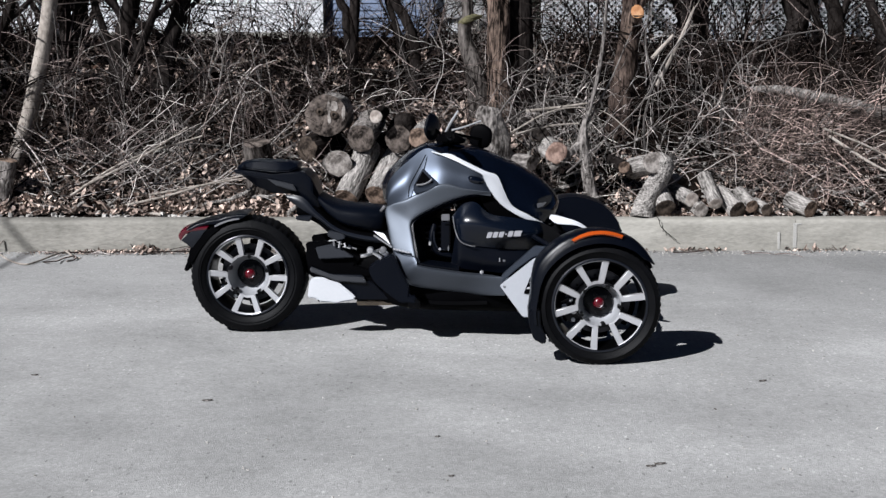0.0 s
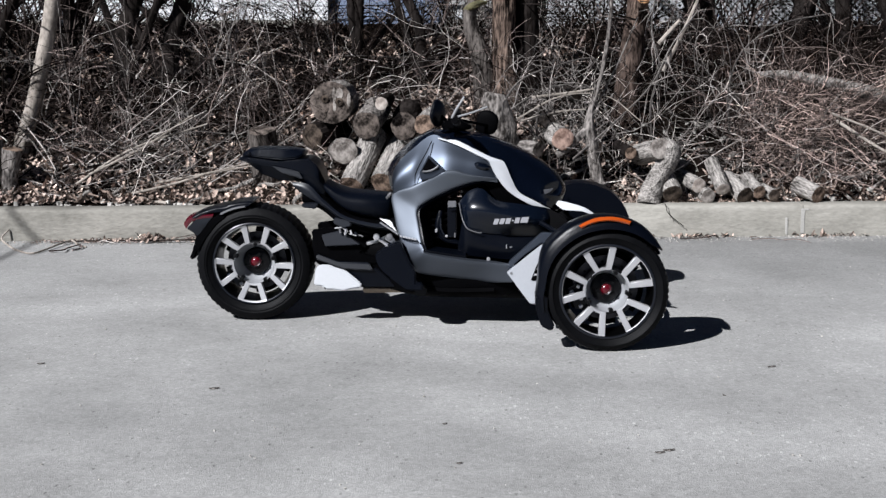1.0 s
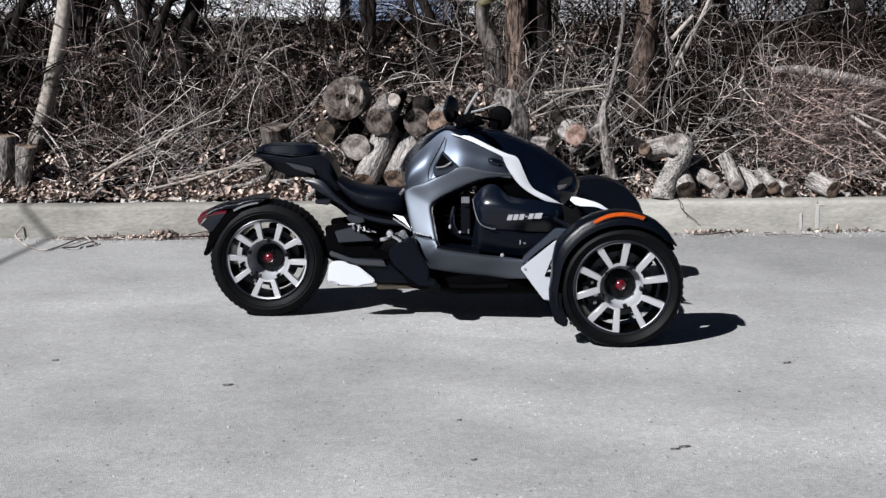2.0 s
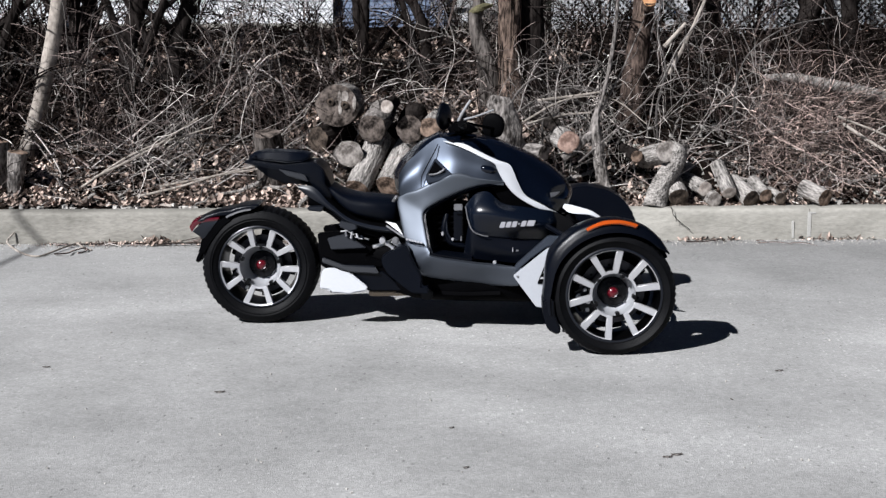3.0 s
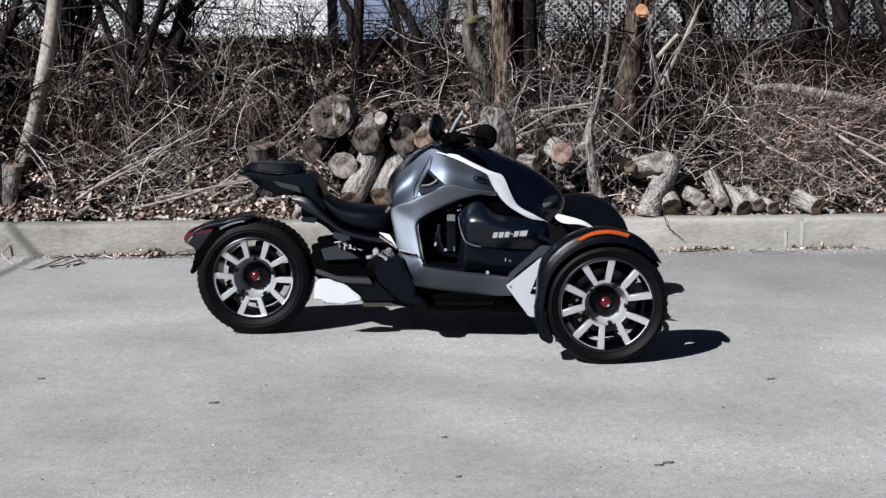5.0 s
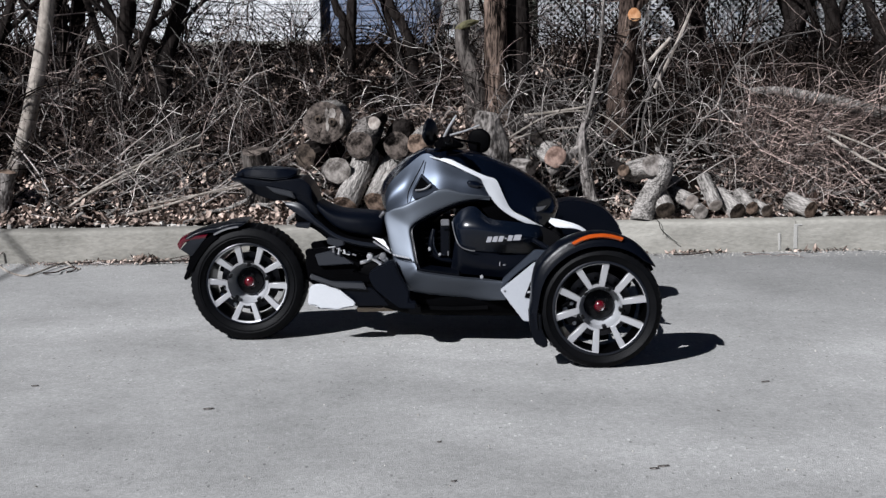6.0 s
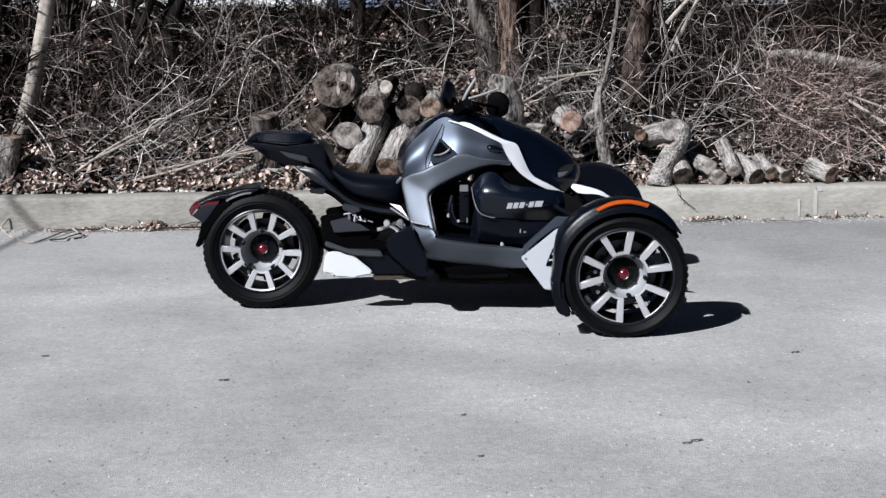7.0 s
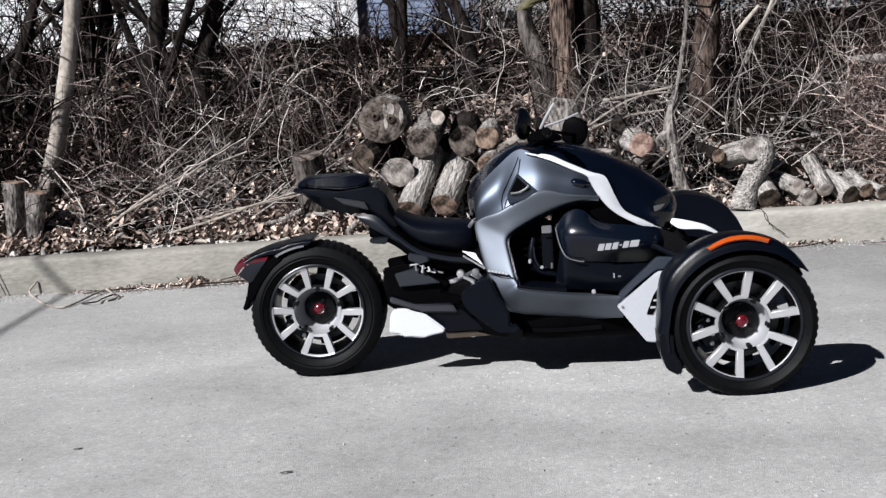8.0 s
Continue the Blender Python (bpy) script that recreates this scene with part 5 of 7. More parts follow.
def build_litter():
    litter("leaf_litter", "pale brown dead leaves on the lower bank", 12000, (-5.0, 5.5), (2.70, 3.7), (0.018, 0.062), LEAVES, 0.025, power=1.5)
    litter("bank_leaves", "leaves covering the upper bank, coloured as shaded", 15000, (-5.5, 6.0), (2.8, 6.0), (0.025, 0.07), LEAVES_SHADED, 0.04)
    litter("hill_leaves", "brown dead leaves lying on the upper slope", 10000, (-4.2, 1.3), (3.1, 6.5), (0.03, 0.075), LEAVES, 0.04)
    litter("far_leaf_litter", "leaves under the far trees, coloured as shaded", 9000, (-7, 8), (5.5, 11), (0.04, 0.09), LEAVES_SHADED, 0.03)
    litter("slope_leaves", "reddish dry leaves drifted under the bare shrubs", 9000, (-4.2, -0.5), (2.72, 3.6), (0.018, 0.06), LEAVES, 0.05, power=1.3)
    litter("leaf_scraps", "bright dry leaf scraps around the logs", 5200, (0.4, 4.5), (2.72, 3.1), (0.012, 0.045), LEAVES, 0.04)
    litter("gutter_leaves", "small dead leaf scraps blown against the kerb", 1300, (-3.8, -0.8), (0.005, 0.15), (0.008, 0.022), LEAVES, 0.012, 0.002, 1.6)
    litter("drifted_leaves", "reddish brown dead leaves drifted in the gutter", 520, (-2.1, -0.95), (0.01, 0.15), (0.014, 0.042), LEAVES, 0.035, 0.004, 1.4)
    litter("kerb_leaves", "few dead leaves along the kerb foot", 420, (-0.7, 4.2), (0.005, 0.10), (0.012, 0.035), LEAVES, 0.012, 0.002, 2.0)

    def on_slope(k):
        x, d = RNG.uniform(-4.5, 5), RNG.uniform(0, 1) ** 2 * 1.2
        y = kerb_y(x) + 0.2 + d
        return x, y, bank_height(x, y)

    pebbles("bank_stones", "small pale stones on the bank edge", 2200, on_slope, (0.01, 0.045), STONE)

    def in_gutter(k):
        x = RNG.uniform(-4, 4.5)
        return x, kerb_y(x) - 0.01 - RNG.uniform(0, 1) ** 2 * 0.22, 0.0

    pebbles("gutter_grit", "fine grit along the kerb foot", 2600, in_gutter, (0.003, 0.011), STONE)

    def on_lot(k):
        return RNG.uniform(-3.5, 4.0), RNG.uniform(-3.5, 2.2), 0.0

    pebbles("loose_grit", "scattered loose grit on the asphalt", 420, on_lot, (0.003, 0.009), STONE)
    for pts, r, m in (([(-3.04, 2.41, 0.085), (-3.065, 2.33, 0.035), (-2.98, 2.2, 0.012), (-2.83, 1.98, 0.008), (-2.69, 1.86, 0.008), (-2.64, 2.0, 0.012), (-2.60, 2.2, 0.02), (-2.56, 2.31, 0.02), (-2.47, 2.17, 0.012), (-2.40, 2.12, 0.006)], 0.0065, BARK_PALE),
                      ([(-2.60, 1.95, 0.008), (-2.54, 1.90, 0.02), (-2.50, 1.93, 0.02), (-2.51, 2.06, 0.012), (-2.45, 2.14, 0.02), (-2.42, 2.05, 0.01), (-2.46, 2.0, 0.006)], 0.0055, TWIG_BROWN),
                      ([(-2.7, 2.33, 0.01), (-2.2, 2.32, 0.02), (-1.7, 2.34, 0.02), (-1.3, 2.36, 0.03)], 0.006, TWIG_BROWN), ([(1.72, 2.44, 0.01), (1.85, 2.42, 0.015), (1.98, 2.45, 0.03)], 0.005, TWIG_BROWN),
                      ([(1.60, 2.62, 0.245), (1.629, 2.55, 0.236), (1.645, 2.535, 0.18), (1.70, 2.53, 0.128), (1.76, 2.525, 0.082)], 0.0024, TWIG_DARK), ([(1.645, 2.535, 0.182), (1.66, 2.53, 0.165), (1.662, 2.53, 0.140)], 0.002, TWIG_DARK),
                      ([(-3.33, 2.52, 0.24), (-3.321, 2.40, 0.228), (-3.296, 2.388, 0.147), (-3.242, 2.382, 0.012)], 0.0032, TWIG_DARK), ([(-3.31, 2.39, 0.19), (-3.316, 2.388, 0.16), (-3.353, 2.385, 0.093)], 0.0028, TWIG_DARK)):
        tagged(part("twig", tube(pts, r, 7, 40), m), "dry curled grey twig lying by the kerb", "twig", "twigs by the kerb")
    for k in range(34):
        x = RNG.uniform(-2.9, -1.0) if k < 26 else RNG.uniform(-0.5, 4.0)
        y, g, size = kerb_y(x) - RNG.uniform(0.02, 0.17), RNG.normal(0, 0.45), RNG.uniform(0.06, 0.3)
        z = RNG.uniform(0.006, 0.045) if -2.4 < x < -1.0 else 0.006
        far = kerb_y(x) - 0.012
        pts = [(x, y, z), (x + size * 0.5 * math.cos(g), min(far, y + size * 0.5 * math.sin(g) + RNG.normal(0, 0.012)), z + 0.012), (x + size * math.cos(g), min(far, y + size * math.sin(g)), max(0.005, z - 0.012))]
        tagged(part("twig", tube(pts, [RNG.uniform(0.002, 0.005)] * 2 + [0.0015], 6, 10), (TWIG_BROWN, TWIG_PALE, TWIG_BROWN)[k % 3]), "short dry twig in the gutter", "twig", "twigs by the kerb")
    for x, y, s, g in ((0.90, -2.15, 0.018, 10), (0.935, -2.125, 0.022, 12), (0.208, -2.266, 0.012, 25), (-1.66, -0.97, 0.017, 20), (-0.81, -1.36, 0.022, 15), (0.15, -1.83, 0.011, 30), (1.551, -1.01, 0.020, 20), (1.26, -1.45, 0.009, 120)):
        bm = bmesh.new()
        ring = [bm.verts.new((s * (1 + 0.2 * noise.noise((3 * math.cos(a), 3 * math.sin(a), x))) * math.cos(a), s * 0.32 * math.sin(a) * (1 + 0.5 * noise.noise((4 * math.cos(a), 4 * math.sin(a), y))), 0.002 + 0.10 * s * math.cos(a) ** 2)) for a in (2 * math.pi * k / 14 for k in range(14))]
        bm.faces.new(ring)
        got = bmesh.ops.extrude_face_region(bm, geom=list(bm.faces))
        bmesh.ops.translate(bm, verts=[v for v in got["geom"] if isinstance(v, bmesh.types.BMVert)], vec=(0, 0, 0.003))
        tagged(part("leaf", bm, BARK_GREY, m=pose(x, y, 0, 0, 0, g)), "grey brown flattened leaf on the asphalt", "leaf", "leaves on the asphalt")


def build_hedge():
    """A dark evergreen hedge behind the lattice and beside the house: many small leaves on upright stems."""
    n = 26000
    x, y, z = RNG.uniform(0.8, 10.5, n), RNG.normal(11.3, 0.35, n), 1.35 + 2.6 * RNG.uniform(0, 1, n) ** 0.9
    side = RNG.normal(0, 1, (n, 3))
    side /= np.linalg.norm(side, axis=1, keepdims=True)
    up = np.cross(side, RNG.normal(0, 1, (n, 3)))
    up /= np.linalg.norm(up, axis=1, keepdims=True)
    c, s = np.column_stack([x, y, z]), RNG.uniform(0.05, 0.11, n)[:, None]
    v = np.stack([c - side * s, c + up * s * 0.5, c + side * s, c - up * s * 0.5], 1).reshape(-1, 3)
    f = np.arange(4 * n).reshape(-1, 4)
    stem_xy = np.column_stack([RNG.uniform(0.8, 10.5, 160), RNG.normal(11.3, 0.2, 160)])
    sv, sf, _, _ = stems(np.column_stack([stem_xy, heights(stem_xy) - 0.05]), np.tile([0, 0, 1.0], (160, 1)) + 0.15 * unit_ways(160), RNG.uniform(1.8, 2.6, 160), np.full(160, 0.02), 0.2, 0, 6, 0.4)
    hedge = tagged(new("hedge"), "dark evergreen hedge behind the lattice fence", "hedge", kind="stuff")
    part("crown", joined("crown", [(v, f)], HEDGE), None, hedge)
    part("undergrowth", joined("undergrowth", [(sv, sf)], TWIG_DARK), None, hedge)


def build_cable():
    """A service cable between two poles; its shadow crosses the asphalt and the kerb."""
    for y in (-24.0, 13.0):
        z = bank_height(-7.4, y) if y > 3 else 0.0
        pole = tagged(new("utility_pole"), "weathered wooden utility pole carrying two cables", "pole", "utility poles")
        pole.matrix_basis = pose(-7.4, y, z)
        part("shaft", tube([(0, 0, -0.1), (0, 0, 3), (0, 0, 5.9 - z)], [0.14, 0.125, 0.11], 14, 8), BARK_GREY, pole)
        part("bracket", block(-0.42, 0.32, -0.06, 0.06, 4.9 - z, 5.0 - z, 0.008), CAST_METAL, pole)
    for x, r in ((-7.18, 0.017), (-7.72, 0.010)):
        tagged(part("overhead_cable", tube([(x, -24, 5.0 + r), (x, -6, 4.99), (x, 13, 5.0 + r)], r, 8, 24), MATT_BLACK), "black overhead service cable across the car park", "cable", "overhead cables")


build_brush()
build_litter()
build_hedge()
build_cable()


# ---------------------------------------------------------------- the three-wheeled motorcycle; x ahead, right side towards -y
def wheel(parent, centre, radius, half, rim_r, face, name, teeth, turn=0.0, flip=False, hub=0.098):
    """rim > tyre, ten spokes, dish, hub cap, brake disc. Its outer face looks to -y."""
    base = mesh_rim(rim_r, half)
    w = part(name, base, ALUMINIUM, parent, "dark wheel with ten machined spokes", m=pose(*centre, 0, turn, 180 if flip else 0))
    shoulder, wall = radius - 0.010, half + 0.002
    prof = [(rim_r - 0.006, -half * 0.80), (rim_r + 0.010, -half * 0.93), (rim_r + 0.028, -wall), ((rim_r + radius) / 2, -wall - 0.005), (radius - 0.024, -half * 1.0), (shoulder, -half * 0.91), (radius - 0.002, -half * 0.72), (radius, -half * 0.3),
            (radius, half * 0.3), (radius - 0.002, half * 0.72), (shoulder, half * 0.91), (radius - 0.024, half * 1.0), ((rim_r + radius) / 2, wall + 0.005), (rim_r + 0.028, wall), (rim_r + 0.010, half * 0.93), (rim_r - 0.006, half * 0.80)]

    def lugs(i, k):
        if 6 <= k <= 9:
            return -teeth if i % 3 == (0 if k < 8 else 1) else 0
        return -0.4 * teeth if k in (5, 10) and i % 3 == 0 else 0

    part("tyre", turned(prof, 168, lugs), RUBBER, w, "black road tyre with grooved shoulders", degrees=30)
    inner, outer, w0, w1 = hub + 0.001, rim_r - 0.004, 0.0125, 0.016

    def spoke_mesh(side):
        """One of a splayed pair: from 15 degrees off the pair's middle at the hub to 18.5 at the rim."""
        bm = bmesh.new()
        g0, g1 = radians(15.0 * side), radians(18.3 * side)
        a = Vector((inner * math.cos(g0), 0, inner * math.sin(g0)))
        b = Vector((outer * math.cos(g1), 0, outer * math.sin(g1)))
        n = (b - a).normalized().cross(Vector((0, 1, 0)))
        top = [bm.verts.new(p) for p in (a - n * w0 + Vector((0, -face + 0.013, 0)), b - n * w1 + Vector((0, -face + 0.001, 0)), b + n * w1 + Vector((0, -face + 0.001, 0)), a + n * w0 + Vector((0, -face + 0.013, 0)))]
        low = [bm.verts.new(v.co + Vector((0, 0.03, 0))) for v in top]
        bm.faces.new(top), bm.faces.new(low[::-1])
        for p in range(4):
            q = (p + 1) % 4
            bm.faces.new((top[p], low[p], low[q], top[q]))
        bmesh.ops.bevel(bm, geom=list(bm.edges), offset=0.002, segments=1, affect="EDGES")
        return mesh_of("spoke", bm, ALUMINIUM)

    bridge = bmesh.new()
    cells = []
    for i in range(7):
        g = radians(-19 + 38 * i / 6)
        cells.append([bridge.verts.new((r * math.cos(g), y, r * math.sin(g))) for r, y in ((hub, -face + 0.014), (hub + 0.011, -face + 0.0115), (hub + 0.011, -face + 0.03), (hub, -face + 0.03))])
    for p, q in zip(cells, cells[1:]):
        for k in range(4):
            bridge.faces.new((p[k], p[(k + 1) % 4], q[(k + 1) % 4], q[k]))
    bridge.faces.new(cells[0]), bridge.faces.new(cells[-1])
    bridge, left, right = mesh_of("spoke_bridge", bridge, ALUMINIUM), spoke_mesh(-1), spoke_mesh(1)
    arc = bmesh.new()
    cells = []
    for i in range(9):
        g = radians(-22 + 44 * i / 8)
        cells.append([arc.verts.new((r * math.cos(g), y, r * math.sin(g))) for r, y in ((outer - 0.009, -face - 0.001), (outer - 0.001, -face - 0.0045), (outer - 0.001, -face + 0.03), (outer - 0.009, -face + 0.03))])
    for p, q in zip(cells, cells[1:]):
        for k in range(4):
            arc.faces.new((p[k], p[(k + 1) % 4], q[(k + 1) % 4], q[k]))
    arc.faces.new(cells[0]), arc.faces.new(cells[-1])
    arc = mesh_of("rim_arc", arc, ALUMINIUM)
    part("bead_ring", turned([(rim_r + 0.030, -wall - 0.003), (rim_r + 0.033, -wall - 0.006), (rim_r + 0.036, -wall - 0.004)], 96), RUBBER, w, "raised ring on the tyre wall")
    for k in range(5):
        at = pose(0, 0, 0, 0, 72 * k, 0)
        part("spoke", left, None, w, m=at), part("spoke", right, None, w, m=at), part("spoke_bridge", bridge, None, w, m=at), part("rim_arc", arc, None, w, m=at)
    part("rim_lip", turned([(rim_r - 0.007, -half * 0.93), (rim_r - 0.006, -half * 0.955), (rim_r - 0.002, -half * 0.96), (rim_r + 0.001, -half * 0.94)], 96), SLATE, w, "thin dark rim lip")
    part("dish", turned([(0.040, -face + 0.104), (hub * 0.64, -face + 0.102), (hub * 0.84, -face + 0.082), (hub * 0.95, -face + 0.046), (hub - 0.0005, -face + 0.0145), (hub + 0.001, -face + 0.022), (hub + 0.004, -face + 0.085), (0.055, -face + 0.110), (0.040, -face + 0.110)], 72), HUB_METAL, w, "polished metal bowl round the hub")
    for k in range(5):
        g = 72 * k + 36
        slot = block(hub * 0.86, hub * 1.02, -face + 0.008, -face + 0.05, -0.009, 0.009, 0.003)
        part("bowl_slot", slot, RIM_BLACK, w, "dark slot in the bowl's edge", m=pose(0, 0, 0, 0, g, 0))
    part("hub_core", turned([(0.018, -face + 0.066), (0.036, -face + 0.066), (0.064, -face + 0.078), (0.070, -face + 0.098), (0.018, -face + 0.102)], 40), RIM_BLACK, w, "black hub core")
    for k in range(5):
        g = radians(72 * k + 12)
        part("wheel_bolt", turned([(0.0005, -0.008), (0.0055, -0.008), (0.007, -0.003), (0.007, 0.006), (0.0005, 0.006)], 10), RIM_BLACK, w, m=pose(0.042 * math.cos(g), -face + 0.066, 0.042 * math.sin(g)))
    part("hub_collar", turned([(hub, -face + 0.0195), (hub + 0.010, -face + 0.022), (hub + 0.012, -face + 0.085), (hub + 0.005, -face + 0.085)], 48), RIM_BLACK, w, "black collar round the dish")
    part("hub_cap", turned([(0.0005, -face + 0.044), (0.010, -face + 0.045), (0.019, -face + 0.049), (0.025, -face + 0.056), (0.027, -face + 0.09), (0.0005, -face + 0.09)], 32), RED_PLASTIC, w, "dark red domed hub cap")
    part("cap_ring", turned([(0.0275, -face + 0.058), (0.031, -face + 0.058), (0.034, -face + 0.064), (0.035, -face + 0.09), (0.0275, -face + 0.09)], 32), RIM_BLACK, w, "black hub ring")
    part("hub_carrier", turned([(0.0005, -face + 0.118), (rim_r * 0.62, -face + 0.118), (rim_r * 0.66, -face + 0.124), (rim_r * 0.66, -face + 0.14), (0.0005, -face + 0.14)], 70, lambda i, k: (0.035 if i % 14 < 9 else -0.012) if k in (1, 2, 3) else 0), MATT_BLACK, w, "black lobed hub carrier")
    part("brake_disc", turned([(0.080, -0.004), (0.150, -0.004), (0.150, 0.004), (0.080, 0.004)], 48), BARREL, w, m=pose(0, -face + 0.108, 0))
    for k in range(16):
        part("disc_hole", turned([(0.0005, -0.0015), (0.006, -0.0015), (0.006, 0.0005), (0.0005, 0.0005)], 10), MATT_BLACK, w, m=pose(0.122 * math.cos(k * 0.3927), -face + 0.1035, 0.122 * math.sin(k * 0.3927)))
    cal = part("brake_caliper", block(-0.165, -0.095, -face + 0.072, -face + 0.125, -0.035, 0.085, 0.014), SATIN_BLACK, w, "black brake caliper with bright bolts", m=pose(0, 0, 0, 0, 0, 0))
    for dx, dz, r in ((-0.145, 0.062, 0.011), (-0.118, 0.02, 0.013), (-0.14, -0.015, 0.009), (-0.105, 0.072, 0.008)):
        part("caliper_bolt", turned([(0.0005, -0.010), (r, -0.008), (r * 1.1, 0.004), (0.0005, 0.004)], 12), ALUMINIUM, cal, m=pose(dx, -face + 0.071, dz))
    return w


def mesh_rim(r, half):
    prof = [(r + 0.003, -half * 0.84), (r + 0.004, -half * 0.92), (r - 0.002, -half * 0.955), (r - 0.009, -half * 0.93), (r - 0.014, -half * 0.75), (r - 0.03, half * 0.2), (r - 0.014, half * 0.9), (r + 0.003, half * 0.9), (r - 0.010, half * 0.2), (r - 0.006, -half * 0.6)]
    return mesh_of("rim", turned(prof, 96), BARREL, 30)


def arc_points(c, r, a0, a1, y, n=9):
    """Points on a round arch in the x-z plane; r: one radius or several along the arch."""
    rs = r if hasattr(r, "__len__") else [r]
    out = []
    for i in range(n):
        u = i / (n - 1)
        k = u * (len(rs) - 1)
        lo = min(int(k), len(rs) - 1)
        rr = rs[lo] + (rs[min(lo + 1, len(rs) - 1)] - rs[lo]) * (k - lo)
        g = radians(a0 + (a1 - a0) * u)
        out.append((c[0] + rr * math.cos(g), y, c[1] + rr * math.sin(g)))
    return out


def turned_at(centre, radius, depth):
    """A small round boss whose axis runs across the vehicle."""
    bm = turned([(0.0005, -depth / 2), (radius * 0.55, -depth / 2), (radius * 0.6, -depth * 0.4), (radius * 0.85, -depth * 0.4), (radius, -depth * 0.3), (radius, depth / 2), (0.0005, depth / 2)], 18)
    bmesh.ops.translate(bm, verts=bm.verts, vec=centre)
    return bm


def build_motorcycle():
    bike = tagged(new("three_wheel_motorcycle"), "dark grey and black three-wheeled motorcycle with white trim, parked on asphalt", "motorcycle")
    P = lambda name, bm, mat, label="": part(name, bm, mat, bike, label)
    S = lambda name, bm, mat, label="": both_sides(name, bm, mat, bike, label)
    FX, FZ, RX, RZ = 0.866, 0.279, -0.849, 0.291
    wheel(bike, (FX, -0.672, FZ), 0.282, 0.076, 0.217, 0.066, "front_wheel", 0.005, -29.5)
    wheel(bike, (FX, 0.672, FZ), 0.282, 0.076, 0.217, 0.066, "front_wheel", 0.005, 20, True)
    wheel(bike, (RX - 0.004, 0.0, RZ + 0.002), 0.296, 0.108, 0.207, 0.098, "rear_wheel", 0.006, -50, hub=0.104)

    # ---- upper shell
    back = [(-0.135, -0.19, 0.665), (-0.142, -0.19, 0.74), (-0.112, -0.195, 0.81), (-0.03, -0.18, 0.888), (0.06, -0.160, 0.948), (0.14, -0.205, 0.916), (0.25, -0.235, 0.872), (0.33, -0.25, 0.829), (0.375, -0.258, 0.747)]
    low = [(-0.135, -0.222, 0.664), (-0.125, -0.232, 0.668), (-0.09, -0.252, 0.68), (-0.04, -0.270, 0.705), (0.03, -0.282, 0.738), (0.13, -0.287, 0.783), (0.22, -0.285, 0.768), (0.30, -0.28, 0.755), (0.375, -0.262, 0.742)]
    mid = [tuple((Vector(a) + Vector(b)) / 2 + Vector((0, -0.022 if k < 4 else -0.008, 0.010 if k < 4 else 0.002))) for k, (a, b) in enumerate(zip(back, low))]
    mid[0], mid[-1] = tuple((Vector(back[0]) + Vector(low[0])) / 2), tuple((Vector(back[-1]) + Vector(low[-1])) / 2)
    S("tank_side", sheet([back, mid, low], 60, 14, 0.008, (0, 1, 0)), TANK_SHADE, "satin grey tank side, darkened as shade")
    cb = back[:5]
    other = [(x, -y, z) for x, y, z in cb]
    crest = [(-0.165, 0, 0.675), (-0.172, 0, 0.755), (-0.135, 0, 0.83), (-0.045, 0, 0.915), (0.05, 0, 0.962)]
    P("tank_top", sheet([cb, [(x, y * 0.5, (z + c[2]) / 2 + 0.012) for (x, y, z), c in zip(cb, crest)], crest, [(x, -y * 0.5, (z + c[2]) / 2 + 0.012) for (x, y, z), c in zip(cb, crest)], other], 30, 20, 0.008, (0, 0, -1)), GLOSS_BLACK, "black tank top")
    r = [(0.06, -0.160, 0.948), (0.19, -0.212, 0.910), (0.30, -0.232, 0.863), (0.39, -0.234, 0.820), (0.43, -0.230, 0.768), (0.48, -0.234, 0.68), (0.56, -0.222, 0.635), (0.63, -0.195, 0.595), (0.675, -0.13, 0.565)]
    q = [(0.055, -0.08, 0.96), (0.19, -0.105, 0.948), (0.31, -0.13, 0.925), (0.41, -0.15, 0.888), (0.49, -0.165, 0.835), (0.57, -0.175, 0.765), (0.645, -0.17, 0.70), (0.69, -0.145, 0.64), (0.70, -0.09, 0.58)]
    c = [(0.05, 0, 0.962), (0.19, 0, 0.96), (0.31, 0, 0.94), (0.42, 0, 0.903), (0.52, 0, 0.857), (0.61, 0, 0.803), (0.69, 0, 0.735), (0.728, 0, 0.665), (0.712, 0, 0.58)]
    m_ = lambda line: [(x, -y, z) for x, y, z in line]
    P("nose_cowl", sheet([r, q, c, m_(q), m_(r)], 64, 32, 0.008, (0, 0, -1)), GLOSS_BLACK, "gloss black nose cowl")
    up = [(0.150, -0.212, 0.929), (0.19, -0.224, 0.921), (0.262, -0.240, 0.886), (0.349, -0.250, 0.845), (0.402, -0.246, 0.826), (0.424, -0.246, 0.790), (0.443, -0.245, 0.744), (0.482, -0.242, 0.674), (0.562, -0.234, 0.628), (0.619, -0.216, 0.594), (0.644, -0.19, 0.576)]
    lo = [(0.128, -0.216, 0.922), (0.197, -0.240, 0.896), (0.268, -0.260, 0.863), (0.330, -0.266, 0.832), (0.344, -0.265, 0.806), (0.362, -0.264, 0.768), (0.400, -0.264, 0.712), (0.446, -0.260, 0.667), (0.524, -0.248, 0.619), (0.593, -0.228, 0.590), (0.616, -0.205, 0.580)]
    S("accent_stripe", sheet([up, [tuple((Vector(a) + Vector(b)) / 2 + Vector((0, -0.0025, 0.001))) for a, b in zip(up, lo)], lo], 72, 7, 0.010, (0, 1, 0)), WHITE_PAINT, "white accent panel")
    S("stripe_root", tube([(0.085, -0.196, 0.935), (0.11, -0.206, 0.928), (0.135, -0.214, 0.922)], [0.002, 0.0045, 0.004], 8, 10), WHITE_PAINT)
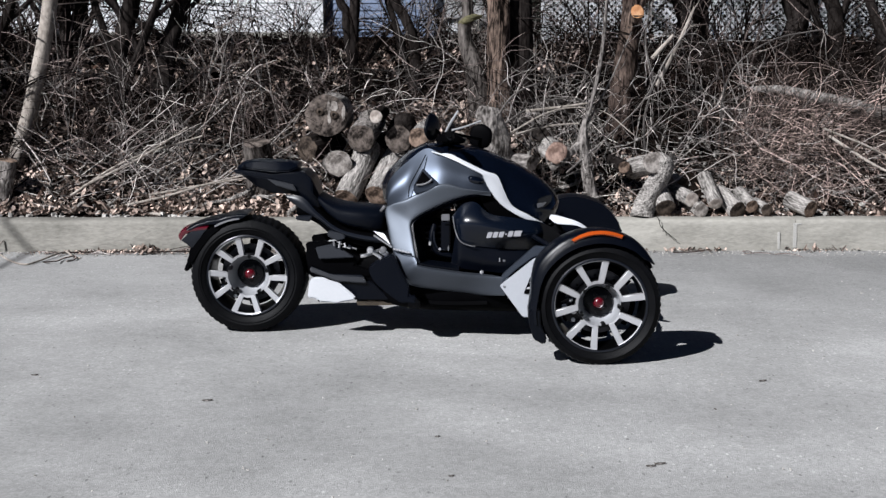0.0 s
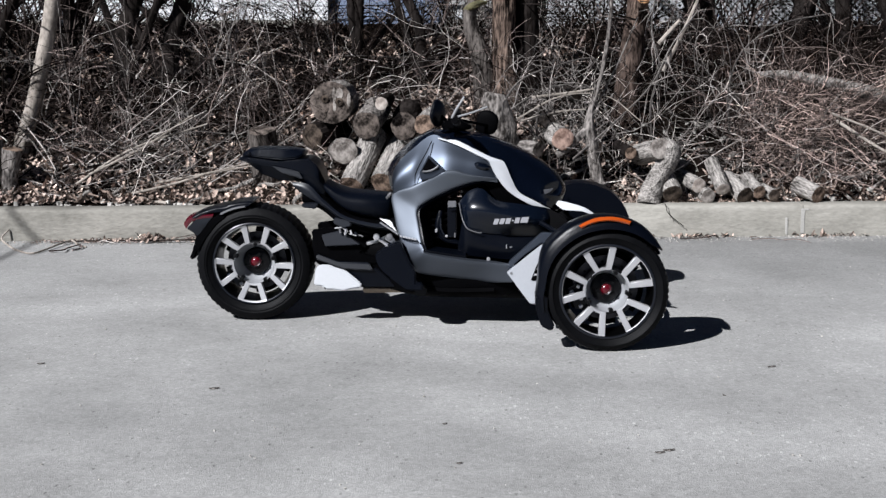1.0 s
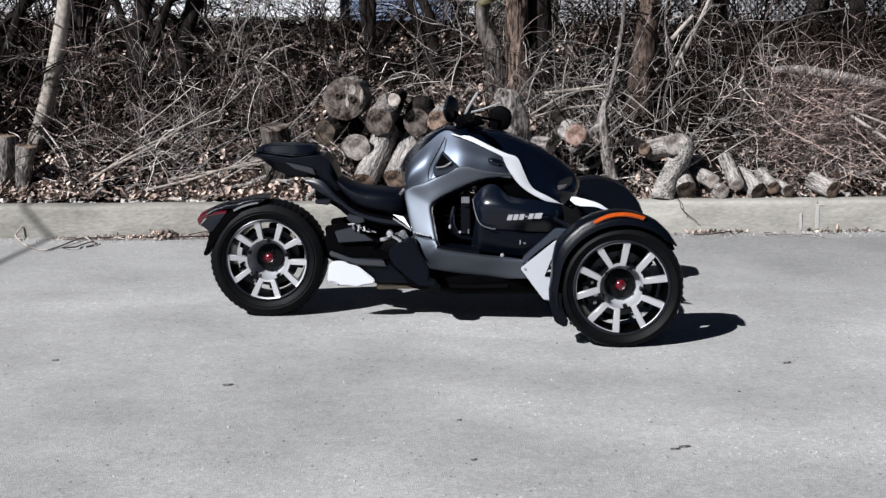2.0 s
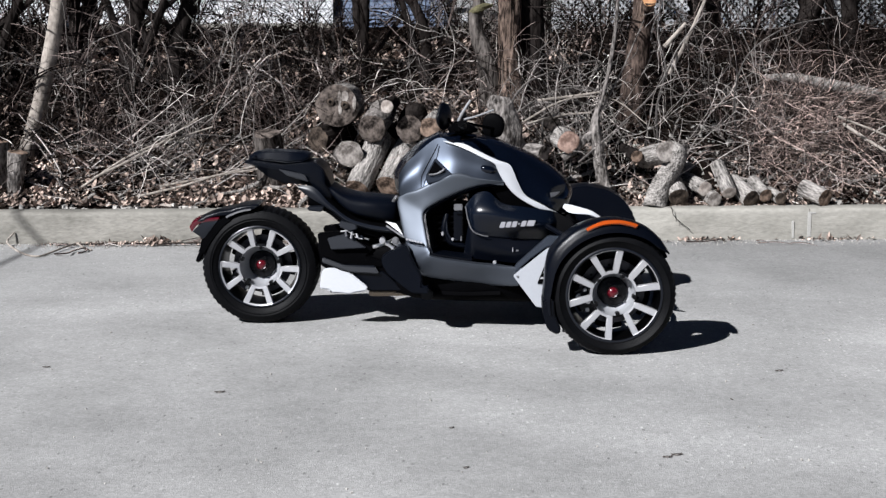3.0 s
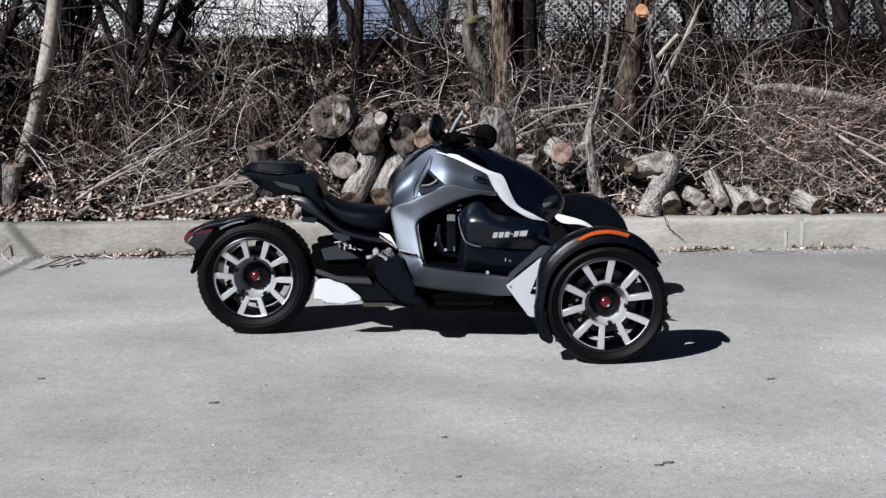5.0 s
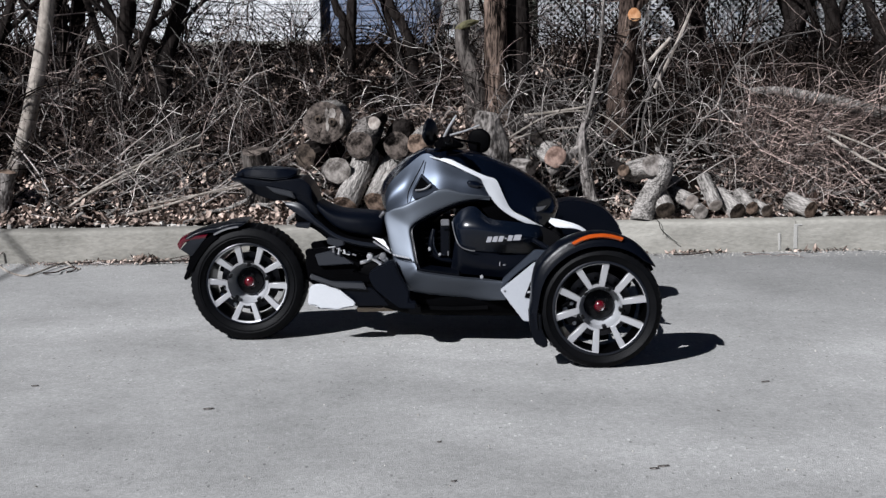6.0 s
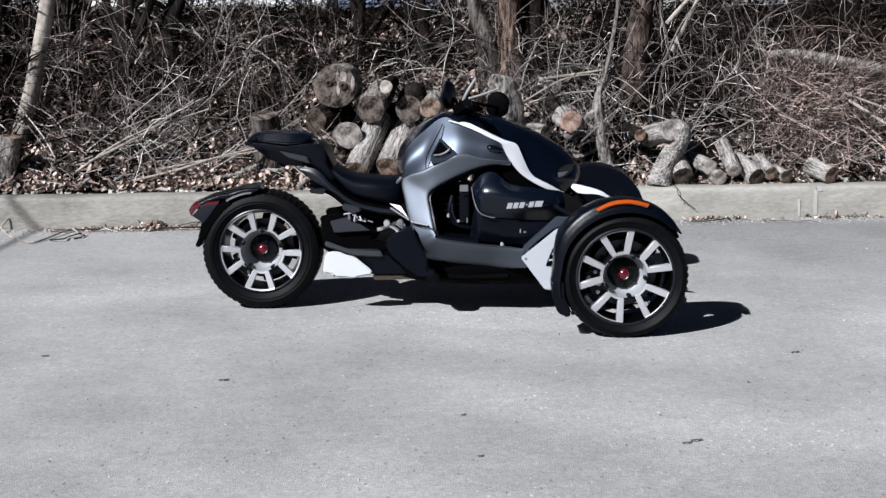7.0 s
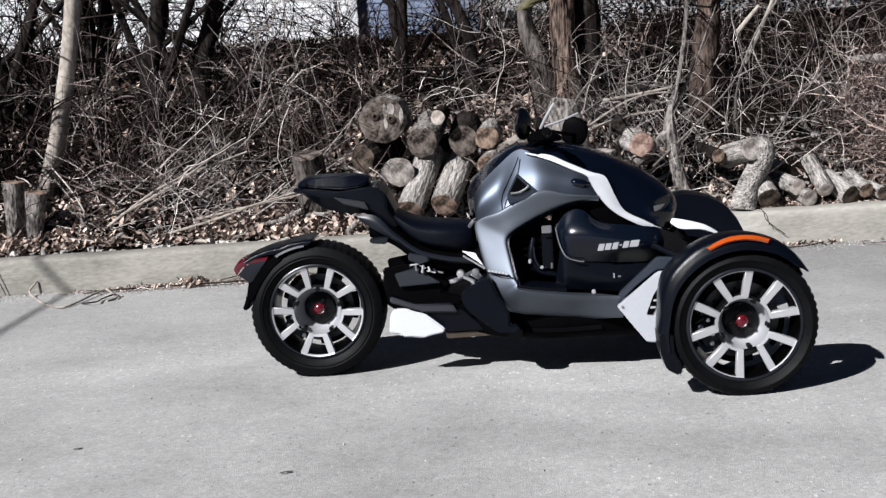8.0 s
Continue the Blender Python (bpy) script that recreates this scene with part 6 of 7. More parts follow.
    rim = [(-0.022, -0.284, 0.716), (-0.018, -0.284, 0.770), (0.010, -0.272, 0.828), (0.036, -0.240, 0.875), (0.058, -0.196, 0.918)]
    S("panel_gap", tube([tuple(Vector(q) + Vector((-0.002, -0.001, 0))) for q in rim], 0.0024, 6, 24), MATT_BLACK)
    S("cowl_liner", sheet([[(x, y + 0.02, z + 0.004) for x, y, z in lo[2:]], [(x - 0.05, y + 0.035, z - 0.05) for x, y, z in lo[2:]]], 30, 5, 0.004, (0, 1, 0)), MATT_BLACK)
    vent = plate([(0.045, 0.862), (0.128, 0.782), (0.07, 0.752), (0.006, 0.735), (-0.002, 0.775)], -0.302, 0.03, 0.004)
    S("vent_frame", vent, TANK_SHADE, "grey triangular vent surround")
    S("vent_opening", plate([(0.044, 0.848), (0.098, 0.792), (0.03, 0.772), (0.008, 0.782)], -0.306, 0.02, 0.002), MATT_BLACK)
    S("vent_lip", tube([(0.014, -0.309, 0.782), (0.05, -0.310, 0.785), (0.08, -0.310, 0.80), (0.09, -0.308, 0.812)], 0.005, 8, 12), CAST_METAL, "bright lip in the vent")

    blinker = loft([(0.262, 0.004, 0.832, 0.850), (0.285, 0.02, 0.818, 0.858), (0.325, 0.02, 0.812, 0.850), (0.347, 0.004, 0.822, 0.838)], 14, 2.2, 12)
    bmesh.ops.translate(blinker, verts=blinker.verts, vec=(-0.005, -0.262, -0.034))
    S("turn_signal", blinker, GLOSS_BLACK, "black side turn signal")

    # ---- side frame in the shape of a C
    out = [(0.378, -0.268, 0.744), (0.25, -0.287, 0.763), (0.13, -0.292, 0.786), (-0.04, -0.270, 0.708), (-0.138, -0.220, 0.662), (-0.128, -0.250, 0.56), (-0.108, -0.279, 0.473), (-0.080, -0.305, 0.37), (-0.022, -0.285, 0.287), (0.12, -0.235, 0.250), (0.29, -0.235, 0.224), (0.445, -0.345, 0.245)]
    inn = [(0.376, -0.264, 0.736), (0.255, -0.27, 0.724), (0.15, -0.27, 0.688), (0.03, -0.28, 0.63), (-0.012, -0.285, 0.588), (-0.002, -0.315, 0.51), (0.012, -0.350, 0.44), (0.022, -0.359, 0.417), (0.040, -0.365, 0.396), (0.22, -0.350, 0.366), (0.34, -0.34, 0.352), (0.455, -0.385, 0.342)]
    bulge = [0.003, 0.010, 0.014, 0.014, 0.010, 0.009, 0.010, 0.014, 0.022, 0.034, 0.032, 0.008]

    def frame_shell(part_out, part_inn, part_bulge, n):
        step = lambda u, g: [tuple(Vector(a).lerp(Vector(b), u) + Vector((0, -w * g, 0))) for a, b, w in zip(part_out, part_inn, part_bulge)]
        return sheet([part_out, step(0.09, 0.92), step(0.5, 1.0), step(0.91, 0.95), part_inn], n, 16, 0.02, (0, 1, 0))

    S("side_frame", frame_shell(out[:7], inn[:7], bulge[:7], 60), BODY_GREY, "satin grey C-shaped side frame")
    S("lower_frame", frame_shell(out[6:], inn[6:], bulge[6:], 50), LOWER_SHADE, "satin grey lower side frame, darkened as shade")
    lip = [Vector(p) + Vector((0.0, 0.0, 0.0)) for p in inn[:10]]
    S("frame_lining", sheet([[p + Vector((0, 0.004, 0)) for p in lip], [p + Vector((0.012 if 2 < k < 8 else 0.0, 0.05, -0.012 if k < 4 else 0.004)) for k, p in enumerate(lip)], [p + Vector((0.03 if 2 < k < 8 else 0.0, 0.11, -0.025 if k < 4 else 0.008)) for k, p in enumerate(lip)]], 50, 6, 0.01), SATIN_BLACK)
    for k in range(6):
        x = -0.098 + 0.014 * k
        S("decal_bar", plate([(x, 0.4745 - 0.16 * (x + 0.098)), (x + 0.010, 0.473 - 0.16 * (x + 0.098)), (x + 0.010, 0.466 - 0.16 * (x + 0.098)), (x, 0.4675 - 0.16 * (x + 0.098))], -0.330, 0.012, 0.0, -0.42, -0.098), DECAL)
    S("frame_seam", tube([(-0.125, -0.296, 0.473), (-0.06, -0.343, 0.456), (0.01, -0.367, 0.440)], 0.0018, 6, 12), MATT_BLACK)
    heel = [(-0.215, 0.390), (-0.179, 0.416), (-0.095, 0.452), (-0.065, 0.381), (-0.019, 0.295), (-0.020, 0.250), (0.014, 0.248), (0.013, 0.210), (-0.063, 0.214), (-0.119, 0.253), (-0.186, 0.310), (-0.213, 0.354)]
    S("heel_guard", plate(heel, -0.376, 0.05, 0.007, -0.04, 0.0, 0.10, 0.33), SATIN_BLACK, "black heel guard")
    S("belly_block", block(-0.03, 0.03, -0.30, -0.20, 0.165, 0.215, 0.008), SATIN_BLACK)
    S("running_board", sheet([[(0.02, -0.26, 0.206), (0.18, -0.27, 0.200), (0.36, -0.30, 0.21)], [(0.02, -0.20, 0.195), (0.18, -0.20, 0.190), (0.36, -0.22, 0.195)]], 16, 5, 0.018, (0, 0, -1)), MATT_BLACK)

    # ---- engine bay
    P("engine", block(-0.06, 0.34, -0.17, 0.17, 0.20, 0.60, 0.03), MATT_BLACK, "black engine block")
    P("belly_pan", loft([(-0.16, 0.17, 0.16, 0.34), (0.0, 0.25, 0.135, 0.36), (0.35, 0.28, 0.13, 0.36), (0.60, 0.26, 0.13, 0.40), (0.72, 0.10, 0.2, 0.42)], 20, 4.0, 24), MATT_BLACK, "black belly pan")
    P("radiator_core", block(0.36, 0.62, -0.2, 0.2, 0.34, 0.62, 0.02), MATT_BLACK)
    for k in range(5):
        S("cooling_fin", block(0.05, 0.16, -0.225, -0.16, 0.44 + 0.03 * k, 0.452 + 0.03 * k, 0.003), MATT_BLACK)
    S("frame_upright", block(0.132, 0.178, -0.25, -0.20, 0.45, 0.600, 0.006), SATIN_BLACK, "black bracket beside the engine")
    S("bay_plate", block(0.134, 0.176, -0.255, -0.235, 0.600, 0.632, 0.003), CAST_METAL, "pale metal plate in the engine bay")
    S("bay_clip", block(0.120, 0.134, -0.262, -0.25, 0.452, 0.466, 0.003), ALUMINIUM)
    S("bay_clip", block(0.165, 0.172, -0.262, -0.25, 0.45, 0.475, 0.002), CAST_METAL)
    S("frame_upright", block(0.150, 0.182, -0.253, -0.20, 0.575, 0.585, 0.003), MATT_BLACK)
    S("hose", tube([(0.10, -0.225, 0.58), (0.085, -0.24, 0.50), (0.12, -0.24, 0.44), (0.19, -0.23, 0.42)], 0.014, 10, 18), SATIN_BLACK)
    S("coolant_pipe", tube([(0.098, -0.245, 0.545), (0.100, -0.248, 0.50), (0.118, -0.25, 0.462), (0.15, -0.25, 0.455)], [0.004, 0.005, 0.005, 0.004], 8, 14), SLATE)
    S("bay_clip", block(0.072, 0.084, -0.27, -0.255, 0.478, 0.498, 0.003), ALUMINIUM)
    S("frame_bolt", turned_at((0.332, -0.335, 0.358), 0.009, 0.02), ALUMINIUM, "bright bolt on the frame")
    tp = [(0.192, -0.27, 0.632), (0.240, -0.27, 0.684), (0.302, -0.275, 0.694), (0.372, -0.29, 0.640), (0.48, -0.29, 0.622), (0.58, -0.27, 0.606), (0.645, -0.22, 0.585)]
    md = [(0.20, -0.285, 0.585), (0.235, -0.335, 0.60), (0.30, -0.355, 0.60), (0.38, -0.362, 0.585), (0.48, -0.355, 0.565), (0.59, -0.325, 0.55), (0.655, -0.255, 0.53)]
    bt = [(0.205, -0.285, 0.54), (0.228, -0.30, 0.505), (0.27, -0.305, 0.488), (0.36, -0.305, 0.478), (0.47, -0.30, 0.468), (0.58, -0.285, 0.465), (0.64, -0.25, 0.47)]
    S("airbox_cover", sheet([tp, md, bt], 44, 16, 0.012, (0, 1, 0)), NAVY_GLOSS, "gloss black side cover with a silver badge")
    S("cover_edge", tube([(0.19, -0.292, 0.628), (0.203, -0.300, 0.56), (0.228, -0.312, 0.507), (0.275, -0.318, 0.487), (0.30, -0.318, 0.484)], 0.0028, 6, 24), CAST_METAL)
    bt2 = [(x * 1.0, y + 0.01, z) for x, y, z in bt]
    S("lower_cover", sheet([bt2, [(0.19, -0.26, 0.45), (0.22, -0.29, 0.43), (0.27, -0.30, 0.42), (0.36, -0.31, 0.41), (0.45, -0.315, 0.405), (0.53, -0.31, 0.41), (0.60, -0.29, 0.43)], [(0.18, -0.25, 0.38), (0.22, -0.27, 0.37), (0.27, -0.28, 0.362), (0.36, -0.29, 0.355), (0.43, -0.30, 0.35), (0.47, -0.31, 0.36), (0.55, -0.3, 0.39)]], 36, 12, 0.01, (0, 1, 0)), SATIN_BLACK, "black lower side cover")
    # badge and small script as plain slanted bars
    x = 0.353
    for w, h0, h1 in ((0.023, 0, 1), (0.023, 0, 1), (0.023, 0, 1), (0.010, 0.4, 0.62), (0.023, 0, 1), (0.036, 0, 1)):
        z0, h = 0.532 + 0.05 * (x - 0.353), 0.027
        S("badge_bar", plate([(x + h0 * 0.009, z0 + h0 * h), (x + w + h0 * 0.009, z0 + h0 * h), (x + w + h1 * 0.009, z0 + h1 * h), (x + h1 * 0.009, z0 + h1 * h)], -0.366 + 0.12 * max(0, x - 0.40), 0.012, 0.0012), DECAL, "silver badge bar")
        x += w + 0.0055
    for k in range(7):
        x = 0.417 + 0.018 * k
        S("script_bar", plate([(x, 0.409), (x + (0.004 if k == 0 else 0.012), 0.409), (x + (0.004 if k == 0 else 0.012), 0.417 if k else 0.427), (x, 0.417 if k else 0.427)], -0.324 + 0.05 * k / 7, 0.01, 0.0), DECAL if k == 0 else CAST_METAL)

    # ---- nose lamps, front trim
    S("headlamp", plate([(0.606, 0.700), (0.640, 0.716), (0.680, 0.722), (0.676, 0.690), (0.645, 0.664), (0.606, 0.656)], -0.232, 0.03, 0.004, 0.45, 0.60), LAMP_GLASS, "dark recessed headlamp")
    # angular grey plate stands in for the glint on the headlamp
    S("lamp_reflector", plate([(0.602, 0.684), (0.652, 0.688), (0.634, 0.670), (0.606, 0.661)], -0.238, 0.012, 0.002, 0.40, 0.60), CAST_METAL, "grey plate shaped as the headlamp's glint")
    white = [(0.419, 0.303), (0.475, 0.351), (0.569, 0.433), (0.585, 0.446), (0.664, 0.450), (0.636, 0.40), (0.600, 0.263), (0.606, 0.205), (0.596, 0.153), (0.530, 0.156), (0.474, 0.229)]
    S("front_panel", plate(white, -0.395, 0.022, 0.004, -0.28, 0.42), SILVER_PAINT, "silver white lower front panel")
    grey = [(0.43, 0.355), (0.585, 0.503), (0.68, 0.498), (0.672, 0.459), (0.58, 0.449), (0.50, 0.385), (0.425, 0.312)]
    S("front_brace", plate(grey, -0.385, 0.03, 0.005, -0.22, 0.42), TANK_SHADE, "dark satin grey front brace")
    S("panel_slot", plate([(0.533, 0.272), (0.556, 0.271), (0.580, 0.318), (0.626, 0.418), (0.604, 0.414), (0.562, 0.350)], -0.402, 0.012, 0.002, -0.28, 0.42), MATT_BLACK, "black slot in the panel")
    for x, z, w in ((0.545, 0.296, 0.022), (0.559, 0.326, 0.024), (0.576, 0.356, 0.026), (0.592, 0.386, 0.024)):
        S("slot_bridge", plate([(x, z), (x + w, z + 0.002), (x + w + 0.004, z + 0.011), (x + 0.005, z + 0.009)], -0.405, 0.012, 0.001, -0.28, 0.42), ALUMINIUM)
    for x, z in ((0.44, 0.302), (0.575, 0.172)):
        S("panel_screw", plate([(x + 0.006 * math.cos(g), z + 0.006 * math.sin(g)) for g in (2 * math.pi * k / 8 for k in range(8))], -0.40, 0.01, 0.001, -0.28, 0.42), CAST_METAL)

    # ---- front suspension
    for z0, z1, x in ((0.46, 0.36, 0.76), (0.46, 0.36, 0.90), (0.30, 0.20, 0.76), (0.30, 0.20, 0.92)):
        S("wishbone", tube([(x - 0.04, -0.14, z0), (x, -0.36, (z0 + z1) / 2), (0.86, -0.60, z1)], 0.013, 8, 12), MATT_BLACK)
    S("shock_absorber", tube([(0.70, -0.22, 0.56), (0.80, -0.52, 0.30)], 0.03, 12, 8), MATT_BLACK)
    for k in range(8):
        u = 0.15 + 0.09 * k
        a = Vector((0.70, -0.22, 0.56)).lerp(Vector((0.80, -0.52, 0.30)), u)
        ring = turned([(0.034, -0.006), (0.042, 0), (0.034, 0.006)], 16)
        bmesh.ops.transform(ring, matrix=Matrix.Translation(a) @ Vector((0.1, -0.3, -0.26)).to_track_quat("Y", "Z").to_matrix().to_4x4(), verts=ring.verts)
        S("coil", ring, MATT_BLACK)
    S("fender_stay", tube([(0.55, -0.28, 0.55), (0.66, -0.42, 0.50), (0.76, -0.58, 0.45)], 0.012, 8, 14), SATIN_BLACK)
    S("cowl_wing", sheet([[(0.60, -0.23, 0.60), (0.68, -0.30, 0.57), (0.76, -0.40, 0.50)], [(0.58, -0.25, 0.53), (0.66, -0.33, 0.49), (0.72, -0.42, 0.45)]], 14, 6, 0.02, (0, 1, 0)), MATT_BLACK)
    P("wing_stripe", sheet([[(0.671, -0.275, 0.636), (0.712, -0.295, 0.630), (0.793, -0.325, 0.609), (0.845, -0.335, 0.577)], [(0.663, -0.29, 0.628), (0.705, -0.315, 0.612), (0.785, -0.34, 0.602), (0.842, -0.343, 0.575)], [(0.660, -0.29, 0.618), (0.697, -0.315, 0.596), (0.778, -0.34, 0.592), (0.835, -0.343, 0.572)]], 20, 7, 0.012, (0, 1, 0)), WHITE_PAINT, "white wing panel")
    P("front_crossmember", block(0.66, 0.95, -0.16, 0.16, 0.20, 0.46, 0.03), MATT_BLACK)

    # ---- front fenders
    cc = (FX, FZ)
    fen = [arc_points(cc, [0.296, 0.292, 0.290, 0.290, 0.291, 0.285, 0.300], 48, 197, -0.766, 13), arc_points(cc, [0.304, 0.314, 0.316, 0.317, 0.314, 0.300, 0.310], 43, 197, -0.757, 13),
           arc_points(cc, [0.311, 0.334, 0.344, 0.347, 0.343, 0.315, 0.322], 38, 198, -0.735, 13), arc_points(cc, [0.313, 0.338, 0.350, 0.354, 0.352, 0.320, 0.330], 37, 198, -0.67, 13), arc_points(cc, [0.306, 0.33, 0.34, 0.345, 0.345, 0.315, 0.325], 37, 198, -0.59, 13)]
    S("front_fender", sheet(fen, 60, 20, 0.006, (0, 0, -1)), SATIN_BLACK, "black front fender")
    S("fender_liner", sheet([arc_points(cc, [0.298, 0.328, 0.338, 0.343, 0.343, 0.298, 0.322], 30, 206, -0.588, 13), arc_points(cc, 0.24, 30, 200, -0.575, 13), arc_points(cc, 0.14, 30, 195, -0.57, 13)], 40, 8, 0.006, (0, 1, 0)), SATIN_BLACK, "black fender liner")
    P("fender_marker", sheet([arc_points(cc, [0.330, 0.333, 0.332, 0.326], 74, 113, -0.767, 9), arc_points(cc, [0.340, 0.346, 0.346, 0.334], 73, 114, -0.752, 9)], 24, 5, 0.008, (0, 0, -1)), AMBER_LENS, "amber fender marker lamp")
    P("fender_marker", sheet([arc_points(cc, [0.314, 0.318, 0.317, 0.312], 74, 113, 0.770, 9), arc_points(cc, [0.324, 0.328, 0.327, 0.320], 73, 114, 0.760, 9)], 24, 5, 0.008, (0, 0, -1)), AMBER_LENS, "amber fender marker lamp")
    S("mud_flap", plate([(0.541, 0.262), (0.594, 0.262), (0.597, 0.19), (0.628, 0.120), (0.612, 0.098), (0.566, 0.122), (0.546, 0.18)], -0.757, 0.15, 0.006), SATIN_BLACK, "black mud flap")

    # ---- seat and tail
    P("rider_seat", loft([(-0.515, 0.06, 0.69, 0.715), (-0.49, 0.115, 0.665, 0.712), (-0.43, 0.145, 0.60, 0.682), (-0.36, 0.155, 0.55, 0.660), (-0.25, 0.155, 0.52, 0.650), (-0.17, 0.13, 0.505, 0.642), (-0.145, 0.10, 0.51, 0.63)], 24, 3.0, 36), SEAT_VINYL, "black vinyl rider seat")
    P("passenger_pad", prism([(-0.905, [(0, 0.848), (0.03, 0.846), (0.045, 0.838), (0.03, 0.830), (0, 0.828)]), (-0.872, [(0, 0.872), (0.06, 0.868), (0.090, 0.846), (0.07, 0.832), (0, 0.830)]),
                             (-0.815, [(0, 0.882), (0.082, 0.876), (0.113, 0.838), (0.095, 0.830), (0, 0.828)]), (-0.70, [(0, 0.882), (0.088, 0.874), (0.121, 0.826), (0.10, 0.814), (0, 0.812)]),
                             (-0.625, [(0, 0.872), (0.086, 0.865), (0.119, 0.832), (0.10, 0.818), (0, 0.812)]), (-0.588, [(0, 0.862), (0.075, 0.857), (0.095, 0.850), (0.09, 0.838), (0, 0.832)])], 0.007), SEAT_VINYL, "black vinyl passenger pad")
    bolt = turned([(0.0005, -0.008), (0.009, -0.006), (0.010, 0.006), (0.0005, 0.006)], 12)
    bmesh.ops.translate(bolt, verts=bolt.verts, vec=(-0.862, -0.090, 0.851))
    S("pad_bolt", bolt, SATIN_BLACK)
    part("tail_section", prism([(-0.928, [(0, 0.826), (0.02, 0.824), (0.03, 0.818), (0.02, 0.812), (0, 0.811)]), (-0.875, [(0, 0.836), (0.084, 0.832), (0.086, 0.815), (0.06, 0.802), (0, 0.80)]),
                                (-0.80, [(0, 0.832), (0.111, 0.826), (0.113, 0.80), (0.075, 0.746), (0, 0.744)]), (-0.72, [(0, 0.82), (0.113, 0.812), (0.118, 0.790), (0.08, 0.716), (0, 0.714)]),
                                (-0.61, [(0, 0.83), (0.122, 0.824), (0.128, 0.765), (0.10, 0.712), (0, 0.71)]), (-0.555, [(0, 0.832), (0.127, 0.826), (0.135, 0.752), (0.12, 0.680), (0, 0.67)]),
                                (-0.515, [(0, 0.80), (0.127, 0.79), (0.135, 0.718), (0.12, 0.655), (0, 0.64)]), (-0.482, [(0, 0.72), (0.09, 0.71), (0.12, 0.68), (0.11, 0.64), (0, 0.63)])], 0.005), SATIN_BLACK, bike, "black faceted tail section", degrees=20)
    S("tail_fin", plate([(-0.742, 0.791), (-0.612, 0.768), (-0.590, 0.728), (-0.612, 0.735), (-0.694, 0.758)], -0.134, 0.02, 0.004, 0.0, -0.66, 0.30, 0.75), SLATE, "slate grey tail fin")
    uu = [(-0.65, -0.12, 0.715), (-0.56, -0.14, 0.70), (-0.48, -0.155, 0.622), (-0.38, -0.168, 0.548), (-0.25, -0.17, 0.512), (-0.14, -0.165, 0.502)]
    ll = [(-0.63, -0.12, 0.68), (-0.575, -0.14, 0.645), (-0.475, -0.155, 0.585), (-0.39, -0.165, 0.525), (-0.26, -0.168, 0.486), (-0.14, -0.165, 0.472)]
    S("seat_rail", sheet([uu, [tuple((Vector(a) + Vector(b)) / 2 + Vector((0, -0.012, 0))) for a, b in zip(uu, ll)], ll], 36, 6, 0.02, (0, 1, 0)), SLATE, "slate grey seat rail")
    P("seat_base", loft([(-0.60, 0.10, 0.60, 0.68), (-0.50, 0.13, 0.56, 0.66), (-0.38, 0.14, 0.47, 0.56), (-0.20, 0.14, 0.42, 0.53), (-0.08, 0.14, 0.42, 0.56)], 18, 3.5, 24), MATT_BLACK)
    S("passenger_peg", plate([(-0.595, 0.606), (-0.512, 0.610), (-0.525, 0.582), (-0.592, 0.590)], -0.17, 0.06, 0.004), SLATE)
    S("passenger_peg", plate([(-0.433, 0.538), (-0.352, 0.523), (-0.346, 0.498), (-0.383, 0.488), (-0.437, 0.511)], -0.185, 0.06, 0.005, 0, 0, 0.3, 0.51), SLATE)
    S("seat_strap", tube([(-0.165, -0.19, 0.64), (-0.155, -0.205, 0.655), (-0.143, -0.212, 0.668)], 0.009, 8, 8), CAST_METAL)

    # ---- rear arm
    S("rear_arm", plate([(-0.551, 0.469), (-0.455, 0.482), (-0.315, 0.427), (-0.264, 0.395), (-0.302, 0.361), (-0.203, 0.332), (-0.232, 0.298), (-0.43, 0.313), (-0.529, 0.357)], -0.152, 0.06, 0.006), MATT_BLACK, "black rear arm")
    S("arm_cover", plate([(-0.500, 0.450), (-0.408, 0.471), (-0.304, 0.404), (-0.479, 0.394)], -0.162, 0.05, 0.004, -0.05, -0.4, 0.26, 0.47), SLATE, "slate grey arm cover")
    P("rear_tunnel", loft([(-0.56, 0.06, 0.30, 0.42), (-0.5, 0.11, 0.27, 0.43), (-0.3, 0.14, 0.22, 0.42), (-0.05, 0.16, 0.20, 0.44)], 18, 4.0, 16), MATT_BLACK)
    S("lower_arm", plate([(-0.406, 0.279), (-0.22, 0.281), (-0.12, 0.186), (-0.304, 0.187), (-0.345, 0.222)], -0.176, 0.06, 0.005), SATIN_BLACK, "black lower arm")
    S("lower_arm_rail", plate([(-0.525, 0.353), (-0.419, 0.315), (-0.261, 0.310), (-0.240, 0.275), (-0.384, 0.283), (-0.527, 0.329)], -0.196, 0.06, 0.005, 0, 0, 0.45, 0.28), SLATE, "slate grey rail of the lower arm")
    S("arm_shield", plate([(-0.528, 0.268), (-0.521, 0.298), (-0.500, 0.309), (-0.452, 0.308), (-0.432, 0.296), (-0.378, 0.281), (-0.300, 0.218), (-0.294, 0.207), (-0.304, 0.195), (-0.360, 0.186), (-0.385, 0.177), (-0.437, 0.185), (-0.476, 0.185), (-0.492, 0.200), (-0.535, 0.207)], -0.222, 0.02, 0.006, 0.0, -0.4, 0.05, 0.24), WHITE_PAINT, "white arm shield with two bolts")
    for x, z in ((-0.312, 0.208), (-0.478, 0.192)):
        S("shield_bolt", plate([(x + 0.006 * math.cos(g), z + 0.006 * math.sin(g)) for g in (2 * math.pi * k / 8 for k in range(8))], -0.221, 0.01, 0.001), MATT_BLACK)
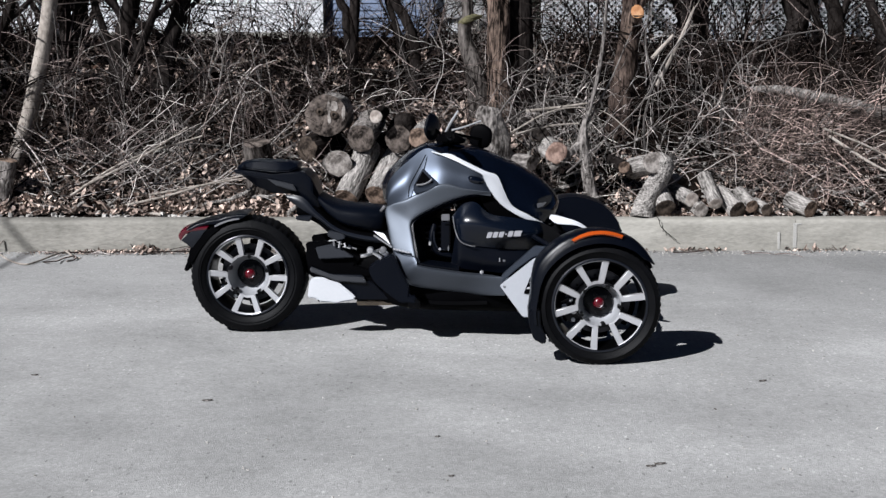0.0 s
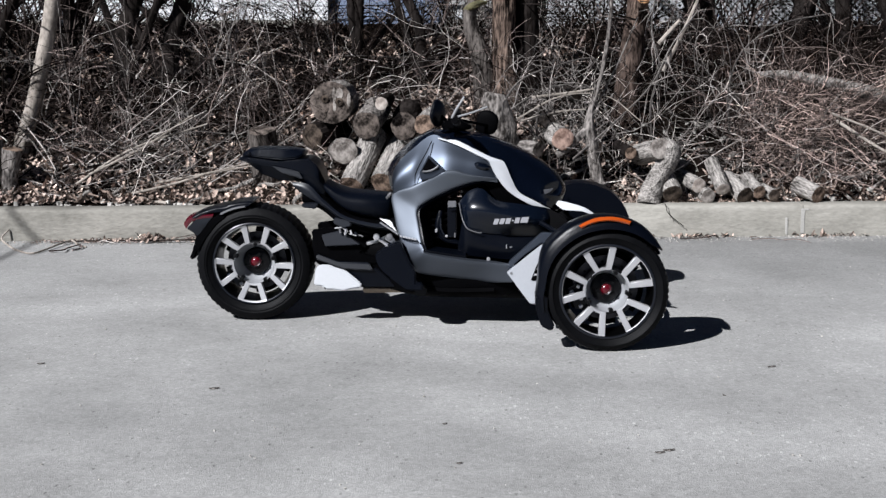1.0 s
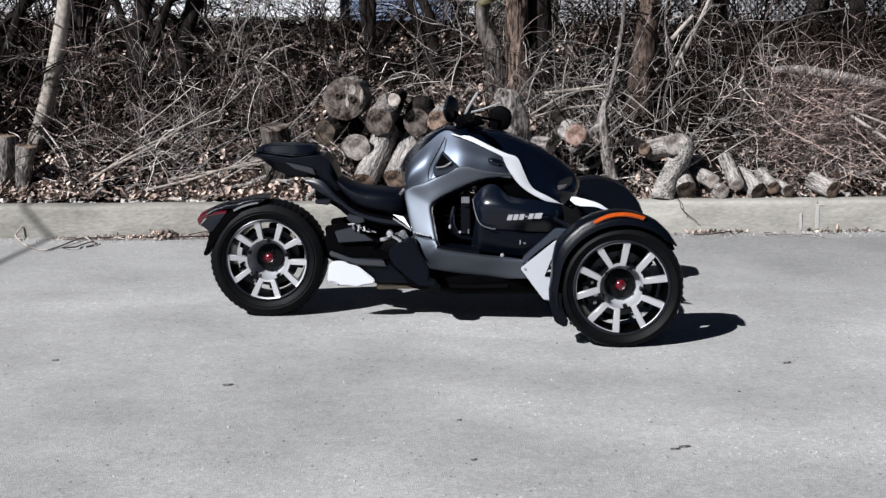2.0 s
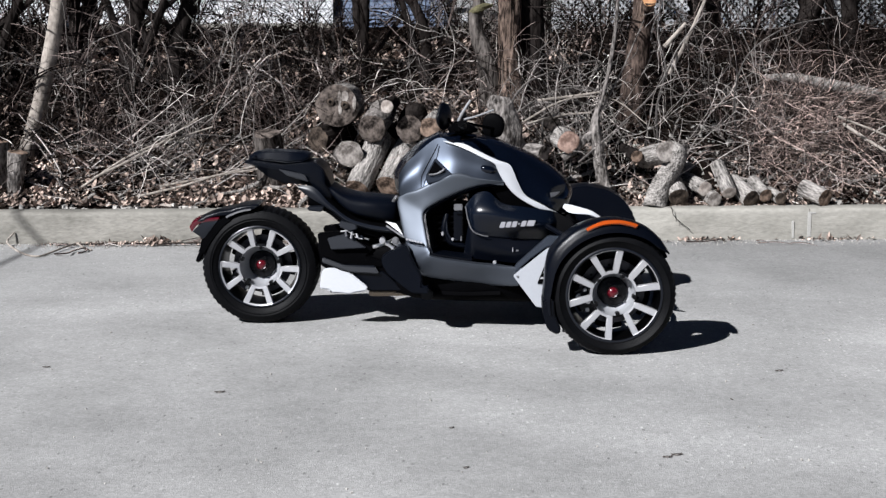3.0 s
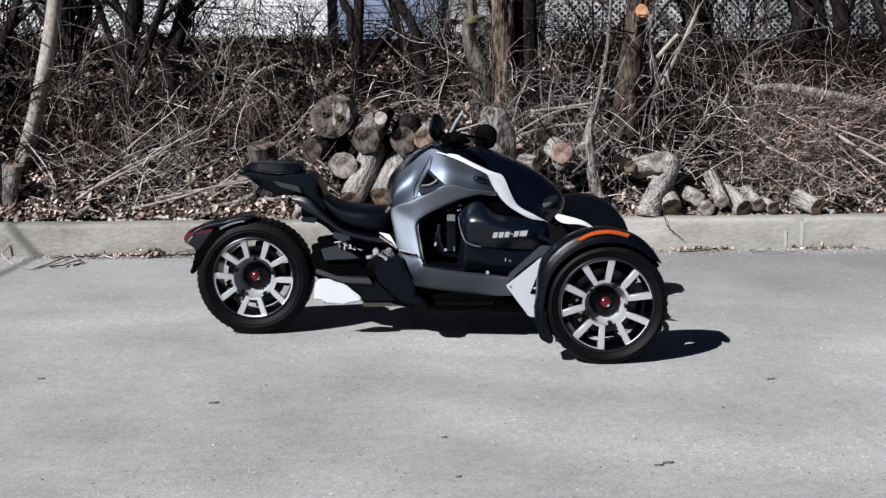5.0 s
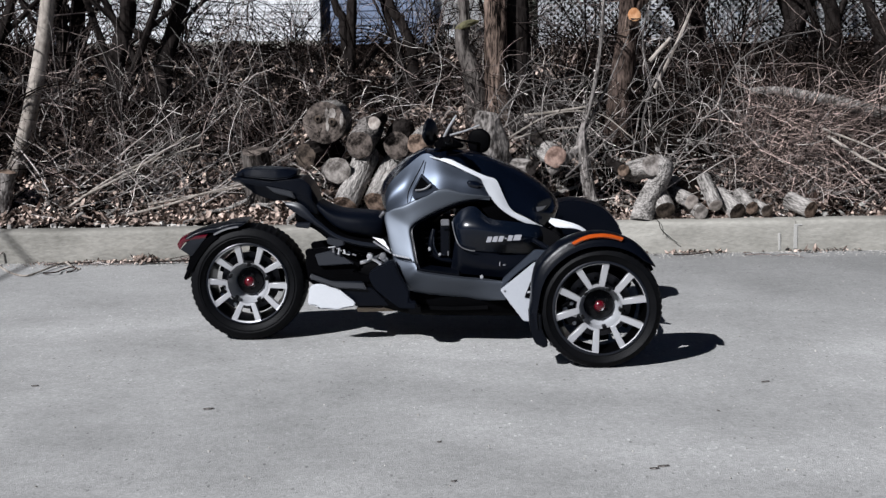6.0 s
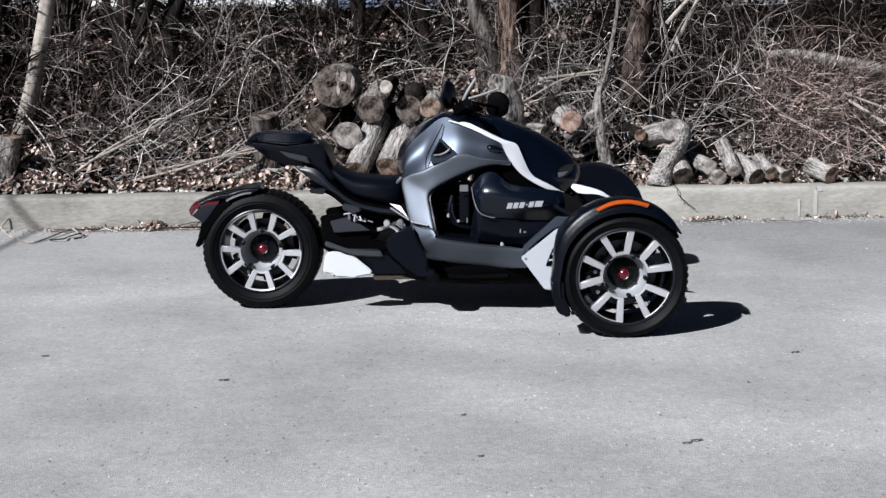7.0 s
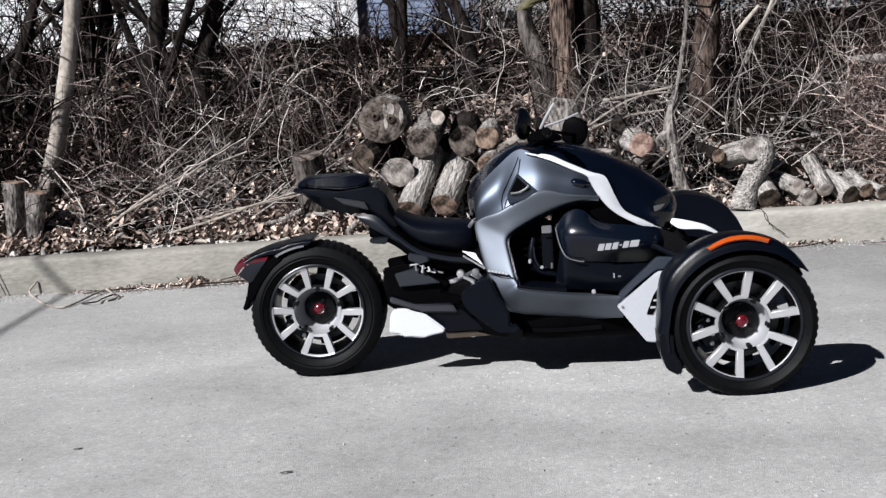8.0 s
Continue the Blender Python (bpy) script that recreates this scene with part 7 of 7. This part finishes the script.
    S("skid_bar", plate([(-0.300, 0.172), (-0.126, 0.170), (-0.072, 0.152), (-0.295, 0.148)], -0.13, 0.06, 0.003), BRASS, "dull tan lower bar")
    S("foot_peg", tube([(-0.258, -0.34, 0.436), (-0.222, -0.328, 0.443), (-0.16, -0.24, 0.455)], [0.009, 0.009, 0.008], 10, 12), CHROME, "bright foot peg")
    S("peg_boss", turned_at((-0.212, -0.318, 0.464), 0.016, 0.03), CHROME, "bright round boss")
    S("peg_boss", turned_at((-0.150, -0.300, 0.460), 0.017, 0.03), CAST_METAL, "round metal boss")
    S("peg_lug", plate([(-0.175, 0.452), (-0.150, 0.470), (-0.128, 0.452), (-0.120, 0.432), (-0.135, 0.424)], -0.296, 0.012, 0.003), CHROME)
    S("shift_rod", tube([(-0.200, -0.312, 0.452), (-0.175, -0.312, 0.436), (-0.160, -0.312, 0.424)], [0.010, 0.008, 0.011], 8, 10), CHROME)
    S("shift_rod", tube([(-0.14, -0.29, 0.445), (-0.13, -0.29, 0.436), (-0.118, -0.29, 0.43)], [0.006, 0.008, 0.005], 8, 10), ALUMINIUM)
    S("frame_tube", plate([(-0.205, 0.543), (-0.150, 0.534), (-0.132, 0.506), (-0.112, 0.474), (-0.140, 0.498), (-0.175, 0.522)], -0.245, 0.012, 0.003, -0.2, -0.15, 0.3, 0.5), CAST_METAL, "grey metal seat bracket")
    S("frame_tube", tube([(-0.198, -0.256, 0.527), (-0.15, -0.262, 0.496), (-0.110, -0.270, 0.470)], 0.0042, 8, 8), CHROME)
    for a, b, r, m in (((-0.43, 0.486), (-0.39, 0.492), 0.004, ALUMINIUM), ((-0.405, 0.488), (-0.402, 0.462), 0.006, CAST_METAL), ((-0.388, 0.484), (-0.362, 0.470), 0.0035, CHROME), ((-0.372, 0.486), (-0.378, 0.452), 0.007, CAST_METAL),
                       ((-0.352, 0.476), (-0.345, 0.455), 0.005, ALUMINIUM), ((-0.36, 0.458), (-0.322, 0.449), 0.003, ALUMINIUM), ((-0.33, 0.466), (-0.318, 0.452), 0.006, SLATE), ((-0.312, 0.452), (-0.290, 0.446), 0.004, CAST_METAL)):
        S("linkage", tube([(a[0], -0.175, a[1]), (b[0], -0.18, b[1])], r, 7, 4), m)

    # ---- rear fender, tail lamp
    rc = (RX, RZ)
    rf = [arc_points(rc, [0.301, 0.300, 0.300, 0.340, 0.372], 94, 140, -0.118, 9), arc_points(rc, [0.318, 0.322, 0.328, 0.358, 0.392], 90, 142, -0.112, 9), arc_points(rc, [0.324, 0.325, 0.332, 0.362, 0.398], 89, 142, -0.07, 9), arc_points(rc, [0.326, 0.327, 0.334, 0.366, 0.402], 89, 142, 0.0, 9)]
    rf += [[(x, -y, z) for x, y, z in line] for line in rf[2::-1]]
    P("rear_fender", sheet(rf, 40, 28, 0.007, (0, 0, -1)), SATIN_BLACK, "black rear fender")
    P("tail_lamp", sheet([[(-1.194, -0.085, 0.470), (-1.165, -0.10, 0.505), (-1.132, -0.112, 0.523), (-1.054, -0.117, 0.534)], [(-1.205, -0.08, 0.495), (-1.175, -0.10, 0.530), (-1.102, -0.11, 0.546), (-1.045, -0.112, 0.551)], [(-1.215, 0.0, 0.50), (-1.18, 0.0, 0.536), (-1.11, 0.0, 0.553), (-1.05, 0.0, 0.556)], [(-1.205, 0.08, 0.495), (-1.175, 0.10, 0.530), (-1.102, 0.11, 0.546), (-1.045, 0.112, 0.551)], [(-1.194, 0.085, 0.470), (-1.165, 0.10, 0.505), (-1.132, 0.112, 0.523), (-1.054, 0.117, 0.534)]], 18, 16, 0.02, (0, 0, -1)), RED_LENS, "dark red tail lamp")
    S("lamp_cheek", sheet([[(-1.190, -0.085, 0.472), (-1.132, -0.110, 0.522), (-1.054, -0.116, 0.534)], [(-1.163, -0.088, 0.455), (-1.115, -0.11, 0.49), (-1.075, -0.116, 0.51)], [(-1.140, -0.085, 0.435), (-1.11, -0.10, 0.455), (-1.096, -0.11, 0.480)]], 12, 8, 0.012, (0, 1, 0)), SLATE, "slate grey lamp cheek")
    S("fender_edge", sheet([arc_points(rc, [0.296, 0.300], 97, 122, -0.121, 7), arc_points(rc, [0.304, 0.310], 97, 122, -0.121, 7)], 16, 3, 0.006, (0, 1, 0)), CAST_METAL, "bright fender edge")
    S("fender_bracket", plate([(-1.008, 0.555), (-0.985, 0.535), (-1.03, 0.50), (-1.09, 0.425), (-1.13, 0.36), (-1.16, 0.37), (-1.135, 0.43), (-1.06, 0.53)], -0.114, 0.014, 0.003), MATT_BLACK, "black fender bracket")
    P("plate_bracket", plate([(-1.19, 0.312), (-1.165, 0.308), (-1.12, 0.43), (-1.10, 0.46), (-1.135, 0.47), (-1.155, 0.42), (-1.165, 0.37)], -0.06, 0.12, 0.006), MATT_BLACK, "black number plate bracket")

    # ---- handlebar
    P("steering_post", tube([(0.16, 0, 0.93), (0.12, 0, 1.0)], 0.03, 12, 6), MATT_BLACK)
    P("gauge_pod", loft([(0.13, 0.04, 0.985, 1.0), (0.16, 0.07, 0.965, 1.02), (0.22, 0.06, 0.96, 1.0), (0.25, 0.02, 0.965, 0.98)], 14, 3, 10), MATT_BLACK)
    S("handlebar", tube([(0.13, 0.0, 0.985), (0.16, -0.10, 0.975), (0.18, -0.20, 0.995), (0.18, -0.28, 1.015)], 0.014, 10, 18), MATT_BLACK)
    S("grip", tube([(0.181, -0.27, 1.013), (0.172, -0.36, 1.03)], 0.018, 12, 6), RUBBER)
    S("bar_end", tube([(0.172, -0.361, 1.03), (0.171, -0.372, 1.032)], 0.016, 12, 3), MATT_BLACK)
    P("brake_lever", tube([(0.15, -0.18, 1.02), (0.175, -0.20, 1.07), (0.215, -0.22, 1.135)], [0.006, 0.007, 0.005], 8, 12), ALUMINIUM, "bright brake lever")
    P("clutch_lever", tube([(0.181, 0.05, 1.023), (0.252, 0.06, 1.042), (0.33, 0.08, 1.07)], [0.006, 0.005, 0.004], 8, 12), ALUMINIUM, "bright clutch lever")
    P("lever_clamp", block(0.125, 0.175, -0.21, -0.15, 0.975, 1.03, 0.01), MATT_BLACK)
    near = loft([(-0.06, 0.006, -0.03, 0.03), (-0.045, 0.014, -0.055, 0.055), (0.0, 0.018, -0.068, 0.068), (0.045, 0.014, -0.05, 0.05), (0.06, 0.006, -0.02, 0.02)], 16, 2.2, 16)
    rm = near.copy()
    bmesh.ops.transform(near, matrix=pose(0.085, -0.13, 1.05, 0, 30, 60), verts=near.verts)
    P("mirror", near, SATIN_BLACK, "black mirror housing")
    bmesh.ops.transform(rm, matrix=pose(0.335, 0.44, 0.965, 0, 10, -15) @ Matrix.Diagonal((1.0, 1.0, 1.0, 1)), verts=rm.verts)
    P("mirror", rm, MATT_BLACK, "black mirror housing")
    P("mirror_stalk", tube([(0.16, 0.25, 1.0), (0.26, 0.36, 0.97), (0.34, 0.43, 0.95)], 0.008, 8, 10), MATT_BLACK)
    P("mirror_stalk", tube([(0.15, -0.10, 0.99), (0.12, -0.12, 1.02), (0.09, -0.13, 1.05)], 0.008, 8, 10), MATT_BLACK)
    return bike


build_motorcycle()
